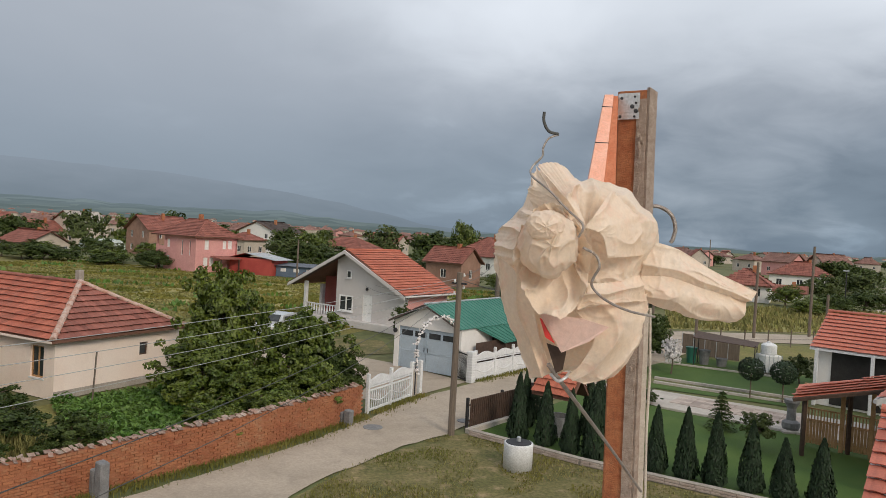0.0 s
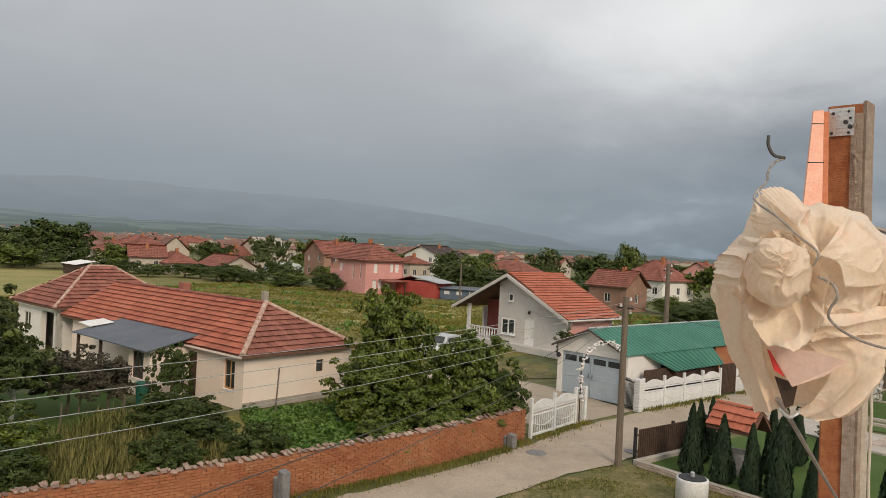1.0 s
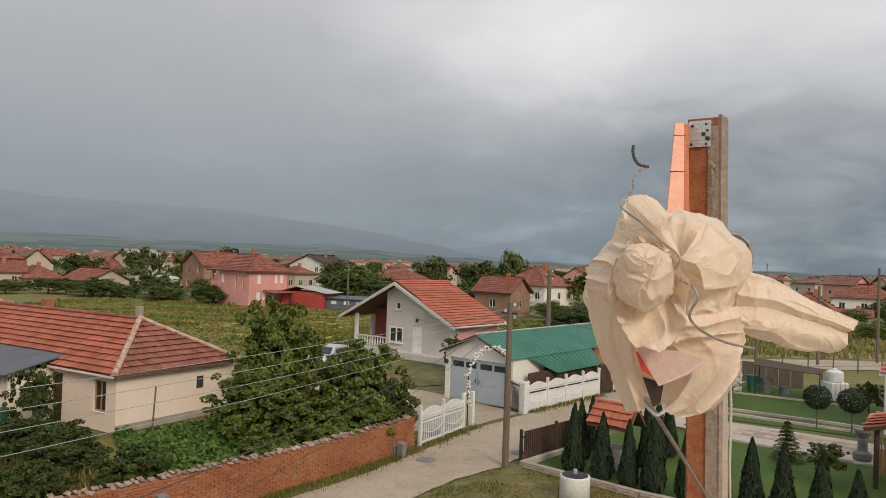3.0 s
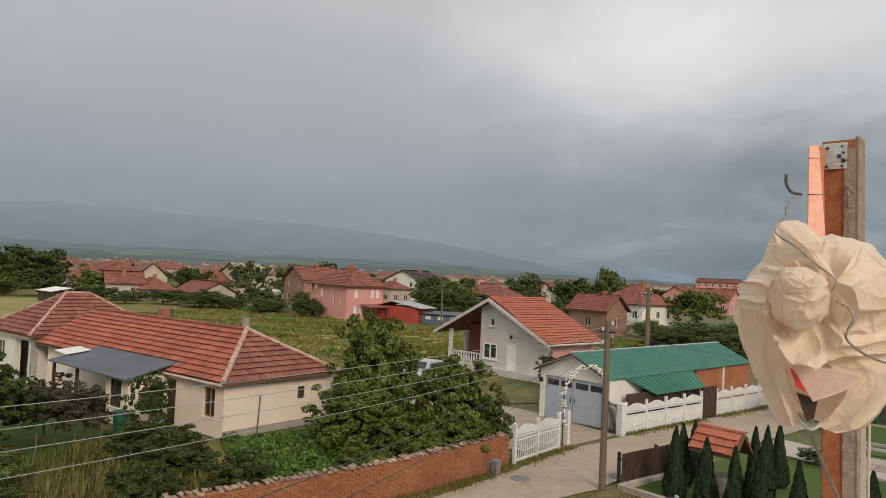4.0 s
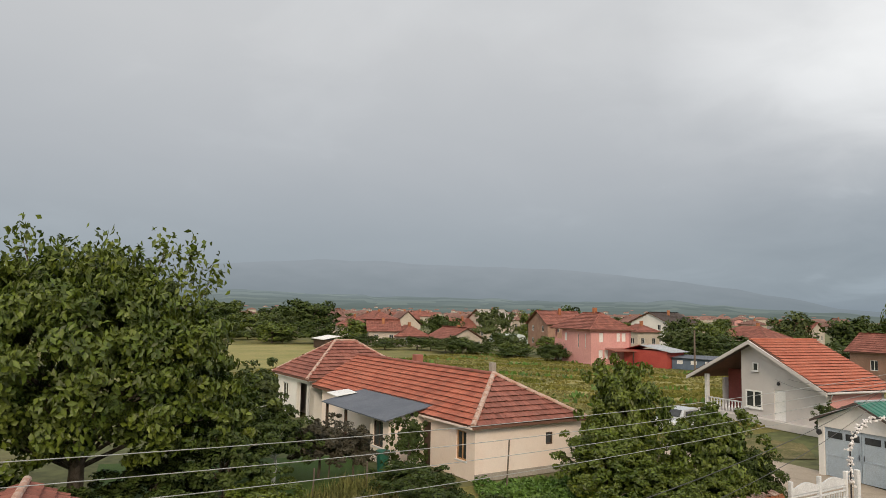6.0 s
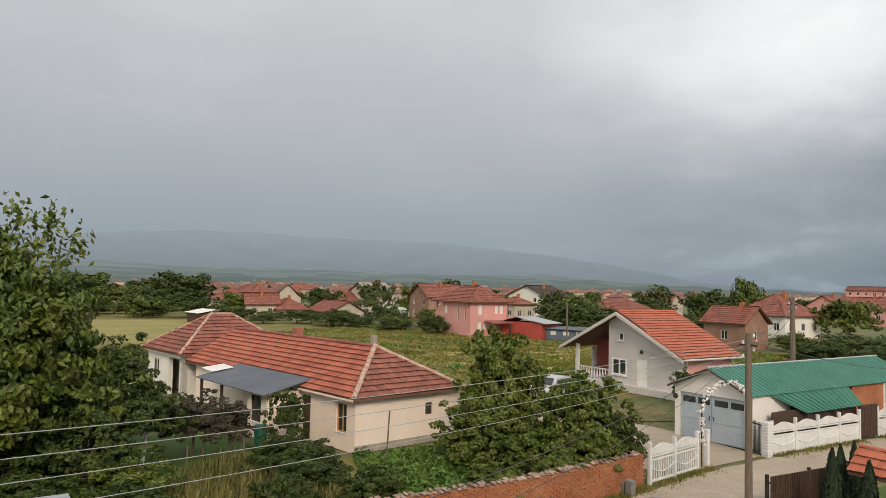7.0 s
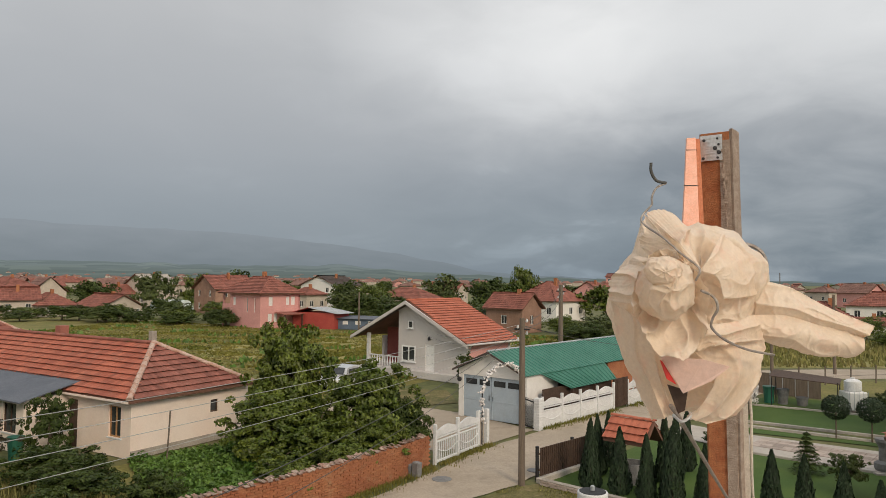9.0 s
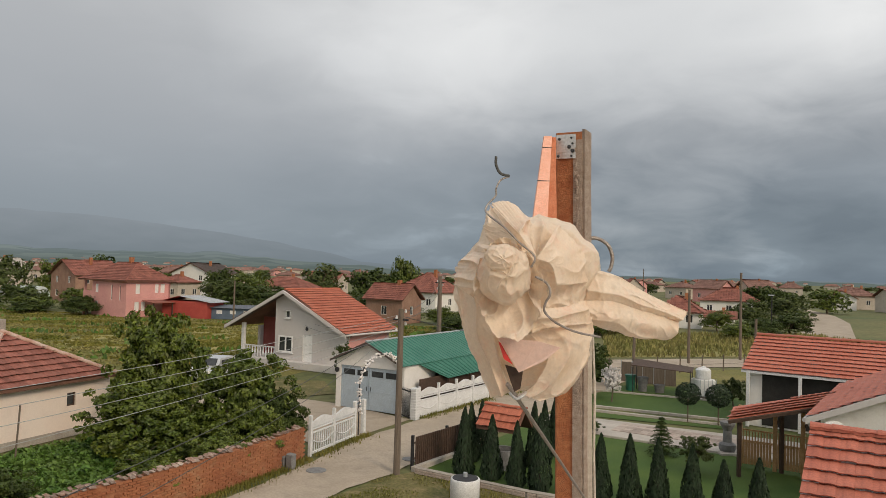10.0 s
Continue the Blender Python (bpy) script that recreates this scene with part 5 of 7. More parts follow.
# ---- walls, fences, poles along the road ----
WALL = [(-20.5, 4.8), (-13.4, 12.6), (-10.2, 16.2), (-8.5, 18.3), (-6.5, 20.9), (-4.85, 23.3), (-3.5, 25.7), (-2.75, 27.4)]
bw = thing("brick_wall", pose(-8.5, 18.3, 0), "low crumbling red brick garden wall with loose tile coping", "wall")
wo = Vector((-8.5, 18.3, 0))
core, bricks, coping = bmesh.new(), [], bmesh.new()
rngw = np.random.RandomState(5)
bl, bh, hgt = 0.26, 0.078, 1.2
bv, bf = [], []
for (xa, ya), (xb, yb) in zip(WALL, WALL[1:]):
    a, b = Vector((xa, ya, 0)) - wo, Vector((xb, yb, 0)) - wo
    d = b - a
    ang = math.degrees(math.atan2(d.y, d.x))
    m = Matrix.Translation(a) @ pose(0, 0, 0, 0, 0, ang)
    add_box(core, -0.02, d.length + 0.02, 0.02, 0.26, -0.05, hgt - 0.03, m)
    for j in range(int(hgt / bh)):
        for i in range(int(d.length / bl) + 1):
            x = i * bl + (bl / 2 if j % 2 else 0)
            if x + bl > d.length + 0.1 or rngw.uniform() < 0.13:
                continue
            out = rngw.uniform(0.0, 0.02) * (2.6 if rngw.uniform() < 0.05 else 1)
            c = [m @ Vector((x + s * (bl - 0.012) + (1 - s) * 0.012, y, j * bh + t * (bh - 0.012) + 0.004)) for s in (0, 1) for y in (-out, 0.10) for t in (0, 1)]
            n = len(bv)
            bv += [tuple(v) for v in c]
            bf += [tuple(n + k for k in f) for f in ((0, 4, 5, 1), (2, 3, 7, 6), (1, 5, 7, 3), (0, 2, 6, 4), (0, 1, 3, 2), (4, 6, 7, 5))]
    for i in range(int(d.length / 0.2)):
        for row in range(3):
            if rngw.uniform() < 0.22:
                continue
            mm = m @ pose(i * 0.2 + rngw.uniform(-0.03, 0.03), -0.02 + row * 0.12, hgt - 0.01 + row * 0.03 * 0 + rngw.uniform(0, 0.04), rngw.normal(12, 6), rngw.normal(0, 8), rngw.normal(0, 14))
            add_box(coping, 0, 0.17 * rngw.uniform(0.4, 1.1), -0.04, 0.12, 0, 0.018, mm)
part("wall_core", core, M_MORTAR, bw)
tagged(part("bricks", (bv, bf), M_BRICK, bw), kind="stuff")
tagged(part("coping_tiles", coping, M_COPING, bw, "broken grey and red coping tiles"), kind="stuff")
for k, (x, y, h) in enumerate(((-8.2, 17.75, 1.0), (-3.05, 25.9, 0.55))):
    pr = thing("concrete_stub", pose(x, y, 0, 2, 3, -35), "short weathered concrete post against the wall", "post")
    part("stub", box(-0.14, 0.17, -0.12, 0.12, -0.05, h, 0.03), M_STONEG, pr)
    part("stub", box(-0.42, -0.22, -0.10, 0.10, -0.05, h * 0.72, 0.03), M_STONEG, pr)


def panel_fence(x, y, turn, panels, label, length=1.75, height=1.45, group="white concrete fence panels", lattice=False):
    """Cast concrete fence: posts, two rails of panels and a wavy open top."""
    f = thing("panel_fence", pose(x, y, 0, 0, 0, turn), label, "fence", group)
    for k in range(panels + 1):
        part("post", box(k * length - 0.06, k * length + 0.06, -0.07, 0.07, -0.05, height + 0.08, 0.015), M_WHITEC, f)
    for k in range(panels):
        x0, x1 = k * length + 0.06, (k + 1) * length - 0.06
        if lattice:
            for q in range(10):
                xb = x0 + (x1 - x0) * (q + 0.5) / 10
                part("bar", box(xb - 0.022, xb + 0.022, -0.02, 0.02, 0.10, height * 0.57), M_WHITEC, f)
            part("rail", box(x0, x1, -0.035, 0.035, 0.02, 0.12, 0.01), M_WHITEC, f)
        else:
            part("panel", box(x0, x1, -0.025, 0.025, 0.0, height * 0.55, 0.01), M_WHITEC, f)
        for zz in (height * 0.56, height * 0.66):
            part("rail", box(x0, x1, -0.04, 0.04, zz, zz + 0.06, 0.01), M_WHITEC, f)
        bm = bmesh.new()
        n = 16
        top, bot = [], []
        for i in range(n + 1):
            s = i / n
            xx = x0 + (x1 - x0) * s
            zt = height * 0.86 + 0.16 * math.sin(math.pi * s) ** 1.5
            for lst, z in ((top, zt), (bot, height * 0.72)):
                lst.append([bm.verts.new((xx, yy, z)) for yy in (-0.03, 0.03)])
        for i in range(n):
            for q in ((top[i][0], top[i + 1][0], bot[i + 1][0], bot[i][0]), (bot[i][1], bot[i + 1][1], top[i + 1][1], top[i][1]), (top[i][0], top[i][1], top[i + 1][1], top[i + 1][0])):
                bm.faces.new(q)
        part("crest", bm, M_WHITEC, f)
        arc = [(x0 + (x1 - x0) * s, -0.035, height * 0.40 - 0.22 * math.sin(math.pi * s)) for s in np.linspace(0, 1, 13)]
        part("moulding", tube(arc, 0.022, 6), M_WHITEC, f)
    return f


panel_fence(-2.55, 27.75, 63.5, 2, "white openwork concrete fence with wavy crest beside the arch", lattice=True)
panel_fence(2.0, 34.95, 52.5, 4, "white cast concrete fence with wavy crest along the road")
panel_fence(7.3, 42.0, 53.0, 6, "white cast concrete fence continuing past the dark gate")
for x, y, w in ((-0.62, 31.6, 0.09), (1.78, 34.72, 0.17)):
    gp = thing("gate_pillar", pose(x, y, 0, 0, 0, 55), "square white brick gate pillar" if w > 0.1 else "slim white gate post beside the arch", "pillar")
    part("shaft", box(-w, w, -w, w, -0.05, 1.5, 0.02), M_WHITEC, gp)
    for k in range(11 if w > 0.1 else 0):
        part("brick_course", box(-w - 0.015, w + 0.015, -w - 0.015, w + 0.015, 0.05 + k * 0.13, 0.15 + k * 0.13, 0.012), M_WHITEC, gp)
arch = thing("garden_arch", pose(-0.82, 31.25, 0, 0, 0, 58), "slim metal wedding arch wound with white flowers over the drive", "arch")
ap = [(0, 0, 0)] + [(0.0, 0, 2.2)] + [(1.75 - 1.75 * math.cos(t), 0, 2.2 + 1.15 * math.sin(t)) for t in np.linspace(0.15, math.pi - 0.1, 20)] + [(3.5, 0, 2.2), (3.5, 0, 0)]
part("hoop", tube(ap, 0.03, 8), M_IRON, arch)
fb = bmesh.new()
rf = np.random.RandomState(9)
for k in range(150):
    s = rf.uniform(0.06, 0.86)
    i = min(int(s * (len(ap) - 1)), len(ap) - 2)
    p = Vector(ap[i]).lerp(Vector(ap[i + 1]), s * (len(ap) - 1) - i) + Vector(rf.normal(0, 0.05, 3))
    bmesh.ops.create_icosphere(fb, subdivisions=1, radius=rf.uniform(0.03, 0.07), matrix=Matrix.Translation(p))
for k in range(46):
    p = Vector((rf.normal(0, 0.05), rf.normal(0, 0.05), rf.uniform(0.9, 2.3)))
    bmesh.ops.create_icosphere(fb, subdivisions=1, radius=rf.uniform(0.03, 0.065), matrix=Matrix.Translation(p))
tagged(part("flower_garland", fb, M_FLOWER, arch, "white artificial flowers"), kind="stuff")
ig = thing("iron_gate", pose(1.55, 34.3, 0, 0, 0, 115), "narrow dark iron gate standing open", "gate")
part("gate_frame", box(0, 1.3, -0.02, 0.02, 0.1, 0.16), M_IRON, ig)
part("gate_frame", box(0, 1.3, -0.02, 0.02, 1.35, 1.41), M_IRON, ig)
for k in range(12):
    part("bar", tube([(0.03 + k * 0.113, 0, 0.1), (0.03 + k * 0.113, 0, 1.5)], 0.014, 6), M_IRON, ig)
dg = thing("dark_gate", pose(6.35, 40.7, 0, 0, 0, 53), "dark slatted yard gate between the white fences", "gate")
for k in range(11):
    part("slat", box(0.05 + k * 0.14, 0.16 + k * 0.14, -0.02, 0.02, 0.1, 1.7, 0.005), M_DARKWOOD, dg)
for z in (0.3, 1.4):
    part("rail", box(0, 1.6, 0.02, 0.06, z, z + 0.08), M_DARKWOOD, dg)

pk = thing("picket_fence", pose(1.4, 25.75, 0, 0, 0, 50.5), "low dark brown wooden picket fence on a concrete kerb", "fence")
part("kerb", box(-0.1, 4.6, -0.10, 0.10, -0.05, 0.16, 0.02), M_PATH, pk)
for z in (0.38, 0.95):
    part("rail", box(0.0, 4.5, 0.02, 0.06, z, z + 0.07, 0.008), M_DARKWOOD, pk)
pme = None
for k in range(36):
    o = part("picket", box(0, 0.085, -0.022, 0.018, 0.2, 1.2 + (0.03 if k % 2 else 0), 0.008), M_DARKWOOD, pk) if pme is None else new("picket", pme)
    pme = o.data
    o.parent = pk
    o.matrix_basis = pose(0.04 + k * 0.124, 0, 0, 0, 0, 0)
for x in (0.0, 2.2, 4.4):
    part("fence_post", box(x - 0.05, x + 0.05, 0.06, 0.16, 0.0, 1.25, 0.01), M_IRON, pk)

# low stone wall round the neighbour's lawn
KW = [(1.45, 25.45), (4.95, 22.75), (9.0, 20.35), (17.0, 15.6)]
lw = thing("low_wall", pose(1.45, 25.45, 0), "low pale wall of rough stone blocks with flat coping", "wall")
for (xa, ya), (xb, yb) in zip(KW, KW[1:]):
    d = Vector((xb - xa, yb - ya, 0))
    m = Matrix.Translation((xa - 1.45, ya - 25.45, 0)) @ pose(0, 0, 0, 0, 0, math.degrees(math.atan2(d.y, d.x)))
    part("coping", box(0, d.length, -0.11, 0.11, 0.17, 0.21, 0.012, m), M_CONC, lw)
    part("core", box(0, d.length, -0.06, 0.09, -0.05, 0.17, 0, m), M_CONC, lw)
    for j in range(2):
        x = 0.0
        while x < d.length - 0.2:
            L = rngw.uniform(0.28, 0.5)
            part("stone", box(x + 0.006, min(x + L, d.length) - 0.006, -0.11 - rngw.uniform(0, 0.015), -0.06, 0.004 + j * 0.084, 0.080 + j * 0.084, 0.012, m), M_PAVER, lw)
            x += L

# utility poles and wires
def wood_pole(x, y, h, r, label, lean=0.0, arm=True):
    p = thing("utility_pole", pose(x, y, 0, lean, 0, 0), label, "utility pole")
    part("shaft", tube([(0, 0, -0.1), (0, 0, h * 0.5), (0, 0, h)], r, 12, r * 0.78), M_GREYWOOD, p)
    if arm:
        br = part("bracket", box(-0.3, 0.3, -0.04, 0.04, h - 0.42, h - 0.36, 0, pose(0, 0, 0, 0, 0, -30)), M_IRON, p)
        for k in range(4):
            i = part("insulator", lathe([(0.02, 0), (0.045, 0.02), (0.045, 0.06), (0.03, 0.09), (0.04, 0.11), (0.02, 0.13)], 10), M_WHITEC, p)
            i.location = (0.16 * (-1) ** k, 0.02, h - 0.15 - 0.22 * k)
    return p


wood_pole(0.75, 25.35, 5.85, 0.125, "weathered grey wooden utility pole at the road edge")
wood_pole(3.55, 43.2, 6.95, 0.16, "tall dark wooden utility pole behind the white fence")
for x, y, h in ((-19.0, 93.0, 5.4), (26.2, 58.5, 6.3), (31.5, 57.3, 4.0), (32.4, 61.6, 7.9), (20.5, 56.0, 5.5), (18.2, 60, 5.0), (66, 175, 9.5)):
    wood_pole(x, y, h, 0.13, "distant wooden utility pole", 0, False)
lampp = thing("street_lamp", pose(55, 96, 0), "slim street lamp beside the far road", "street lamp")
part("pole", tube([(0, 0, 0), (0, 0, 5.2)], 0.07, 8), M_IRON, lampp)
part("lamp_head", box(-0.5, 0.3, -0.12, 0.12, 5.15, 5.3, 0.03), M_ZINC, lampp)


def wire(a, b, sag, r=0.008, mat=None, name="overhead_wire", label="thin pale overhead wire"):
    a, b = Vector(a), Vector(b)
    pts = [a.lerp(b, t) - Vector((0, 0, sag * 4 * t * (1 - t))) for t in np.linspace(0, 1, 30)]
    return tagged(part(name, tube(pts, r, 6), mat or M_WIRE), label, "wire", "overhead wires")


for k in range(4):
    wire((0.62, 25.3, 5.62 - 0.22 * k), (-13.6, -6.4, 5.95 - 0.29 * k - (0.10 if k == 3 else 0)), 0.55 + 0.03 * k, 0.0062)
wire((0.75, 25.3, 5.7), (3.55, 43.2, 6.5), 0.3, 0.012, M_CABLE, label="black cable between the poles")
wire((0.75, 25.3, 5.5), (3.55, 43.2, 6.1), 0.4, 0.012, M_CABLE, label="black cable between the poles")
wire((0.75, 25.3, 5.6), (12.0, 44.0, 3.6), 0.5, 0.012, M_CABLE, label="black service cable to the garage yard")
wire((0.70, 25.2, 5.5), (-3.2, 4.0, 5.2), 0.35, 0.006, M_CABLE, label="black service cable down from the pole")
wire((0.70, 25.2, 5.4), (-2.9, 4.0, 5.0), 0.45, 0.005, M_CABLE, label="thin black service cable down from the pole")
wire((0.65, 25.35, 5.5), (-4.6, 50.2, 3.3), 0.3, 0.009, M_CABLE, label="service cable to the grey house")
wire((0.65, 25.35, 5.3), (-5.4, 50.8, 3.2), 0.5, 0.009, M_CABLE, label="service cable to the grey house")

# concrete well ring, manhole
wr = thing("well_ring", pose(2.8, 22.0, 0), "pale concrete well ring with dark rim", "well")
part("ring", lathe([(0.46, -0.05), (0.46, 0.78), (0.45, 0.82), (0.37, 0.82), (0.36, 0.6), (0.05, 0.6)], 28), M_WHITEC, wr, smooth=True)
part("cover", lathe([(0.40, 0.80), (0.40, 0.84), (0.03, 0.85)], 24), M_IRON, wr, "dark sheet cover")
part("jar", lathe([(0.07, 0.86), (0.07, 0.98), (0.05, 1.0)], 12), M_ZINC, wr, "small tin on the cover")
mh = thing("manhole", pose(-2.1, 25.6, 0.032), "round iron manhole cover set in the road", "manhole")
part("cover", lathe([(0.36, -0.01), (0.36, 0.012), (0.34, 0.018), (0.02, 0.018)], 24), M_STONEG, mh)
mh2 = thing("manhole", pose(1.3, 27.2, 0.032), "round iron manhole cover near the picket fence", "manhole")
part("cover", lathe([(0.30, -0.01), (0.30, 0.012), (0.02, 0.016)], 24), M_STONEG, mh2)

# ---- neighbour's buildings ----
def tiled_building(name, m, w, d, ze, zr, wall, label, singles=0, near=None, tile=None, single=None, tw=0.28, th=0.34):
    b = thing(name, m, label, "house")
    for x0, x1, y0, y1 in ((0, w, 0.4, 0.65), (0, w, 2 * d - 0.65, 2 * d - 0.4), (0.3, 0.55, 0.65, 2 * d - 0.65), (w - 0.3, w - 0.05, 0.65, 2 * d - 0.65)):
        part("wall", box(x0 + (0.3 if x1 == w and x0 == 0 else 0), x1 - (0.05 if x1 == w and x0 == 0 else 0), y0, y1, 0, ze), wall, b)
    s = roof_face(b, [(0, 0, ze), (w, 0, ze), (w, d, zr), (0, d, zr)], tile or M_TILE, tw, th, single, singles, near, seed=41, under=M_WHITEC)
    roof_face(b, [(w, 2 * d, ze), (0, 2 * d, ze), (0, d, zr), (w, d, zr)], tile or M_TILE, tw, th, seed=42, under=M_WHITEC)
    ridge_cap(b, (0, d, zr + 0.05), (w, d, zr + 0.05), tile or M_TILE, 0.12)
    return b


# near tiled outbuilding: slope towards the camera house
nb = tiled_building("outbuilding", pose(7.06, 11.34, 0.0, 0, 0, -38), 5.5, 2.05, 3.2, 4.38, M_WHITEWALL, "white outbuilding with glossy red tiled roof", 130, (0.5, 0.6, 3.6), M_TILERP, M_TILERP, 0.27, 0.31)
# porch building further back
pb = tiled_building("porch_house", pose(18.0, 34.0, 0, 0, 0, -42), 8.0, 3.1, 2.75, 4.3, M_WHITEWALL, "white house with red tiled roof and deep open porch", 0, None, M_TILERP, None, 0.26, 0.34)
# dark panel on the solid wall stands for the shade inside the porch
part("porch_opening", box(0.9, 7.6, 0.36, 0.42, 0.1, 2.68), M_DARK, pb)
for x in (0.25, 2.6, 5.2):
    part("post", box(x, x + 0.14, -0.05, 0.09, 0, 2.75), M_WHITEC, pb)
# gable house at the lane
gb = thing("side_house", pose(13.35, 21.1, 0.12, 0, 0, -40), "white rendered house with red tiled gable roof and satellite dish", "house")
put_wall(gb, wall_with_holes(7.6, 2.85, 0.25, [], [(0, 2.85), (7.6, 2.85), (3.8, 4.6)]), pose(0.35, 0.35, 0), M_WHITEWALL)
part("wall", box(0.35, 0.6, 0.6, 8.6, 0, 2.85), M_WHITEWALL, gb)
part("wall", box(7.7, 7.95, 0.6, 8.6, 0, 2.85), M_WHITEWALL, gb)
roof_face(gb, [(0, 9, 2.85), (0, 0, 2.85), (4.15, 0, 4.78), (4.15, 9, 4.78)], M_TILERP, 0.27, 0.33, seed=51, under=M_GREYWALL)
roof_face(gb, [(8.3, 0, 2.85), (8.3, 9, 2.85), (4.15, 9, 4.78), (4.15, 0, 4.78)], M_TILERP, 0.27, 0.33, seed=52, under=M_GREYWALL)
part("verge_board", poly_slab([(-0.02, -0.05, 2.86), (-0.02, 0.02, 2.86), (4.15, 0.02, 4.79), (4.15, -0.05, 4.79)], 0.20), M_GREYWALL, gb)
part("gutter", tube([(-0.06, 0, 2.78), (-0.06, 9, 2.78)], 0.07), M_GREYWALL, gb)
part("downpipe", tube([(-0.05, 0.3, 2.75), (0.25, 0.3, 2.3), (0.28, 0.3, 0.0)], 0.05), M_GREYWALL, gb)
dish = part("satellite_dish", lathe([(0.02, 0.0), (0.2, 0.03), (0.35, 0.09), (0.42, 0.14), (0.40, 0.15), (0.2, 0.06), (0.02, 0.03)], 24), M_WHITE, gb, smooth=True)
dish.matrix_basis = pose(0.75, 0.05, 2.42, 70, 0, 15)
bk = plain_house(28.8, 40.0, -40, 9, 6, 2.2, 3.5, M_WHITEWALL, M_TILERP, "white house with red tiled roof behind the porch", "side", 1, 2, tw=0.27, th=0.34)

# gate shelter: posts, tiled lean roof, slatted timber gate
gs = thing("gate_shelter", pose(14.1, 26.6, 0, 0, 0, -39.5), "honey-coloured timber gate under a small tiled shelter roof", "gate")
for x in (0.0, 1.25, 2.2):
    part("post", box(x - 0.07, x + 0.07, -0.07, 0.07, -0.05, 2.35, 0.01), M_HONEY, gs)
    part("brace", box(-0.04, 0.04, -0.03, 0.03, 0, 0.75, 0.005, pose(x, 0, 1.75, 0, 35, 0)), M_DARKWOOD, gs)
for x0, x1 in ((0.09, 1.16), (1.34, 2.9)):
    lf = part("gate_leaf", box(x0, x1, -0.02, 0.02, 0.25, 0.34, 0.005), M_HONEY, gs)
    part("rail", box(x0, x1, -0.02, 0.02, 0.95, 1.04, 0.005), M_HONEY, lf)
    part("rail", box(x0, x1, -0.02, 0.02, 1.4, 1.46, 0.005), M_HONEY, lf)
    n = int((x1 - x0) / 0.105)
    for k in range(n):
        part("board", box(x0 + k * 0.105, x0 + k * 0.105 + 0.092, -0.045, -0.022, 0.12, 1.0, 0.005), M_HONEY, lf)
        part("slat", box(x0 + 0.02 + k * 0.105, x0 + k * 0.105 + 0.065, -0.04, -0.022, 1.02, 1.42, 0.005), M_HONEY, lf)
sr = thing("shelter_roof", pose(0, 0, 0), "narrow red tiled lean roof with dark fascia over the gate", "roof")
c4 = [(12.75, 24.9, 2.15), (16.9, 23.9, 3.05), (17.3, 25.4, 3.12), (13.55, 26.1, 2.38)]
roof_face(sr, c4, M_TILERP, 0.27, 0.33, seed=61, thick=0.06, under=M_TILERP)
part("fascia", tube([(12.72, 24.86, 2.05), (16.9, 23.86, 2.95)], 0.08, 4), M_DARKWOOD, sr)
for x, y, z in ((13.3, 25.15, 2.15), (16.3, 24.4, 2.8), (15.2, 25.6, 2.55)):
    part("roof_post", box(x - 0.06, x + 0.06, y - 0.06, y + 0.06, -0.05, z), M_DARKWOOD, sr)

# garden ornaments and yard things
st = thing("garden_urn", pose(14.55, 28.5, 0), "dark grey cast stone column with a basin", "ornament")
part("base", box(-0.45, 0.45, -0.4, 0.4, -0.02, 0.08, 0.02), M_PATH, st)
part("column", lathe([(0.28, 0.08), (0.34, 0.2), (0.34, 0.38), (0.18, 0.48), (0.17, 0.95), (0.22, 1.05), (0.30, 1.2), (0.30, 1.3), (0.2, 1.32)], 16), M_STONEG, st)
wh = thing("wishing_well", pose(4.75, 26.2, 0, 0, 0, -38), "small garden well house with orange tiled roof on dark posts", "well house")
part("basin", lathe([(0.5, -0.02), (0.5, 0.7), (0.42, 0.7), (0.40, 0.4), (0.05, 0.4)], 16), M_STONEG, wh)
for x in (-0.55, 0.55):
    part("post", box(x - 0.06, x + 0.06, -0.06, 0.06, 0, 2.0), M_DARKWOOD, wh)
roof_face(wh, [(-0.85, -0.65, 1.55), (0.85, -0.65, 1.55), (0.85, 0.0, 2.25), (-0.85, 0.0, 2.25)], M_TILER, 0.27, 0.30, seed=71)
roof_face(wh, [(0.85, 0.65, 1.55), (-0.85, 0.65, 1.55), (-0.85, 0, 2.25), (0.85, 0, 2.25)], M_TILER, 0.27, 0.30, seed=72)
ridge_cap(wh, (-0.85, 0, 2.28), (0.85, 0, 2.28), M_TILER, 0.08)
tk = thing("water_tank", pose(19.7, 41.8, 0, 0, 0, 10), "white plastic water tank in a cage with a drum on top", "tank")
part("tank", box(-0.55, 0.55, -0.5, 0.5, 0.12, 1.15, 0.06), M_WHITE, tk)
part("pallet", box(-0.6, 0.6, -0.55, 0.55, -0.02, 0.12), M_GREYWOOD, tk)
for k in range(5):
    part("cage_bar", tube([(-0.56 + k * 0.28, -0.52, 0.12), (-0.56 + k * 0.28, -0.52, 1.17)], 0.015, 6), M_ZINC, tk)
part("drum", lathe([(0.42, 1.16), (0.45, 1.2), (0.45, 1.7), (0.3, 1.8), (0.12, 1.84), (0.12, 1.9)], 18), M_WHITEC, tk)
cp = thing("canopy", pose(17.6, 43.2, 0, 0, 0, -28), "thin dark sheet canopy on slender posts", "canopy")
part("sheet", poly_slab([(-1.7, -0.9, 1.75), (1.9, -0.9, 1.55), (1.9, 1.0, 1.65), (-1.7, 1.0, 1.95)], 0.04), M_DARKWOOD, cp)
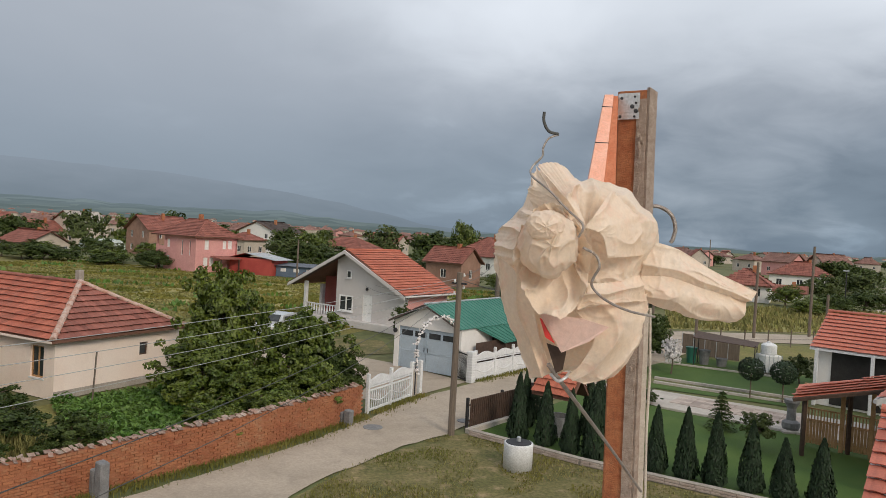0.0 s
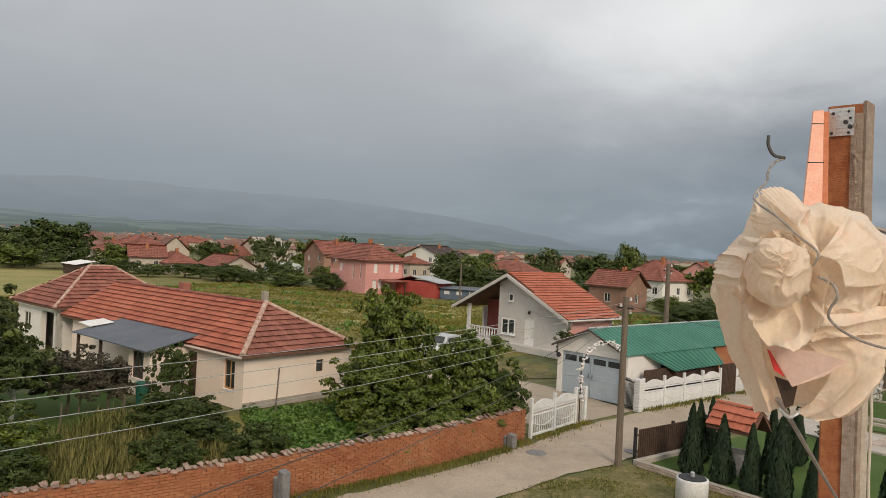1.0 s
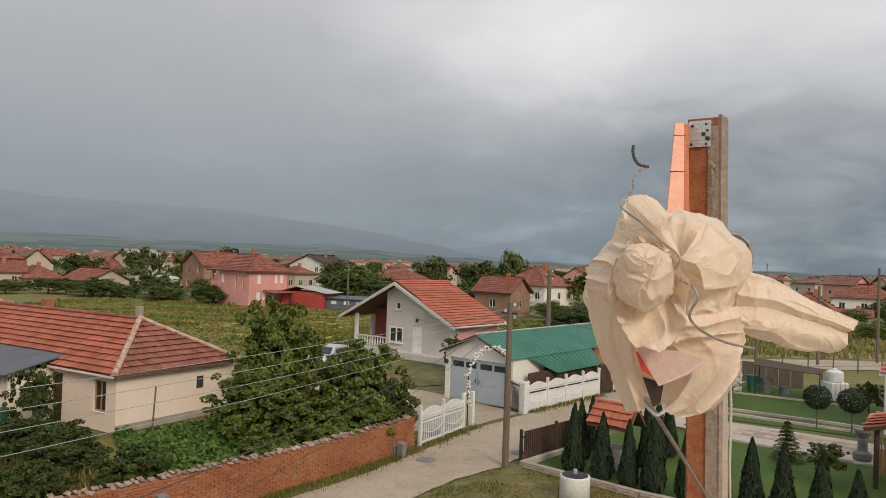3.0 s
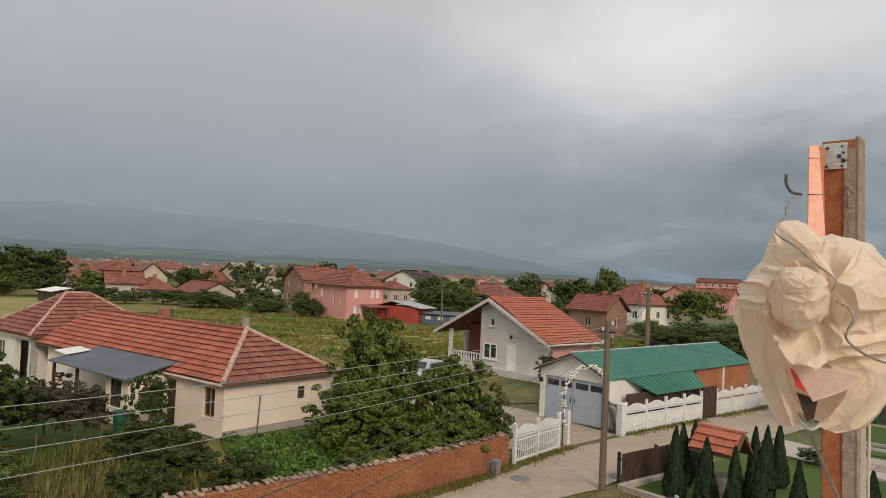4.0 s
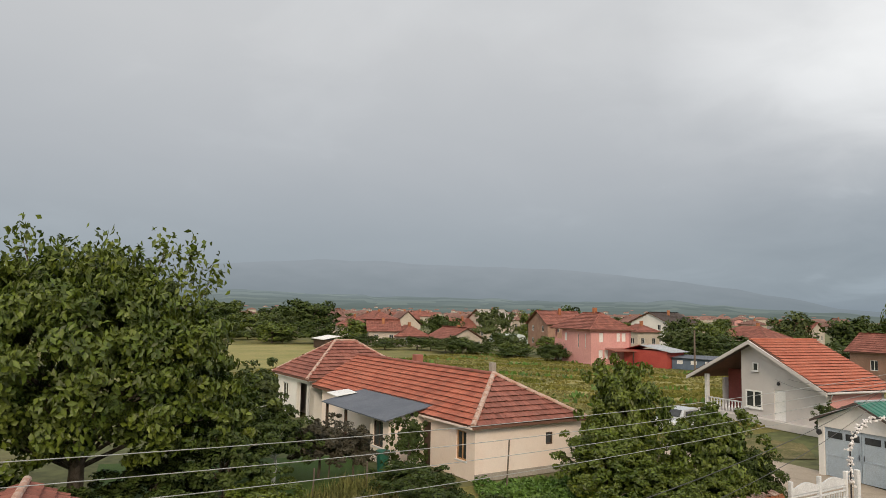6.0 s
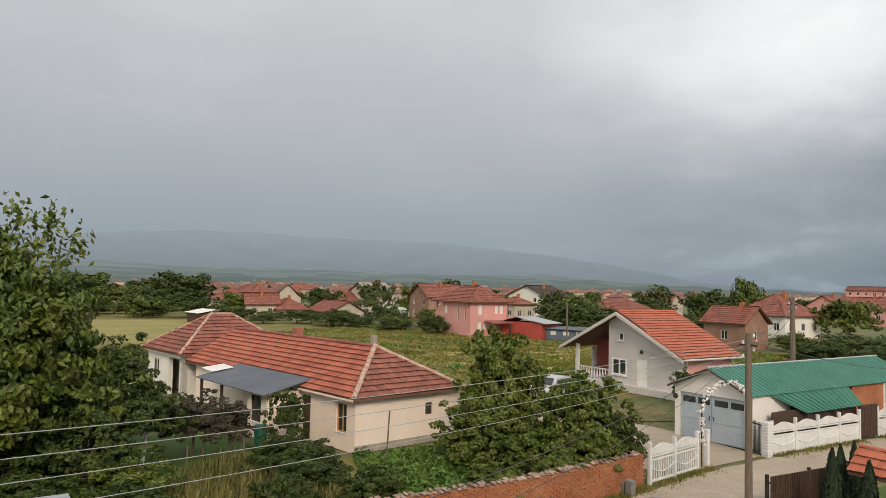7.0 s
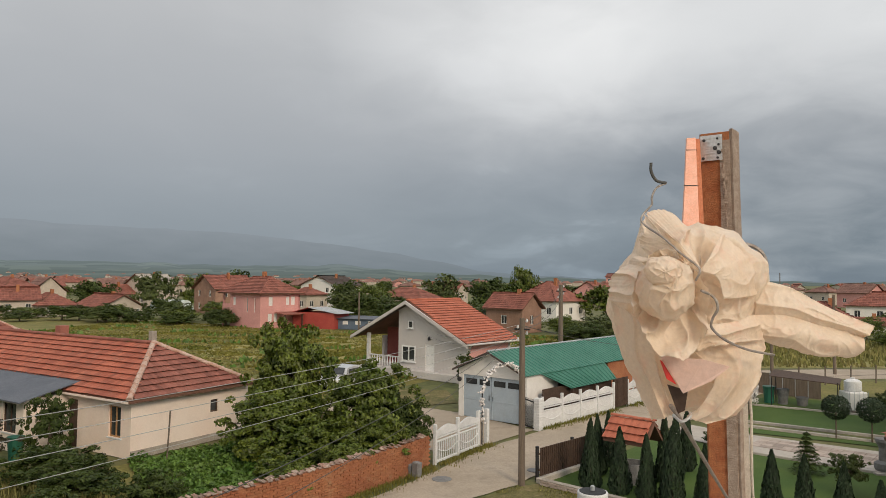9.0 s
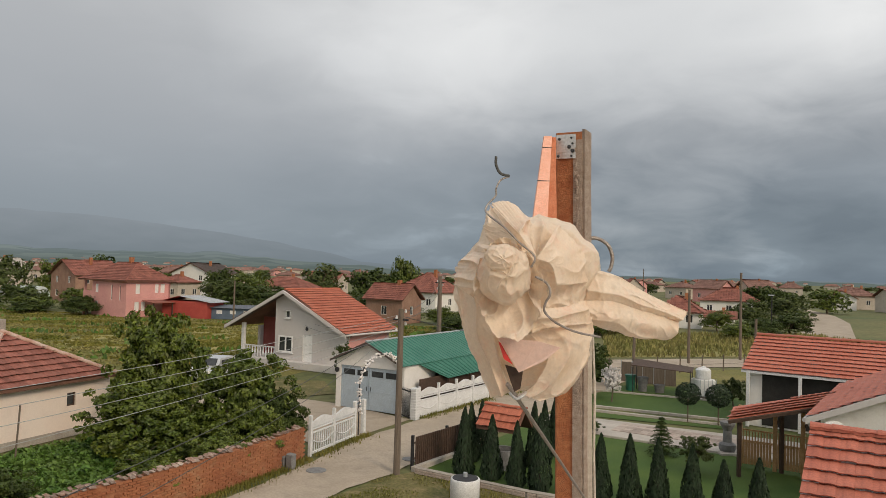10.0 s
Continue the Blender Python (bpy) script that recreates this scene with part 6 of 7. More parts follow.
for x, y in ((-1.6, -0.8), (1.8, -0.8), (1.8, 0.9), (-1.6, 0.9)):
    part("post", tube([(x, y, 0), (x, y, 1.62)], 0.03, 6), M_IRON, cp)
for k, (x, y, mt, h) in enumerate(((16.0, 44.2, M_GREENPL, 1.0), (16.7, 43.9, M_STONEG, 0.9), (17.6, 43.4, M_STONEG, 0.5))):
    b = thing("yard_bin", pose(x, y, 0, 0, 0, 20 * k), ["green plastic wheeled bin", "dark grey bin", "low dark crate"][k] + " on the yard edge", "bin")
    part("body", lathe([(0.26, 0), (0.33, h * 0.9), (0.36, h * 0.9), (0.36, h)], 12), mt, b)
gh2 = thing("grey_fence", pose(18.3, 47.0, 0, 0, 0, -36), "run of grey weathered fence panels on metal posts", "fence")
for k in range(5):
    part("panel", box(-1.9 + k * 0.75, -1.2 + k * 0.75, -0.02, 0.0, 0, 1.35), M_GREYWOOD, gh2)
    part("fence_post", tube([(-1.92 + k * 0.75, 0, 0), (-1.92 + k * 0.75, 0, 1.45)], 0.03, 6), M_ZINC, gh2)
for k in range(9):
    x, y = 14.5 + k * 2.1, 49.6 + k * 0.75
    fp = thing("fence_stake", pose(x, y, 0), "grey timber stake of the wire fence", "post", "wire fence stakes")
    part("stake", tube([(0, 0, -0.05), (0.02, 0, 1.3)], 0.05, 6), M_GREYWOOD, fp)
wire((14.5, 49.6, 1.15), (31.3, 55.6, 1.15), 0.02, 0.01, M_CABLE, "fence_wire", "plain fence wire along the stakes")
wire((14.5, 49.6, 0.6), (31.3, 55.6, 0.6), 0.02, 0.01, M_CABLE, "fence_wire", "plain fence wire along the stakes")

# bin and stakes by the old house
b = thing("dust_bin", pose(-18.9, 26.4, 0), "dark green plastic bin by the annex", "bin")
part("body", lathe([(0.24, 0), (0.30, 0.8), (0.33, 0.8), (0.33, 0.9), (0.1, 0.95)], 14), M_GREENPL, b)
for x, y, h, ln in ((-12.9, 26.7, 2.0, 2), (-10.4, 29.0, 2.1, -3), (-18.4, 21.2, 1.1, 0), (-20.0, 24.0, 1.0, 3), (-17.5, 23.4, 1.1, -2), (-16.2, 24.0, 1.2, 2)):
    sk = thing("garden_stake", pose(x, y, 0, 0, ln, 0), "thin weathered garden stake", "post", "garden stakes")
    part("stake", tube([(0, 0, -0.05), (0.03, 0, h)], 0.035, 6), M_GREYWOOD, sk)
bs = thing("tile_shed", pose(-17.4, 8.0, 0, 0, 0, -35), "small shed with old terracotta roof", "shed")
part("wall", box(-2.2, 2.2, 0, 2.6, 0, 1.9), M_PINKWALL, bs)
roof_face(bs, [(-2.5, -0.3, 1.85), (2.5, -0.3, 1.85), (2.5, 1.3, 2.62), (-2.5, 1.3, 2.62)], M_TILEO, 0.25, 0.34)
roof_face(bs, [(2.5, 2.9, 1.85), (-2.5, 2.9, 1.85), (-2.5, 1.3, 2.62), (2.5, 1.3, 2.62)], M_TILEO, 0.25, 0.34)
ridge_cap(bs, (-2.5, 1.3, 2.66), (2.5, 1.3, 2.66), M_MORTARCAP, 0.11)
fs = thing("flat_shed", pose(-14.6, 9.6, 0, 0, 0, -35), "low shed with flat grey sheet roof", "shed")
part("wall", box(-1.4, 1.4, 0, 2.4, 0, 2.0), M_GREYWALL, fs)
part("roof", box(-1.6, 1.6, -0.2, 2.6, 2.02, 2.1), M_ZINC, fs)

# parked car in the yard
def car(m, label):
    c = thing("car", m, label, "car")
    prof = [(-2.0, 0.35), (-2.02, 0.75), (-1.75, 0.92), (-1.2, 0.98), (-0.75, 1.42), (0.75, 1.45), (1.45, 1.05), (1.95, 0.98), (2.05, 0.6), (2.0, 0.35)]
    bm = bmesh.new()
    rows = []
    for y, s in ((-0.82, 0.0), (-0.78, 1.0), (-0.62, 1.06), (0.62, 1.06), (0.78, 1.0), (0.82, 0.0)):
        rows.append([bm.verts.new((x, y * (1 - 0.18 * max(0, z - 0.95) / 0.5), z if s else min(z, 0.85))) for x, z in prof])
    for a, b in zip(rows, rows[1:]):
        for k in range(len(prof) - 1):
            bm.faces.new((a[k], a[k + 1], b[k + 1], b[k]))
    bm.faces.new(rows[0][::-1]); bm.faces.new(rows[-1])
    body = part("body", bm, M_CAR, c, smooth=False)
    part("windscreen", poly_slab([(-1.16, -0.58, 1.03), (-1.16, 0.58, 1.03), (-0.80, 0.52, 1.40), (-0.80, -0.52, 1.40)], 0.02), M_GLASSD, body).location = (-0.03, 0, 0.03)
    for s in (-1, 1):
        part("side_window", box(-0.7, 0.75, s * 0.745 - 0.012, s * 0.745 + 0.012, 1.0, 1.34), M_GLASSD, body)
        for x in (-1.3, 1.3):
            w = part("wheel", lathe([(0.1, -0.1), (0.3, -0.1), (0.31, 0), (0.3, 0.1), (0.1, 0.1)], 18), M_RUBBER, c)
            w.matrix_basis = pose(x, s * 0.74, 0.31, 90)
            part("rim", lathe([(0.19, -0.105), (0.19, 0.105)], 14), M_ZINC, w)
        part("headlight", lathe([(0.1, 0), (0.12, 0.04), (0.05, 0.07)], 12), M_WHITE, body).matrix_basis = pose(-1.99, s * 0.6, 0.72, 0, -90)
    return c


car(pose(-10.3, 46.2, 0, 0, 0, 72), "small silver hatchback parked in the yard")

# ---- trees and plants ----
def leafy(x, y, h, rx, rz, mat, seed, kind="mid", label="leafy green garden tree in full leaf", **kw):
    return tree(x, y, h, rx, rz, label, mat, kind, seed, turn=seed * 47.0, **kw)


# walnut tree: the largest crown, built at full leaf
wn = thing("walnut_tree", pose(-23.2, 14.6, 0), "large walnut tree with broad leaves and dark lower boughs", "tree")
rg = np.random.RandomState(77)
pts, nr, cc = [], [], []
for cx, cy, cz, sx, sz, nc in ((0, 0, 5.0, 4.2, 3.85, 330), (1.1, 1.7, 4.3, 3.3, 3.0, 170), (-2.4, -3.4, 5.0, 3.6, 3.7, 170), (2.0, 3.0, 2.9, 2.3, 1.9, 90), (-1.6, -2.4, 2.9, 3.4, 1.8, 130)):
    p, n, c = clump_points(rg, nc, 66, 0.165, 1.0, 0.62, 0.17)
    pts.append(p * (sx, sx, sz) + (cx, cy, cz)); nr.append(n); cc.append(c * (sx, sx, sz) + (cx, cy, cz))
pts, nr, cc = np.concatenate(pts), np.concatenate(nr), np.concatenate(cc)
keep = pts[:, 2] > 1.5
for tip in ((-1.0, -1.7, 9.25), (0.3, 0.5, 9.05), (1.25, 2.15, 9.15), (1.7, 2.9, 8.85), (2.1, 3.6, 8.2), (-2.4, -3.9, 9.0)):
    q = np.array(tip) + rg.normal(size=(90, 3)) * (0.30, 0.30, 0.42)
    pts = np.r_[pts, q]; nr = np.r_[nr, rg.normal(size=(90, 3)) + (0, 0, 0.8)]; keep = np.r_[keep, np.ones(90, bool)]
cr = new("crown", leaf_mesh("crown", pts[keep], nr[keep], 0.27, 0.15, rg, M_LEAF, 0.7))
cr.parent = wn
bm = bmesh.new()
tube(smooth_path([(0, 0, -0.1), (0.1, 0, 1.6), (0, 0.1, 3.2), (0.2, 0, 6.0), (0.3, 0.2, 8.6)], 5), 0.30, 10, 0.06, bm)
for k in rg.choice(len(cc), 34, replace=False):
    e = Vector(cc[k]); s = Vector((0, 0, min(max(1.6, e.z * 0.45), 6)))
    tube(smooth_path([s, (s + e) / 2 + Vector((0, 0, 0.3)), e], 4), 0.09, 6, 0.018, bm)
for tip in ((-1.0, -1.7, 9.25), (0.3, 0.5, 9.05), (1.25, 2.15, 9.15), (1.7, 2.9, 8.85), (2.1, 3.6, 8.2), (-2.4, -3.9, 9.0)):
    tube(smooth_path([(tip[0] * 0.5, tip[1] * 0.5, 7.0), (tip[0] * 0.85, tip[1] * 0.85, tip[2] - 1.0), tip], 4), 0.04, 5, 0.012, bm)
part("trunk", bm, M_BARK, wn)

# orchard and shrubs round the old house
leafy(-23.0, 20.7, 4.25, 2.3, 1.9, M_LEAF, 4, "bush", "green fruit tree with limewashed trunk", trunk_mat=M_LIME)
leafy(-25.6, 24.6, 4.3, 2.2, 2.0, M_LEAF3, 3, "bush", "green fruit tree beside the old house")
leafy(-20.9, 21.6, 3.0, 1.6, 1.3, M_LEAF2, 5, "bush", "small fruit tree with limewashed trunk", trunk_mat=M_LIME)
leafy(-20.4, 23.8, 2.45, 1.35, 1.1, M_LEAFB, 6, "bush", "bronze-leaved plum tree near the annex")
leafy(-18.9, 24.3, 2.2, 1.1, 1.0, M_LEAFB, 7, "bush", "bronze-leaved small plum tree by the annex")
leafy(-19.4, 17.6, 3.0, 1.8, 1.4, M_LEAF2, 2, "bush", "dense dark fruit tree in the orchard")
leafy(-17.3, 26.1, 2.45, 0.85, 1.15, M_LEAF2, 8, "bush", "slender climbing rose bush by the annex", category="bush", name="rose_bush")
leafy(-15.0, 22.9, 1.45, 1.5, 0.78, M_LEAF2, 9, "bush", "dark garden shrub behind the brick wall", category="bush", name="shrub")
leafy(-13.2, 21.5, 1.3, 1.3, 0.7, M_LEAF2, 10, "bush", "low dark garden shrub behind the wall", category="bush", name="shrub")
leafy(-17.2, 17.3, 1.5, 1.5, 0.8, M_LEAF, 11, "bush", "leafy shrub at the orchard edge", category="bush", name="shrub")
leafy(-15.4, 15.4, 1.4, 1.3, 0.75, M_LEAF2, 12, "bush", "leafy green shrub behind the wall", category="bush", name="shrub")
leafy(-8.9, 29.6, 4.95, 1.75, 2.35, M_LEAF, 14, "near", "tall bushy green tree beside the old house", category="tree")
leafy(-8.9, 27.4, 2.7, 1.75, 1.35, M_LEAF, 15, "near", "spreading green shrub behind the wall", category="bush", name="shrub")
leafy(-7.0, 26.6, 2.0, 1.5, 1.0, M_LEAF, 13, "near", "spreading green shrub above the wall", category="bush", name="shrub")
leafy(-5.3, 28.0, 3.6, 1.8, 1.8, M_LEAF, 16, "near", "round leafy hazel bush behind the wall", category="bush", name="hazel_bush")
leafy(-3.9, 28.1, 2.35, 1.1, 1.12, M_LEAF2, 17, "near", "dark leafy end of the bushes by the fence", category="bush", name="shrub")
# four dark shrubs added to cover pale ground where the walnut's shade lies
leafy(-20.4, 12.6, 1.7, 1.7, 0.95, M_LEAF2, 32, "bush", "dark shrub added as shade below the walnut tree", category="bush", name="shrub")
leafy(-22.8, 11.2, 2.0, 2.0, 1.1, M_LEAF2, 34, "bush", "dark shrub added as shade below the walnut tree", category="bush", name="shrub")
leafy(-18.6, 14.6, 1.5, 1.5, 0.85, M_LEAF2, 33, "bush", "dark shrub added as shade below the walnut tree", category="bush", name="shrub")
leafy(-21.8, 16.6, 1.8, 1.8, 1.0, M_LEAF2, 35, "bush", "dark shrub added as shade in the orchard", category="bush", name="shrub")
leafy(-9.9, 19.6, 1.55, 1.0, 0.7, M_LEAF2, 36, "bush", "garden weeds leaning over the wall", category="bush", name="shrub")
leafy(-7.0, 22.6, 1.45, 1.1, 0.7, M_LEAF, 37, "bush", "garden plants leaning over the wall", category="bush", name="shrub")
leafy(-5.5, 24.8, 1.6, 1.1, 0.75, M_LEAF, 38, "bush", "leafy shoots leaning over the wall", category="bush", name="shrub")
leafy(-11.6, 17.6, 1.5, 1.1, 0.75, M_LEAF2, 39, "bush", "garden weeds leaning over the wall", category="bush", name="shrub")
leafy(-4.4, 26.2, 1.95, 1.0, 0.95, M_LEAF, 40, "near", "leafy hazel shoots hanging over the wall end", category="bush", name="shrub")
leafy(-2.2, 46.4, 2.3, 0.75, 1.0, M_LEAF2, 18, "bush", "dark rounded shrub against the grey house", category="bush", name="shrub")

# trees of the village: belts across the middle distance
def belt(rows):
    for k, (x, y, h, rx) in enumerate(rows):
        leafy(x, y, h, rx, h * 0.56, (M_LEAF2, M_LEAF, M_LEAF3, M_LEAF2)[k % 4], 20 + k % 6, "far" if math.hypot(x, y) > 110 else "mid", "leafy green tree among the village houses", group="village trees")


belt([(-33, 150, 6.6, 4), (-26, 140, 6, 4), (-14, 160, 8, 5.5), (-22, 118, 4.6, 4.5), (-16, 112, 4.2, 4.6), (-10, 108, 3.8, 4.5), (-27, 124, 5, 4.5), (-5, 106, 3.5, 4)])
belt([(-2, 152, 7.5, 6), (4.5, 158, 10.2, 3.2), (12, 85, 3.0, 3.6), (17, 84, 3.3, 4.0), (22, 86, 3.6, 4.2), (27, 86, 3.4, 4.0), (15, 78, 2.6, 3.2), (9, 80, 2.4, 3.0), (32, 92, 3.8, 4.2), (19, 130, 6.5, 5)])
belt([(-38, 118, 3.2, 3), (-46, 112, 3.2, 3.2), (-51, 108, 3.0, 3), (-57, 116, 3.6, 3.4), (-63, 108, 2.8, 3), (-66, 150, 7.5, 4), (-76, 150, 8, 5), (-83, 138, 6.2, 4.4), (-64, 165, 8.6, 5), (-92, 120, 5.2, 5)])
belt([(-98, 112, 4.6, 4.5), (-104, 106, 4.4, 4.6), (-112, 116, 6, 5), (-122, 138, 9.5, 8), (-134, 142, 9, 8), (-128, 124, 5.5, 6), (-118, 104, 4.4, 5), (-136, 118, 5.2, 6), (-150, 130, 8, 8), (-160, 142, 9.5, 9)])
belt([(-165, 120, 9, 9), (-150, 100, 5, 6), (-170, 104, 8, 8), (-130, 96, 4.4, 5.5), (-112, 82, 3.6, 4), (-120, 74, 4.2, 4.5), (-104, 68, 4, 4), (-135, 60, 7, 7), (-150, 76, 7, 7), (-90, 54, 4, 4)])
belt([(38, 118, 4.0, 4), (47, 96, 2.8, 2.2), (60, 112, 4, 3.6), (76, 138, 6.2, 5), (84, 146, 6.0, 5), (104, 158, 5.5, 5), (74, 124, 4.6, 4), (56, 93, 2.8, 3.2), (50, 90, 2.2, 2.6), (110, 128, 5.5, 5)])
belt([(118, 134, 6.4, 5), (126, 156, 6.5, 5), (104, 104, 5.0, 4.5), (96, 97, 4.5, 4), (120, 112, 6.2, 5), (132, 128, 7, 6), (84, 94, 3.4, 3.4), (72, 84, 2.5, 3), (90, 82, 3.4, 3.5), (44, 84, 2.0, 2.4)])
rngb = np.random.RandomState(21)
rows_b = []
for (xa, ya), (xb, yb), n in (((-128, 116), (-62, 106), 16), ((-62, 106), (-37, 103), 9), ((-25, 113), (9, 101), 11)):
    for q in np.linspace(0, 1, n):
        rows_b.append((xa + (xb - xa) * q + rngb.normal(0, 1.2), ya + (yb - ya) * q + rngb.normal(0, 2.5), rngb.uniform(1.4, 2.7), rngb.uniform(1.8, 3.2)))
for i in range(0, len(rows_b), 10):
    belt(rows_b[i:i + 10])
rngt = np.random.RandomState(12)
rows_t = []
for k in range(240):
    a, r = rngt.uniform(-45, 62), rngt.uniform(190, 1000)
    rows_t.append((-math.sin(radians(a)) * r, math.cos(radians(a)) * r, rngt.uniform(2.6, 5.6), rngt.uniform(3.0, 6.5)))
for i in range(0, 240, 10):
    belt(rows_t[i:i + 10])

# thujas along the low wall and round the well house
def cone_mesh(seed):
    rg = np.random.RandomState(seed)
    n = 2600
    z = rg.uniform(0, 1, n) ** 1.25
    r = 0.30 * (1 - z) ** 0.75 * (0.75 + 0.35 * rg.uniform(0, 1, n)) * np.minimum(1, 0.55 + z * 5) + 0.012
    a = rg.uniform(0, 2 * math.pi, n)
    r *= 1 + 0.10 * np.sin(a * 3 + z * 9 + seed)
    p = np.c_[r * np.cos(a), r * np.sin(a), z]
    return leaf_mesh("foliage", p, np.c_[np.cos(a), np.sin(a), 0.35 + 0 * a] + rg.normal(size=(n, 3)) * 0.3, 0.075, 0.04, rg, M_THUJA, -1.5)


CONES = [cone_mesh(s) for s in (3, 4, 5)]


def thuja(x, y, h, k, wide=1.0):
    t = thing("thuja", pose(x, y, 0, 0, 0, k * 67), "narrow dark green clipped thuja", "conifer", "thujas along the lawn")
    part("stem", tube([(0, 0, -0.05), (0, 0, h * 0.8)], 0.035, 6, 0.01), M_BARK, t)
    f = new("foliage", CONES[k % 3])
    f.parent = t
    f.matrix_basis = Matrix.LocRotScale((0, 0, 0), None, (h * wide * 0.56, h * wide * 0.56, h))


for k, (x, y, h, w) in enumerate(((3.15, 25.35, 2.35, 1.0), (4.05, 24.75, 2.2, 1.1), (4.8, 24.0, 2.15, 1.0), (5.5, 23.5, 2.5, 1.0), (6.4, 23.0, 2.1, 1.0), (7.25, 22.45, 2.1, 1.05), (8.05, 22.0, 2.2, 1.05), (8.8, 21.55, 2.2, 1.05), (9.7, 21.1, 2.1, 1.1), (10.5, 20.7, 1.75, 1.3), (11.4, 20.3, 1.9, 1.25), (4.2, 28.3, 2.1, 0.95), (5.9, 26.3, 2.4, 0.9), (6.5, 27.2, 2.3, 0.9), (7.1, 28.0, 2.3, 0.9), (3.6, 27.0, 2.2, 0.95))):
    thuja(x, y, h, k, w)
for k, (x, y) in enumerate(((15.5, 34.5), (16.8, 33.9))):
    t = thing("ball_tree", pose(x, y, 0, 0, 0, 50 * k), "clipped ball-shaped tree on a thin stem", "tree", "ball trees by the drive")
    part("stem", tube([(0, 0, -0.05), (0, 0, 1.2)], 0.035, 6), M_BARK, t)
    rg = np.random.RandomState(60 + k)
    d = rg.normal(size=(1500, 3)); d /= np.linalg.norm(d, axis=1, keepdims=True)
    f = new("foliage", leaf_mesh("foliage", d * (0.62, 0.62, 0.56) * rg.uniform(0.86, 1.03, (1500, 1)) + (0, 0, 1.45), d + rg.normal(size=d.shape) * 0.3, 0.12, 0.06, rg, M_THUJA))
    f.parent = t
sp = thing("small_spruce", pose(11.6, 28.2, 0), "small blue-green spruce on the lawn", "conifer")
part("stem", tube([(0, 0, -0.05), (0, 0, 1.6)], 0.04, 6, 0.01), M_BARK, sp)
rg = np.random.RandomState(8)
lay = rg.randint(0, 9, 1600)
zz = 0.15 + lay / 9 * 1.45 + rg.uniform(0, 0.08, 1600)
rr = 0.75 * (1 - zz / 1.75) * rg.uniform(0.1, 1.0, 1600)
aa = rg.uniform(0, 2 * math.pi, 1600)
f = new("foliage", leaf_mesh("foliage", np.c_[rr * np.cos(aa), rr * np.sin(aa), zz - rr * 0.2], np.c_[np.cos(aa) * 0.3, np.sin(aa) * 0.3, 1 + 0 * aa], 0.16, 0.05, rg, M_LEAF2))
f.parent = sp
leafy(11.9, 25.6, 1.35, 0.6, 0.6, M_LEAF3, 19, "bush", "loose flowering shrub on the lawn", category="bush", name="shrub")
leafy(9.6, 32.3, 0.6, 0.75, 0.32, M_LEAF2, 27, "bush", "low mixed flower bed beside the drive", category="flower bed", name="flower_bed")
leafy(12.6, 42.4, 2.6, 1.5, 1.3, M_LEAF2, 28, "bush", "dark green shrub at the back of the lawn", category="bush", name="shrub")
leafy(20.2, 39.0, 1.5, 0.7, 0.75, M_LEAF3, 29, "bush", "small shrub beside the porch house", category="bush", name="shrub")
leafy(13.4, 40.0, 1.9, 0.55, 0.8, M_FLOWER, 30, "bush", "small tree in white blossom on the back lawn", category="tree", name="blossom_tree")
leafy(14.0, 46.5, 2.4, 1.3, 1.2, M_LEAF2, 31, "bush", "shrub by the grey fence", category="bush", name="shrub")

# grasses and crops
MEADOW = [(-60, 44), (-26, 43), (-12, 38), (-4, 55), (4, 75), (10, 92), (-20, 96), (-60, 110)]
spots = [q for q in scatter(MEADOW, 60000) if noise.noise((q[0] * 0.11, q[1] * 0.22, 3.0)) + 0.5 * noise.noise((q[0] * 0.5, q[1] * 0.6, 8.0)) > 0.02]
tufts("tall_grass", spots, 0.17, 0.30, M_BLADE, "tall uneven patches of meadow grass", lean=0.8)
spots = [q for q in scatter(MEADOW, 40000) if noise.noise((q[0] * 0.11, q[1] * 0.22, 3.0)) < -0.08]
tufts("dry_grass", spots, 0.13, 0.28, M_BLADEY, "short dry patches of meadow grass", lean=0.8)
leafspots = [q for q in scatter(MEADOW, 9000) if noise.noise((q[0] * 0.16 + 9, q[1] * 0.3, 5.0)) > 0.30]
tufts("meadow_weeds", leafspots, 0.42, 0.40, M_CROP, "dark green clumps of weeds in the meadow", lean=0.7)
tufts("dry_grass", scatter([(20, 62), (60, 68), (58, 92), (28, 88)], 6000), 0.45, 0.2, M_BLADEY, "tall dry grass across the street")
CROP = [(-14.2, 26.2), (-11.0, 30.6), (-9.0, 30.2), (-6.4, 27.0), (-5.4, 24.6), (-8.0, 21.0), (-11.0, 22.0)]
cs = np.array(scatter(CROP, 15000))
rg = np.random.RandomState(91)
cz_ = np.array([0.06 + 0.42 * max(0.0, 0.45 + noise.noise((x * 1.3, y * 1.3, 2.0)) * 0.9) for x, y in cs]) * rg.uniform(0.25, 1.0, len(cs))
crop = new("garden_crop", leaf_mesh("garden_crop", np.c_[cs, cz_], rg.normal(size=(len(cs), 3)) * 0.55 + (0, 0, 1), 0.19, 0.12, rg, M_CROP, 0.2))
tagged(crop, "bright green bean and potato plants in the kitchen garden", "crop", kind="stuff")
tufts("weeds", scatter([(-18.6, 23.5), (-14.6, 24.8), (-12.2, 22.0), (-9.5, 18.8), (-14.2, 14.8), (-17.5, 17.5)], 5000), 0.55, 0.045, M_BLADEY, "dry stalks and weeds behind the brick wall", lean=0.5)
vs = []
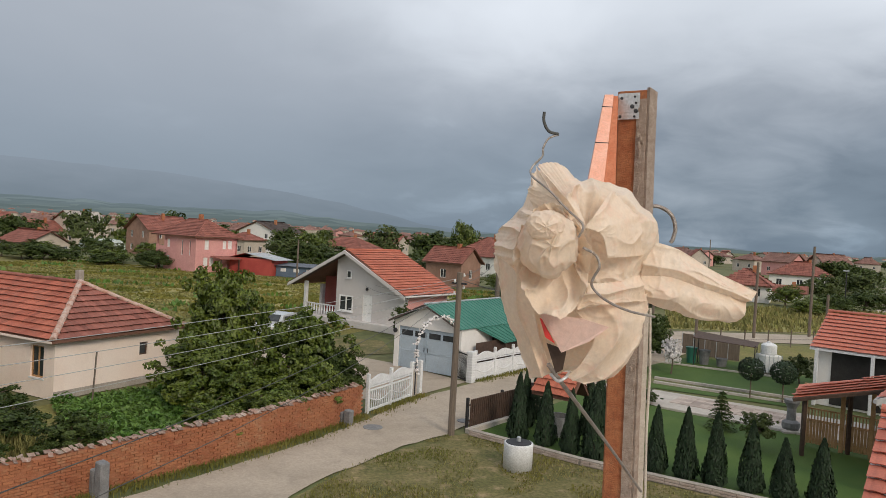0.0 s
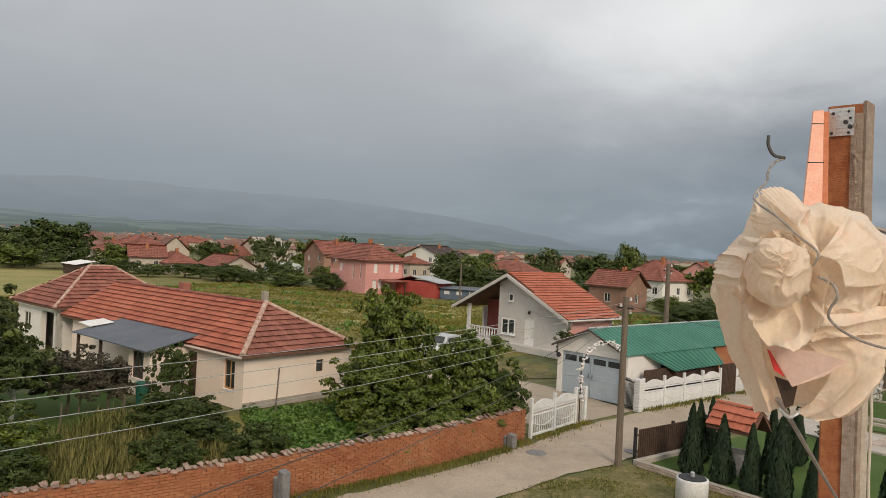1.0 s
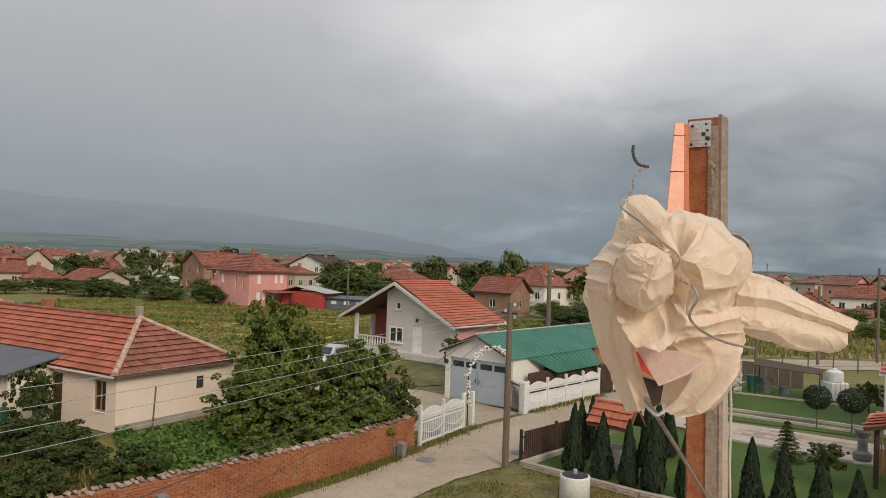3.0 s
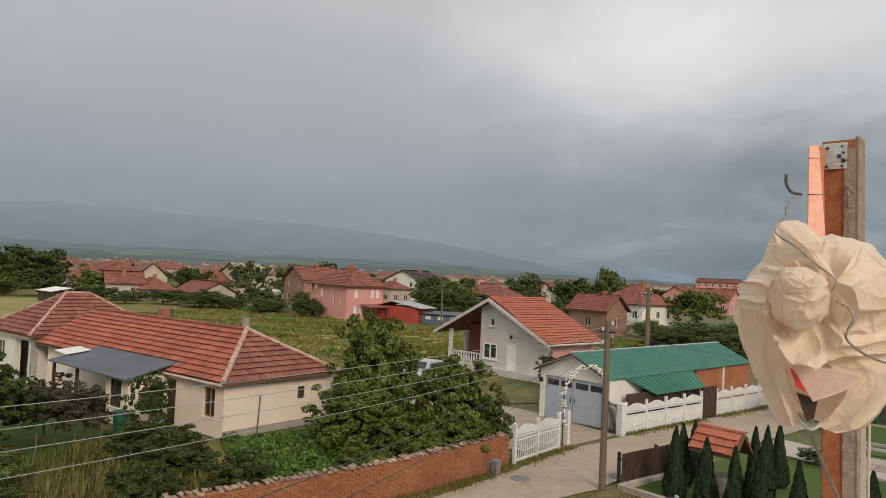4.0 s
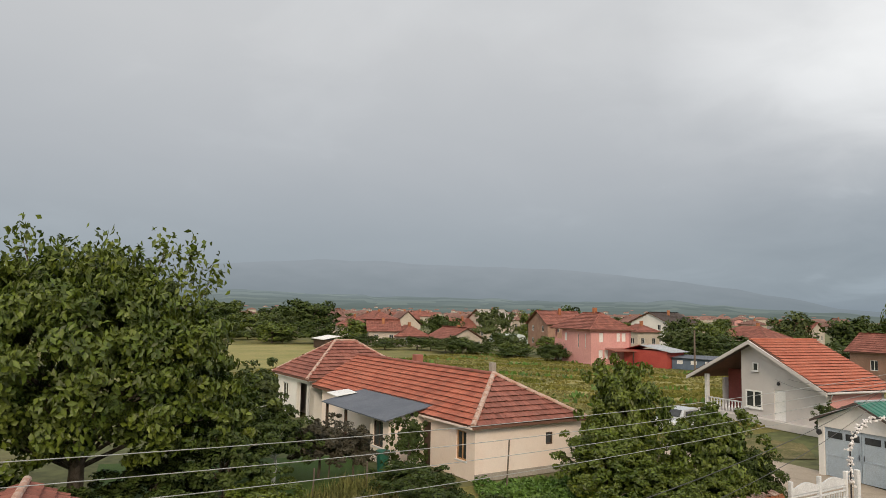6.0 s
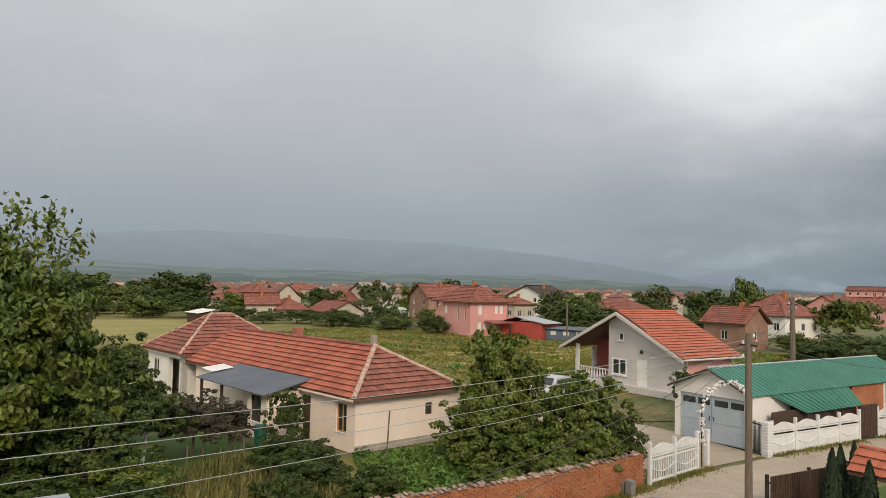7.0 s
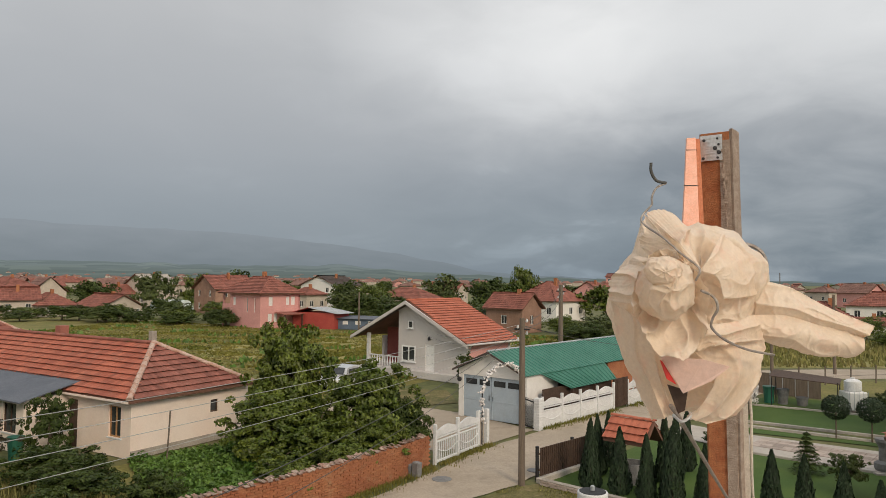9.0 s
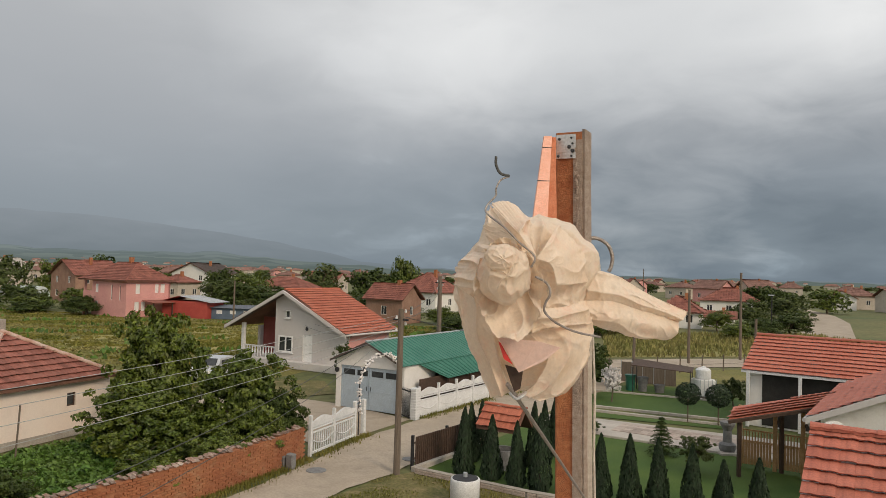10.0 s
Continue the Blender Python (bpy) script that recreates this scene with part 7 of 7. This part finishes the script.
for (xa, ya), (xb, yb) in zip(WALL[1:], WALL[2:]):
    n = int(math.hypot(xb - xa, yb - ya) * 260)
    for s in RNG.uniform(0, 1, n):
        o = 0.05 + abs(RNG.normal(0, 0.33))
        vs.append((xa + (xb - xa) * s + 0.80 * o, ya + (yb - ya) * s - 0.55 * o))
tufts("verge_grass", vs, 0.13, 0.022, M_BLADE, "ragged grass along the foot of the wall")
VERGE = [(-2.4, 21.2), (-1.1, 23.2), (0.5, 25.2), (1.3, 25.4), (4.9, 22.5), (8.8, 20.1), (7.0, 14), (-2.6, 16), (-3.7, 18.2)]
tufts("verge_grass", [q for q in scatter(VERGE, 16000) if noise.noise((q[0] * 0.7, q[1] * 0.7, 1.0)) > -0.05], 0.06, 0.028, M_BLADEY, "dry patchy grass of the verge", lean=0.9)
tufts("verge_grass", [q for q in scatter(VERGE, 16000) if noise.noise((q[0] * 0.5, q[1] * 0.5, 6.0)) > 0.12], 0.07, 0.028, M_BLADE, "green patchy grass of the verge", lean=0.9)
vs = []
for (xa, ya), (xb, yb), w in (((-2.4, 27.6), (-0.5, 31.4), 0.45), ((2.0, 34.9), (6.3, 40.6), 0.5), ((7.2, 41.8), (13.5, 50), 0.6)):
    for s in RNG.uniform(0, 1, int(math.hypot(xb - xa, yb - ya) * 150)):
        o = abs(RNG.normal(0, w * 0.6))
        vs.append((xa + (xb - xa) * s + 0.8 * o, ya + (yb - ya) * s - 0.6 * o))
tufts("verge_grass", vs, 0.14, 0.03, M_BLADE, "grass along the foot of the white fence")

# ---- the near post, its wrapped bag and wires ----
NEAR = pose(0.080, -0.060, 7.197, 91.89, 0, -4.74) @ pose(0, 0, 0, 0, 0, 1.58)


def N(a, b, depth=1.55):
    """A place near the post from its bearing across and down and its depth ahead."""
    return Vector(((a - 784) / 1251 * depth, (441 - b) / 1251 * depth, -depth))


def prism(a0, a1, section, depth0, depth1=None):
    """A bar between two bearings with a section of (across, depth) corners in metres."""
    p, q = N(*a0, depth0), N(*a1, depth1 or depth0)
    bm = bmesh.new()
    lo = [bm.verts.new(q + Vector((x, 0, -z))) for x, z in section]
    n = 14
    rings = [[bm.verts.new(q.lerp(p, k / n) + Vector((x + noise.noise((k * 0.9, i, a0[0])) * 0.0016, 0, -z))) for i, (x, z) in enumerate(section)] for k in range(n + 1)]
    bmesh.ops.delete(bm, geom=lo, context="VERTS")
    m = len(section)
    for a, b in zip(rings, rings[1:]):
        for i in range(m):
            bm.faces.new((a[i], a[(i + 1) % m], b[(i + 1) % m], b[i]))
    bm.faces.new(rings[0][::-1])
    bm.faces.new(rings[-1])
    bmesh.ops.recalc_face_normals(bm, faces=bm.faces)
    return bm


post = thing("timber_post", NEAR, "rough orange-stained timber post with bare grey side on the balcony", "post")
# the post is turned so that its right side shows
tc, tsn = math.cos(radians(24)), math.sin(radians(24))
def turned(x, z):
    return (x * tc + z * tsn, -x * tsn + z * tc)


sec = [turned(x, z) for x, z in ((0.004, 0.0), (0.058, 0.0), (0.062, 0.004), (0.062, 0.058), (0.058, 0.062), (0.004, 0.062), (0.0, 0.058), (0.0, 0.004))]
part("beam", prism((983, 236), (980, 1530), sec, 1.56), M_TIMBER, post)
# bare grey side board, its edge bark-ridden
sec2 = [turned(x, z) for x, z in ((0.0585, 0.002), (0.0655, -0.001), (0.0665, 0.062), (0.0595, 0.062))]
part("side_board", prism((983, 232), (980, 1530), sec2, 1.558), M_BARE, post, "bare grey weathered side board")
sec3 = [turned(x, z) for x, z in ((0.040, -0.0025), (0.060, -0.0035), (0.061, 0.004), (0.041, 0.003))]
part("edge_strip", prism((983, 250), (980, 1530), sec3, 1.559), M_BARE, post, "chipped bare edge of the timber")
part("batten", prism((1036, 600), (1040, 1500), [(0, 0), (0.014, -0.002), (0.015, 0.02), (0.001, 0.022)], 1.56), M_CHALK, post, "pale whitewashed batten on the side")
part("cable", tube([N(1049, 590, 1.57), N(1053, 700, 1.57), N(1051, 800, 1.56), N(1055, 1000, 1.56)], 0.0028, 8), M_CHALK, post)
rp = np.random.RandomState(4)
sp_ = bmesh.new()
for k in range(70):
    b = rp.uniform(250, 420) if k % 2 else rp.uniform(620, 900)
    a = 1020 + (b - 240) / 620 * 8 + rp.normal(0, 2.2)
    bmesh.ops.create_icosphere(sp_, subdivisions=1, radius=rp.uniform(0.0012, 0.0034), matrix=Matrix.Translation(N(a, b, 1.533)) @ Matrix.Diagonal((1, 1.8, 0.7, 1)))
tagged(part("bark_flakes", sp_, M_BARE, post), kind="stuff")
# bracket plate with screws
pl = part("plate", prism((984, 240), (984, 282), [turned(x, z) for x, z in ((0.002, -0.0045), (0.045, -0.0045), (0.045, -0.0025), (0.002, -0.0025))], 1.56), M_STEEL, post, "punched galvanised angle plate")
for a, b, r in ((1011, 244, 0.0022), (1013, 254, 0.0024), (1007, 260, 0.0040), (1013, 267, 0.0040), (1011, 276, 0.0024), (990, 247, 0.003), (988, 277, 0.003)):
    s = part("screw", lathe([(r, 0), (r * 1.1, 0.0012), (r * 0.4, 0.002)], 10), M_IRON, pl)
    s.location = N(a, b, 1.538)
# ---- painted brace, arm and the sack at its end ----
br = thing("painted_brace", NEAR, "salmon-painted brace board between the post and its arm", "board")


def wedge(top, bottom, d0, d1, back):
    """A flat board given by its left and right bearings at two heights, leaning towards the eye."""
    f = [N(top[0], top[2], d0), N(top[1], top[2], d0), N(bottom[1], bottom[2], d1), N(bottom[0], bottom[2], d1)]
    bm = bmesh.new()
    a = [bm.verts.new(v) for v in f]
    b = [bm.verts.new(v - Vector((0, 0, back))) for v in f]
    bm.faces.new(a); bm.faces.new(b[::-1])
    for i in range(4):
        bm.faces.new((a[i], a[(i + 1) % 4], b[(i + 1) % 4], b[i]))
    bmesh.ops.recalc_face_normals(bm, faces=bm.faces)
    return bm


part("face", wedge((963, 977, 241), (923, 961, 539), 1.530, 0.98, 0.012), M_SALMON, br)
# the edge's shade is put into its darker orange colour
part("edge", wedge((977.3, 984, 243), (950, 987, 540), 1.536, 1.46, 0.02), M_ORANGE, br, "rough edge of the board with shade in its orange colour")
for s in (0.10, 0.36):
    pa, pb_ = N(962, 241, 1.528).lerp(N(922, 539, 0.978), s), N(978, 242, 1.528).lerp(N(962, 540, 0.978), s)
    part("band", tube([pa, pb_], 0.0009, 6), M_IRON, br)
part("arm", wedge((940, 985, 520), (925, 975, 545), 1.56, 0.95, 0.03), M_TIMBER, br, "rust-stained arm inside the sack")

# ---- sack ----
SIL = [(0, 106), (12, 116), (23, 131), (36, 144), (49, 147), (62, 155), (73, 158), (90, 151), (102, 172), (110, 179), (116, 174), (123, 153), (131, 134), (146, 135), (163, 136), (175, 132), (187, 124), (209, 122), (231, 138), (247, 178), (259, 174), (267, 162), (282, 174), (292, 167), (307, 151), (327, 130), (344, 112), (360, 106)]
BC, BD = (938, 530), 0.93


def L(a, b, z=0.0):
    """A place on the sack from its bearing and its distance in front of the sack's middle."""
    return N(a, b, BD - z) - N(*BC, BD)


def ridge_noise(p, power=4.0):
    return (1 - abs(noise.noise(p))) ** power


def bag_point(th, ph):
    """th: turn round the sight line; ph: 0 towards the eye to pi away."""
    deg = math.degrees(th) % 360
    r = float(np.interp(deg, [s[0] for s in SIL], [s[1] for s in SIL])) / 1251 * BD
    x, y, d = math.cos(th) * math.sin(ph), math.sin(th) * math.sin(ph), math.cos(ph)
    # pleats run out from the tie at the upper left
    kx, ky = x - 0.02, y - 0.42
    ang, rad = math.atan2(ky, kx), math.hypot(kx, ky)
    warp = noise.noise((x * 1.3, y * 1.3, 1.0)) * 1.1 + noise.noise((x * 3.1, y * 3.1, 6.0)) * 0.35
    f = abs(math.sin(ang * 4.5 + warp * 2.4))
    g = abs(math.sin(ang * 10.5 + warp * 4.0 + 1.0))
    fade = min(1, rad * 2.6) * max(0.30, 1.25 - 0.55 * rad)
    near_tie = max(0.0, 1 - rad * 0.9)
    fold = (1 - f) ** 1.25 * (0.004 + 0.008 * near_tie) * fade + (1 - g) ** 3.0 * 0.0035 * fade * near_tie
    q = Vector((x * 2.1, y * 2.1, d * 2.1 + 4)) + Vector((warp, -warp, 0)) * 0.5
    crease = ridge_noise(q, 5) * 0.006 + ridge_noise(q * 2.3 + Vector((3, 0, 0)), 7) * 0.0018 + ridge_noise(q * 5.2, 8) * 0.0007
    lump = noise.noise((x * 1.5 + 5, y * 1.5, d * 1.5)) * 0.016
    k = fold + crease + lump - 0.008
    return Vector((x * (r + k * 0.55), y * (r + k * 0.55), d * (0.054 if d > 0 else 0.045) + k * max(0.1, d) * 1.25))


def grid_mesh(fn, nu, nv):
    bm = bmesh.new()
    g_ = [[bm.verts.new(fn(i / nu, j / nv)) for i in range(nu)] for j in range(nv + 1)]
    for a, b in zip(g_, g_[1:]):
        for i in range(nu):
            bm.faces.new((a[i], a[(i + 1) % nu], b[(i + 1) % nu], b[i]))
    bm.faces.new(g_[0][::-1]); bm.faces.new(g_[-1])
    bmesh.ops.recalc_face_normals(bm, faces=bm.faces)
    return bm


M_BAG = material("cream_plastic_sack", (0.95, 0.82, 0.67), (0.97, 0.88, 0.77), 14.0, 0.34, 0.15, 260.0, stain=(0.95, 0.70, 0.56), stain_amt=0.55, trans=0.44, fine_amt=0.10, bump_scale=75.0)
M_BAGP = material("pink_sack_lining", (0.84, 0.60, 0.51), (0.90, 0.68, 0.60), 16.0, 0.45, 0.1, 120.0, trans=0.25, fine_amt=0.12)
bag = thing("tied_plastic_sack", NEAR @ Matrix.Translation(N(*BC, BD)), "crumpled cream plastic sack tied with wire round the arm's end", "sack")
part("sack", grid_mesh(lambda u, v: bag_point(u * 2 * math.pi, 0.03 + v * (math.pi - 0.06)), 300, 150), M_BAG, bag, smooth=True)


def knob(cx, cy, z, rx, ry, rz, seed, swirl, amp):
    """A gathered, twisted lump of sheet."""
    c = L(cx, cy, z)

    def fn(u, v):
        th, ph = u * 2 * math.pi, 0.05 + v * (math.pi - 0.1)
        d = Vector((math.cos(th) * math.sin(ph), math.sin(th) * math.sin(ph), math.cos(ph)))
        a = th + swirl * d.z + 0.8 * noise.noise(d * 1.6 + Vector((seed, 1, 0)))
        w = 1 + amp * ((1 - abs(math.sin(a * 2.5 + seed))) ** 2 - 0.3) + amp * 0.8 * noise.noise(d * 2.0 + Vector((seed, 0, 0))) + 0.10 * ridge_noise(d * 2.2 + Vector((0, seed, 0)), 6) + 0.012 * ridge_noise(d * 4 + Vector((seed, 0, 2)), 5) - 0.04
        return c + Vector((d.x * rx * w, d.y * ry * w, d.z * rz * w))
    part("twisted_knot", grid_mesh(fn, 110, 64), M_BAG, bag, smooth=True)


def cloth(name, inner, outer, bulge, pu, pv, amp, seed, crumple=0.0024, ragged=0.07, nu=110, nv=44):
    """A loose thin sheet between an attached and a free edge: pu pleats across its length, pv along it."""
    pa, pb_ = smooth_path([L(*p) for p in inner], 12), smooth_path([L(*p) for p in outer], 12)

    def along(p, s):
        i = s * (len(p) - 1)
        k = min(int(i), len(p) - 2)
        return p[k].lerp(p[k + 1], i - k)

    front, back = [], []
    bm = bmesh.new()
    for j in range(nv + 1):
        v = j / nv
        rf_, rb = [], []
        for i in range(nu + 1):
            u = i / nu
            w = noise.noise((u * 2.2, v * 1.6, seed)) * 0.9
            stretch = 1 + v * (ragged * noise.noise((u * 7, seed, 2)) + ragged * 0.5 * noise.noise((u * 19, seed, 5)))
            p = along(pa, u).lerp(along(pb_, u), v * stretch)
            h = bulge * math.sin(math.pi * min(1, v * 0.9 + 0.05))
            if pu:
                h += amp * v * ((1 - abs(math.sin(math.pi * pu * u + w * 2))) ** 1.6 - 0.35)
            if pv:
                h += amp * ((1 - abs(math.sin(math.pi * pv * v + w * 1.6 + seed))) ** 1.8 - 0.3)
            q = p * 26 + Vector((seed, w, 0))
            h += crumple * (ridge_noise(q, 7) + 0.45 * ridge_noise(q * 2.4, 7) - 0.5)
            p = p + Vector((0, 0, h))
            rf_.append(bm.verts.new(p))
            rb.append(bm.verts.new(p - Vector((0, 0, 0.0012))))
        front.append(rf_)
        back.append(rb)
    for j in range(nv):
        for i in range(nu):
            bm.faces.new((front[j][i], front[j][i + 1], front[j + 1][i + 1], front[j + 1][i]))
            bm.faces.new((back[j][i], back[j + 1][i], back[j + 1][i + 1], back[j][i + 1]))
    rim = [(j, 0) for j in range(nv)] + [(nv, i) for i in range(nu)] + [(j, nu) for j in range(nv, 0, -1)] + [(0, i) for i in range(nu, 0, -1)]
    for (ja, ia), (jb, ib) in zip(rim, rim[1:] + rim[:1]):
        bm.faces.new((front[ja][ia], front[jb][ib], back[jb][ib], back[ja][ia]))
    bmesh.ops.recalc_face_normals(bm, faces=bm.faces)
    return part(name, bm, M_BAG, bag, smooth=True)


# drapes that hang at both sides of the gap
cloth("skirt", [(862, 545, .074), (872, 590, .070), (886, 640, .064), (902, 694, .055)], [(808, 505, .030), (820, 585, .032), (844, 645, .036), (868, 704, .040)], 0.010, 0, 2.0, 0.007, 3.0, 0.0016)
cloth("skirt", [(930, 585, .078), (968, 630, .074), (950, 675, .064), (924, 698, .056)], [(1046, 560, .030), (1042, 628, .034), (1008, 690, .036), (958, 709, .042)], 0.010, 0, 2.0, 0.007, 7.3, 0.0016)
# upper folds gathered at the tie
cloth("fold", [(948, 462, .094), (925, 430, .085), (900, 415, .075)], [(872, 446, .060), (856, 402, .040), (866, 362, .030)], 0.020, 0, 1.6, 0.012, 11.1, 0.002)
cloth("fold", [(950, 455, .094), (938, 425, .080), (935, 400, .060)], [(868, 362, .032), (900, 356, .030), (932, 384, .030)], 0.022, 0, 1.2, 0.010, 14.2, 0.002)
cloth("fold", [(905, 445, .088), (868, 470, .088), (858, 512, .086)], [(853, 432, .045), (812, 466, .040), (803, 506, .038)], 0.016, 2.5, 0, 0.018, 17.9, 0.0022, 0.18)
cloth("fold", [(948, 458, .096), (975, 470, .086), (985, 505, .080)], [(985, 400, .050), (1030, 440, .040), (1040, 500, .036)], 0.012, 1.6, 0, 0.008, 19.4, 0.0018)
cloth("fold", [(942, 546, .090), (990, 545, .078), (1036, 532, .048)], [(940, 590, .088), (992, 578, .080), (1048, 572, .044)], 0.006, 0, 1.5, 0.007, 23.0)
# twisted end with its flaring collar, whose lips curl towards the eye
knob(893, 486, 0.104, 0.030, 0.034, 0.036, 1.0, 0.9, 0.08)
knob(888, 458, 0.128, 0.019, 0.016, 0.018, 2.6, 0.8, 0.07)
cloth("collar", [(872, 500, .078), (884, 522, .080), (905, 524, .080), (928, 505, .078), (934, 480, .078)], [(848, 532, .112), (862, 574, .116), (900, 604, .116), (940, 588, .114), (958, 534, .108)], -0.006, 3.5, 0, 0.018, 27.0, 0.0020, 0.16)
cloth("collar", [(880, 470, .080), (872, 495, .078), (878, 522, .078)], [(850, 456, .106), (838, 515, .108), (860, 566, .110)], -0.006, 1.6, 0, 0.012, 31.0, 0.0020, 0.14)
cloth("collar", [(910, 460, .080), (928, 480, .080), (926, 512, .078)], [(932, 444, .106), (960, 492, .108), (956, 562, .108)], -0.006, 1.6, 0, 0.012, 34.0, 0.0020, 0.14)
cloth("collar", [(880, 462, .080), (895, 452, .080), (915, 462, .080)], [(856, 442, .098), (892, 420, .100), (934, 436, .100)], -0.004, 2.0, 0, 0.010, 37.0, 0.0020, 0.14)
# loose end blown aside
cloth("tail", [(1036, 474, .006), (1090, 488, .006), (1150, 522, .002), (1216, 552, .0)], [(1036, 540, .012), (1100, 550, .012), (1150, 562, .006), (1196, 572, .0)], 0.012, 0, 1.6, 0.005, 41.0, 0.0032)
cloth("tail", [(1036, 532, .018), (1085, 534, .018), (1135, 550, .012), (1200, 566, .002)], [(1034, 572, .012), (1090, 588, .014), (1135, 600, .010), (1186, 600, .0)], 0.018, 0, 0.8, 0.004, 45.0, 0.0030)
# lining and red thing that show in the gap
part("lining", poly_slab([L(882, 598, .082), L(950, 604, .086), L(992, 616, .080), L(962, 640, .080), L(918, 660, .078)], 0.003), M_BAGP, bag, "pinkish inner sheet")
part("red_rim", poly_slab([L(882, 605, .084), L(886, 607, .085), L(908, 646, .081), L(892, 636, .082)], 0.003), M_REDPL, bag, "red plastic rim showing in the gap")
# dark brown slab laid on the sack paints in the shade of its opening
part("gap", poly_slab([L(894, 646, .070), L(926, 656, .070), L(921, 688, .064), L(910, 694, .064)], 0.003), M_DARKWOOD, bag, "dark slab standing for the shade under the sack")


# wires round the sack
def rod(name, ctrl, r, mat, label, m, steps=10):
    t = thing(name, m, label, "wire", "wires on the post")
    part("rod", tube(smooth_path(ctrl, steps), r, 8), mat, t)
    return t


MB = NEAR @ Matrix.Translation(N(*BC, BD))
rod("bent_wire", [L(878, 277, .06), L(878, 292, .06), L(886, 307, .06), L(902, 312, .06)], 0.0018, M_CABLE, "black insulated end of the tying wire", MB)
rod("bent_wire", [L(902, 312, .06), L(886, 319, .06), L(878, 334, .06), L(877, 347, .06), L(862, 364, .062), L(862, 378, .068), L(892, 402, .090), L(920, 430, .104), L(946, 454, .114), L(940, 474, .114)], 0.0012, M_GALV, "thin steel wire twisted over the sack", MB)
rod("bent_wire", [L(948, 490, .112), L(968, 502, .106), L(974, 520, .106), L(966, 536, .104), L(964, 552, .104), L(985, 572, .098), L(1020, 588, .085), L(1062, 597, .065)], 0.0014, M_GALV, "rusty bent wire end across the sack", MB)
rod("hook_wire", [N(1034, 424, 1.60), N(1056, 422, 1.60), N(1076, 434, 1.60), N(1084, 455, 1.60), N(1081, 474, 1.60), N(1077, 481, 1.60)], 0.0042, M_GALV, "curved steel wire hook behind the post", NEAR)
rod("stay_rod", [N(898, 680, 0.862), N(912, 700, 0.875), N(924, 718, 0.92), N(1000, 830, 1.28), N(1046, 899, 1.545)], 0.0026, M_GALV, "grey stay rod running down from the sack to the post", NEAR, 6)
rod("tie_ring", [L(902, 696, .066), L(914, 706, .076), L(926, 700, .074), L(930, 694, .066)], 0.0018, M_STEEL, "steel tie ring at the neck of the sack", MB)

# balcony that carries the post, and the house below it
tagged(part("balcony_floor", box(-3.0, 3.2, -4.0, 1.95, 5.45, 5.7), M_CONC), "plain concrete balcony floor", "floor", kind="structure")
tagged(part("wall_south", box(-3.0, 3.2, -8.0, 1.2, -0.05, 5.45), M_WHITEWALL), "plain rendered wall of the camera's house", "wall", kind="structure")
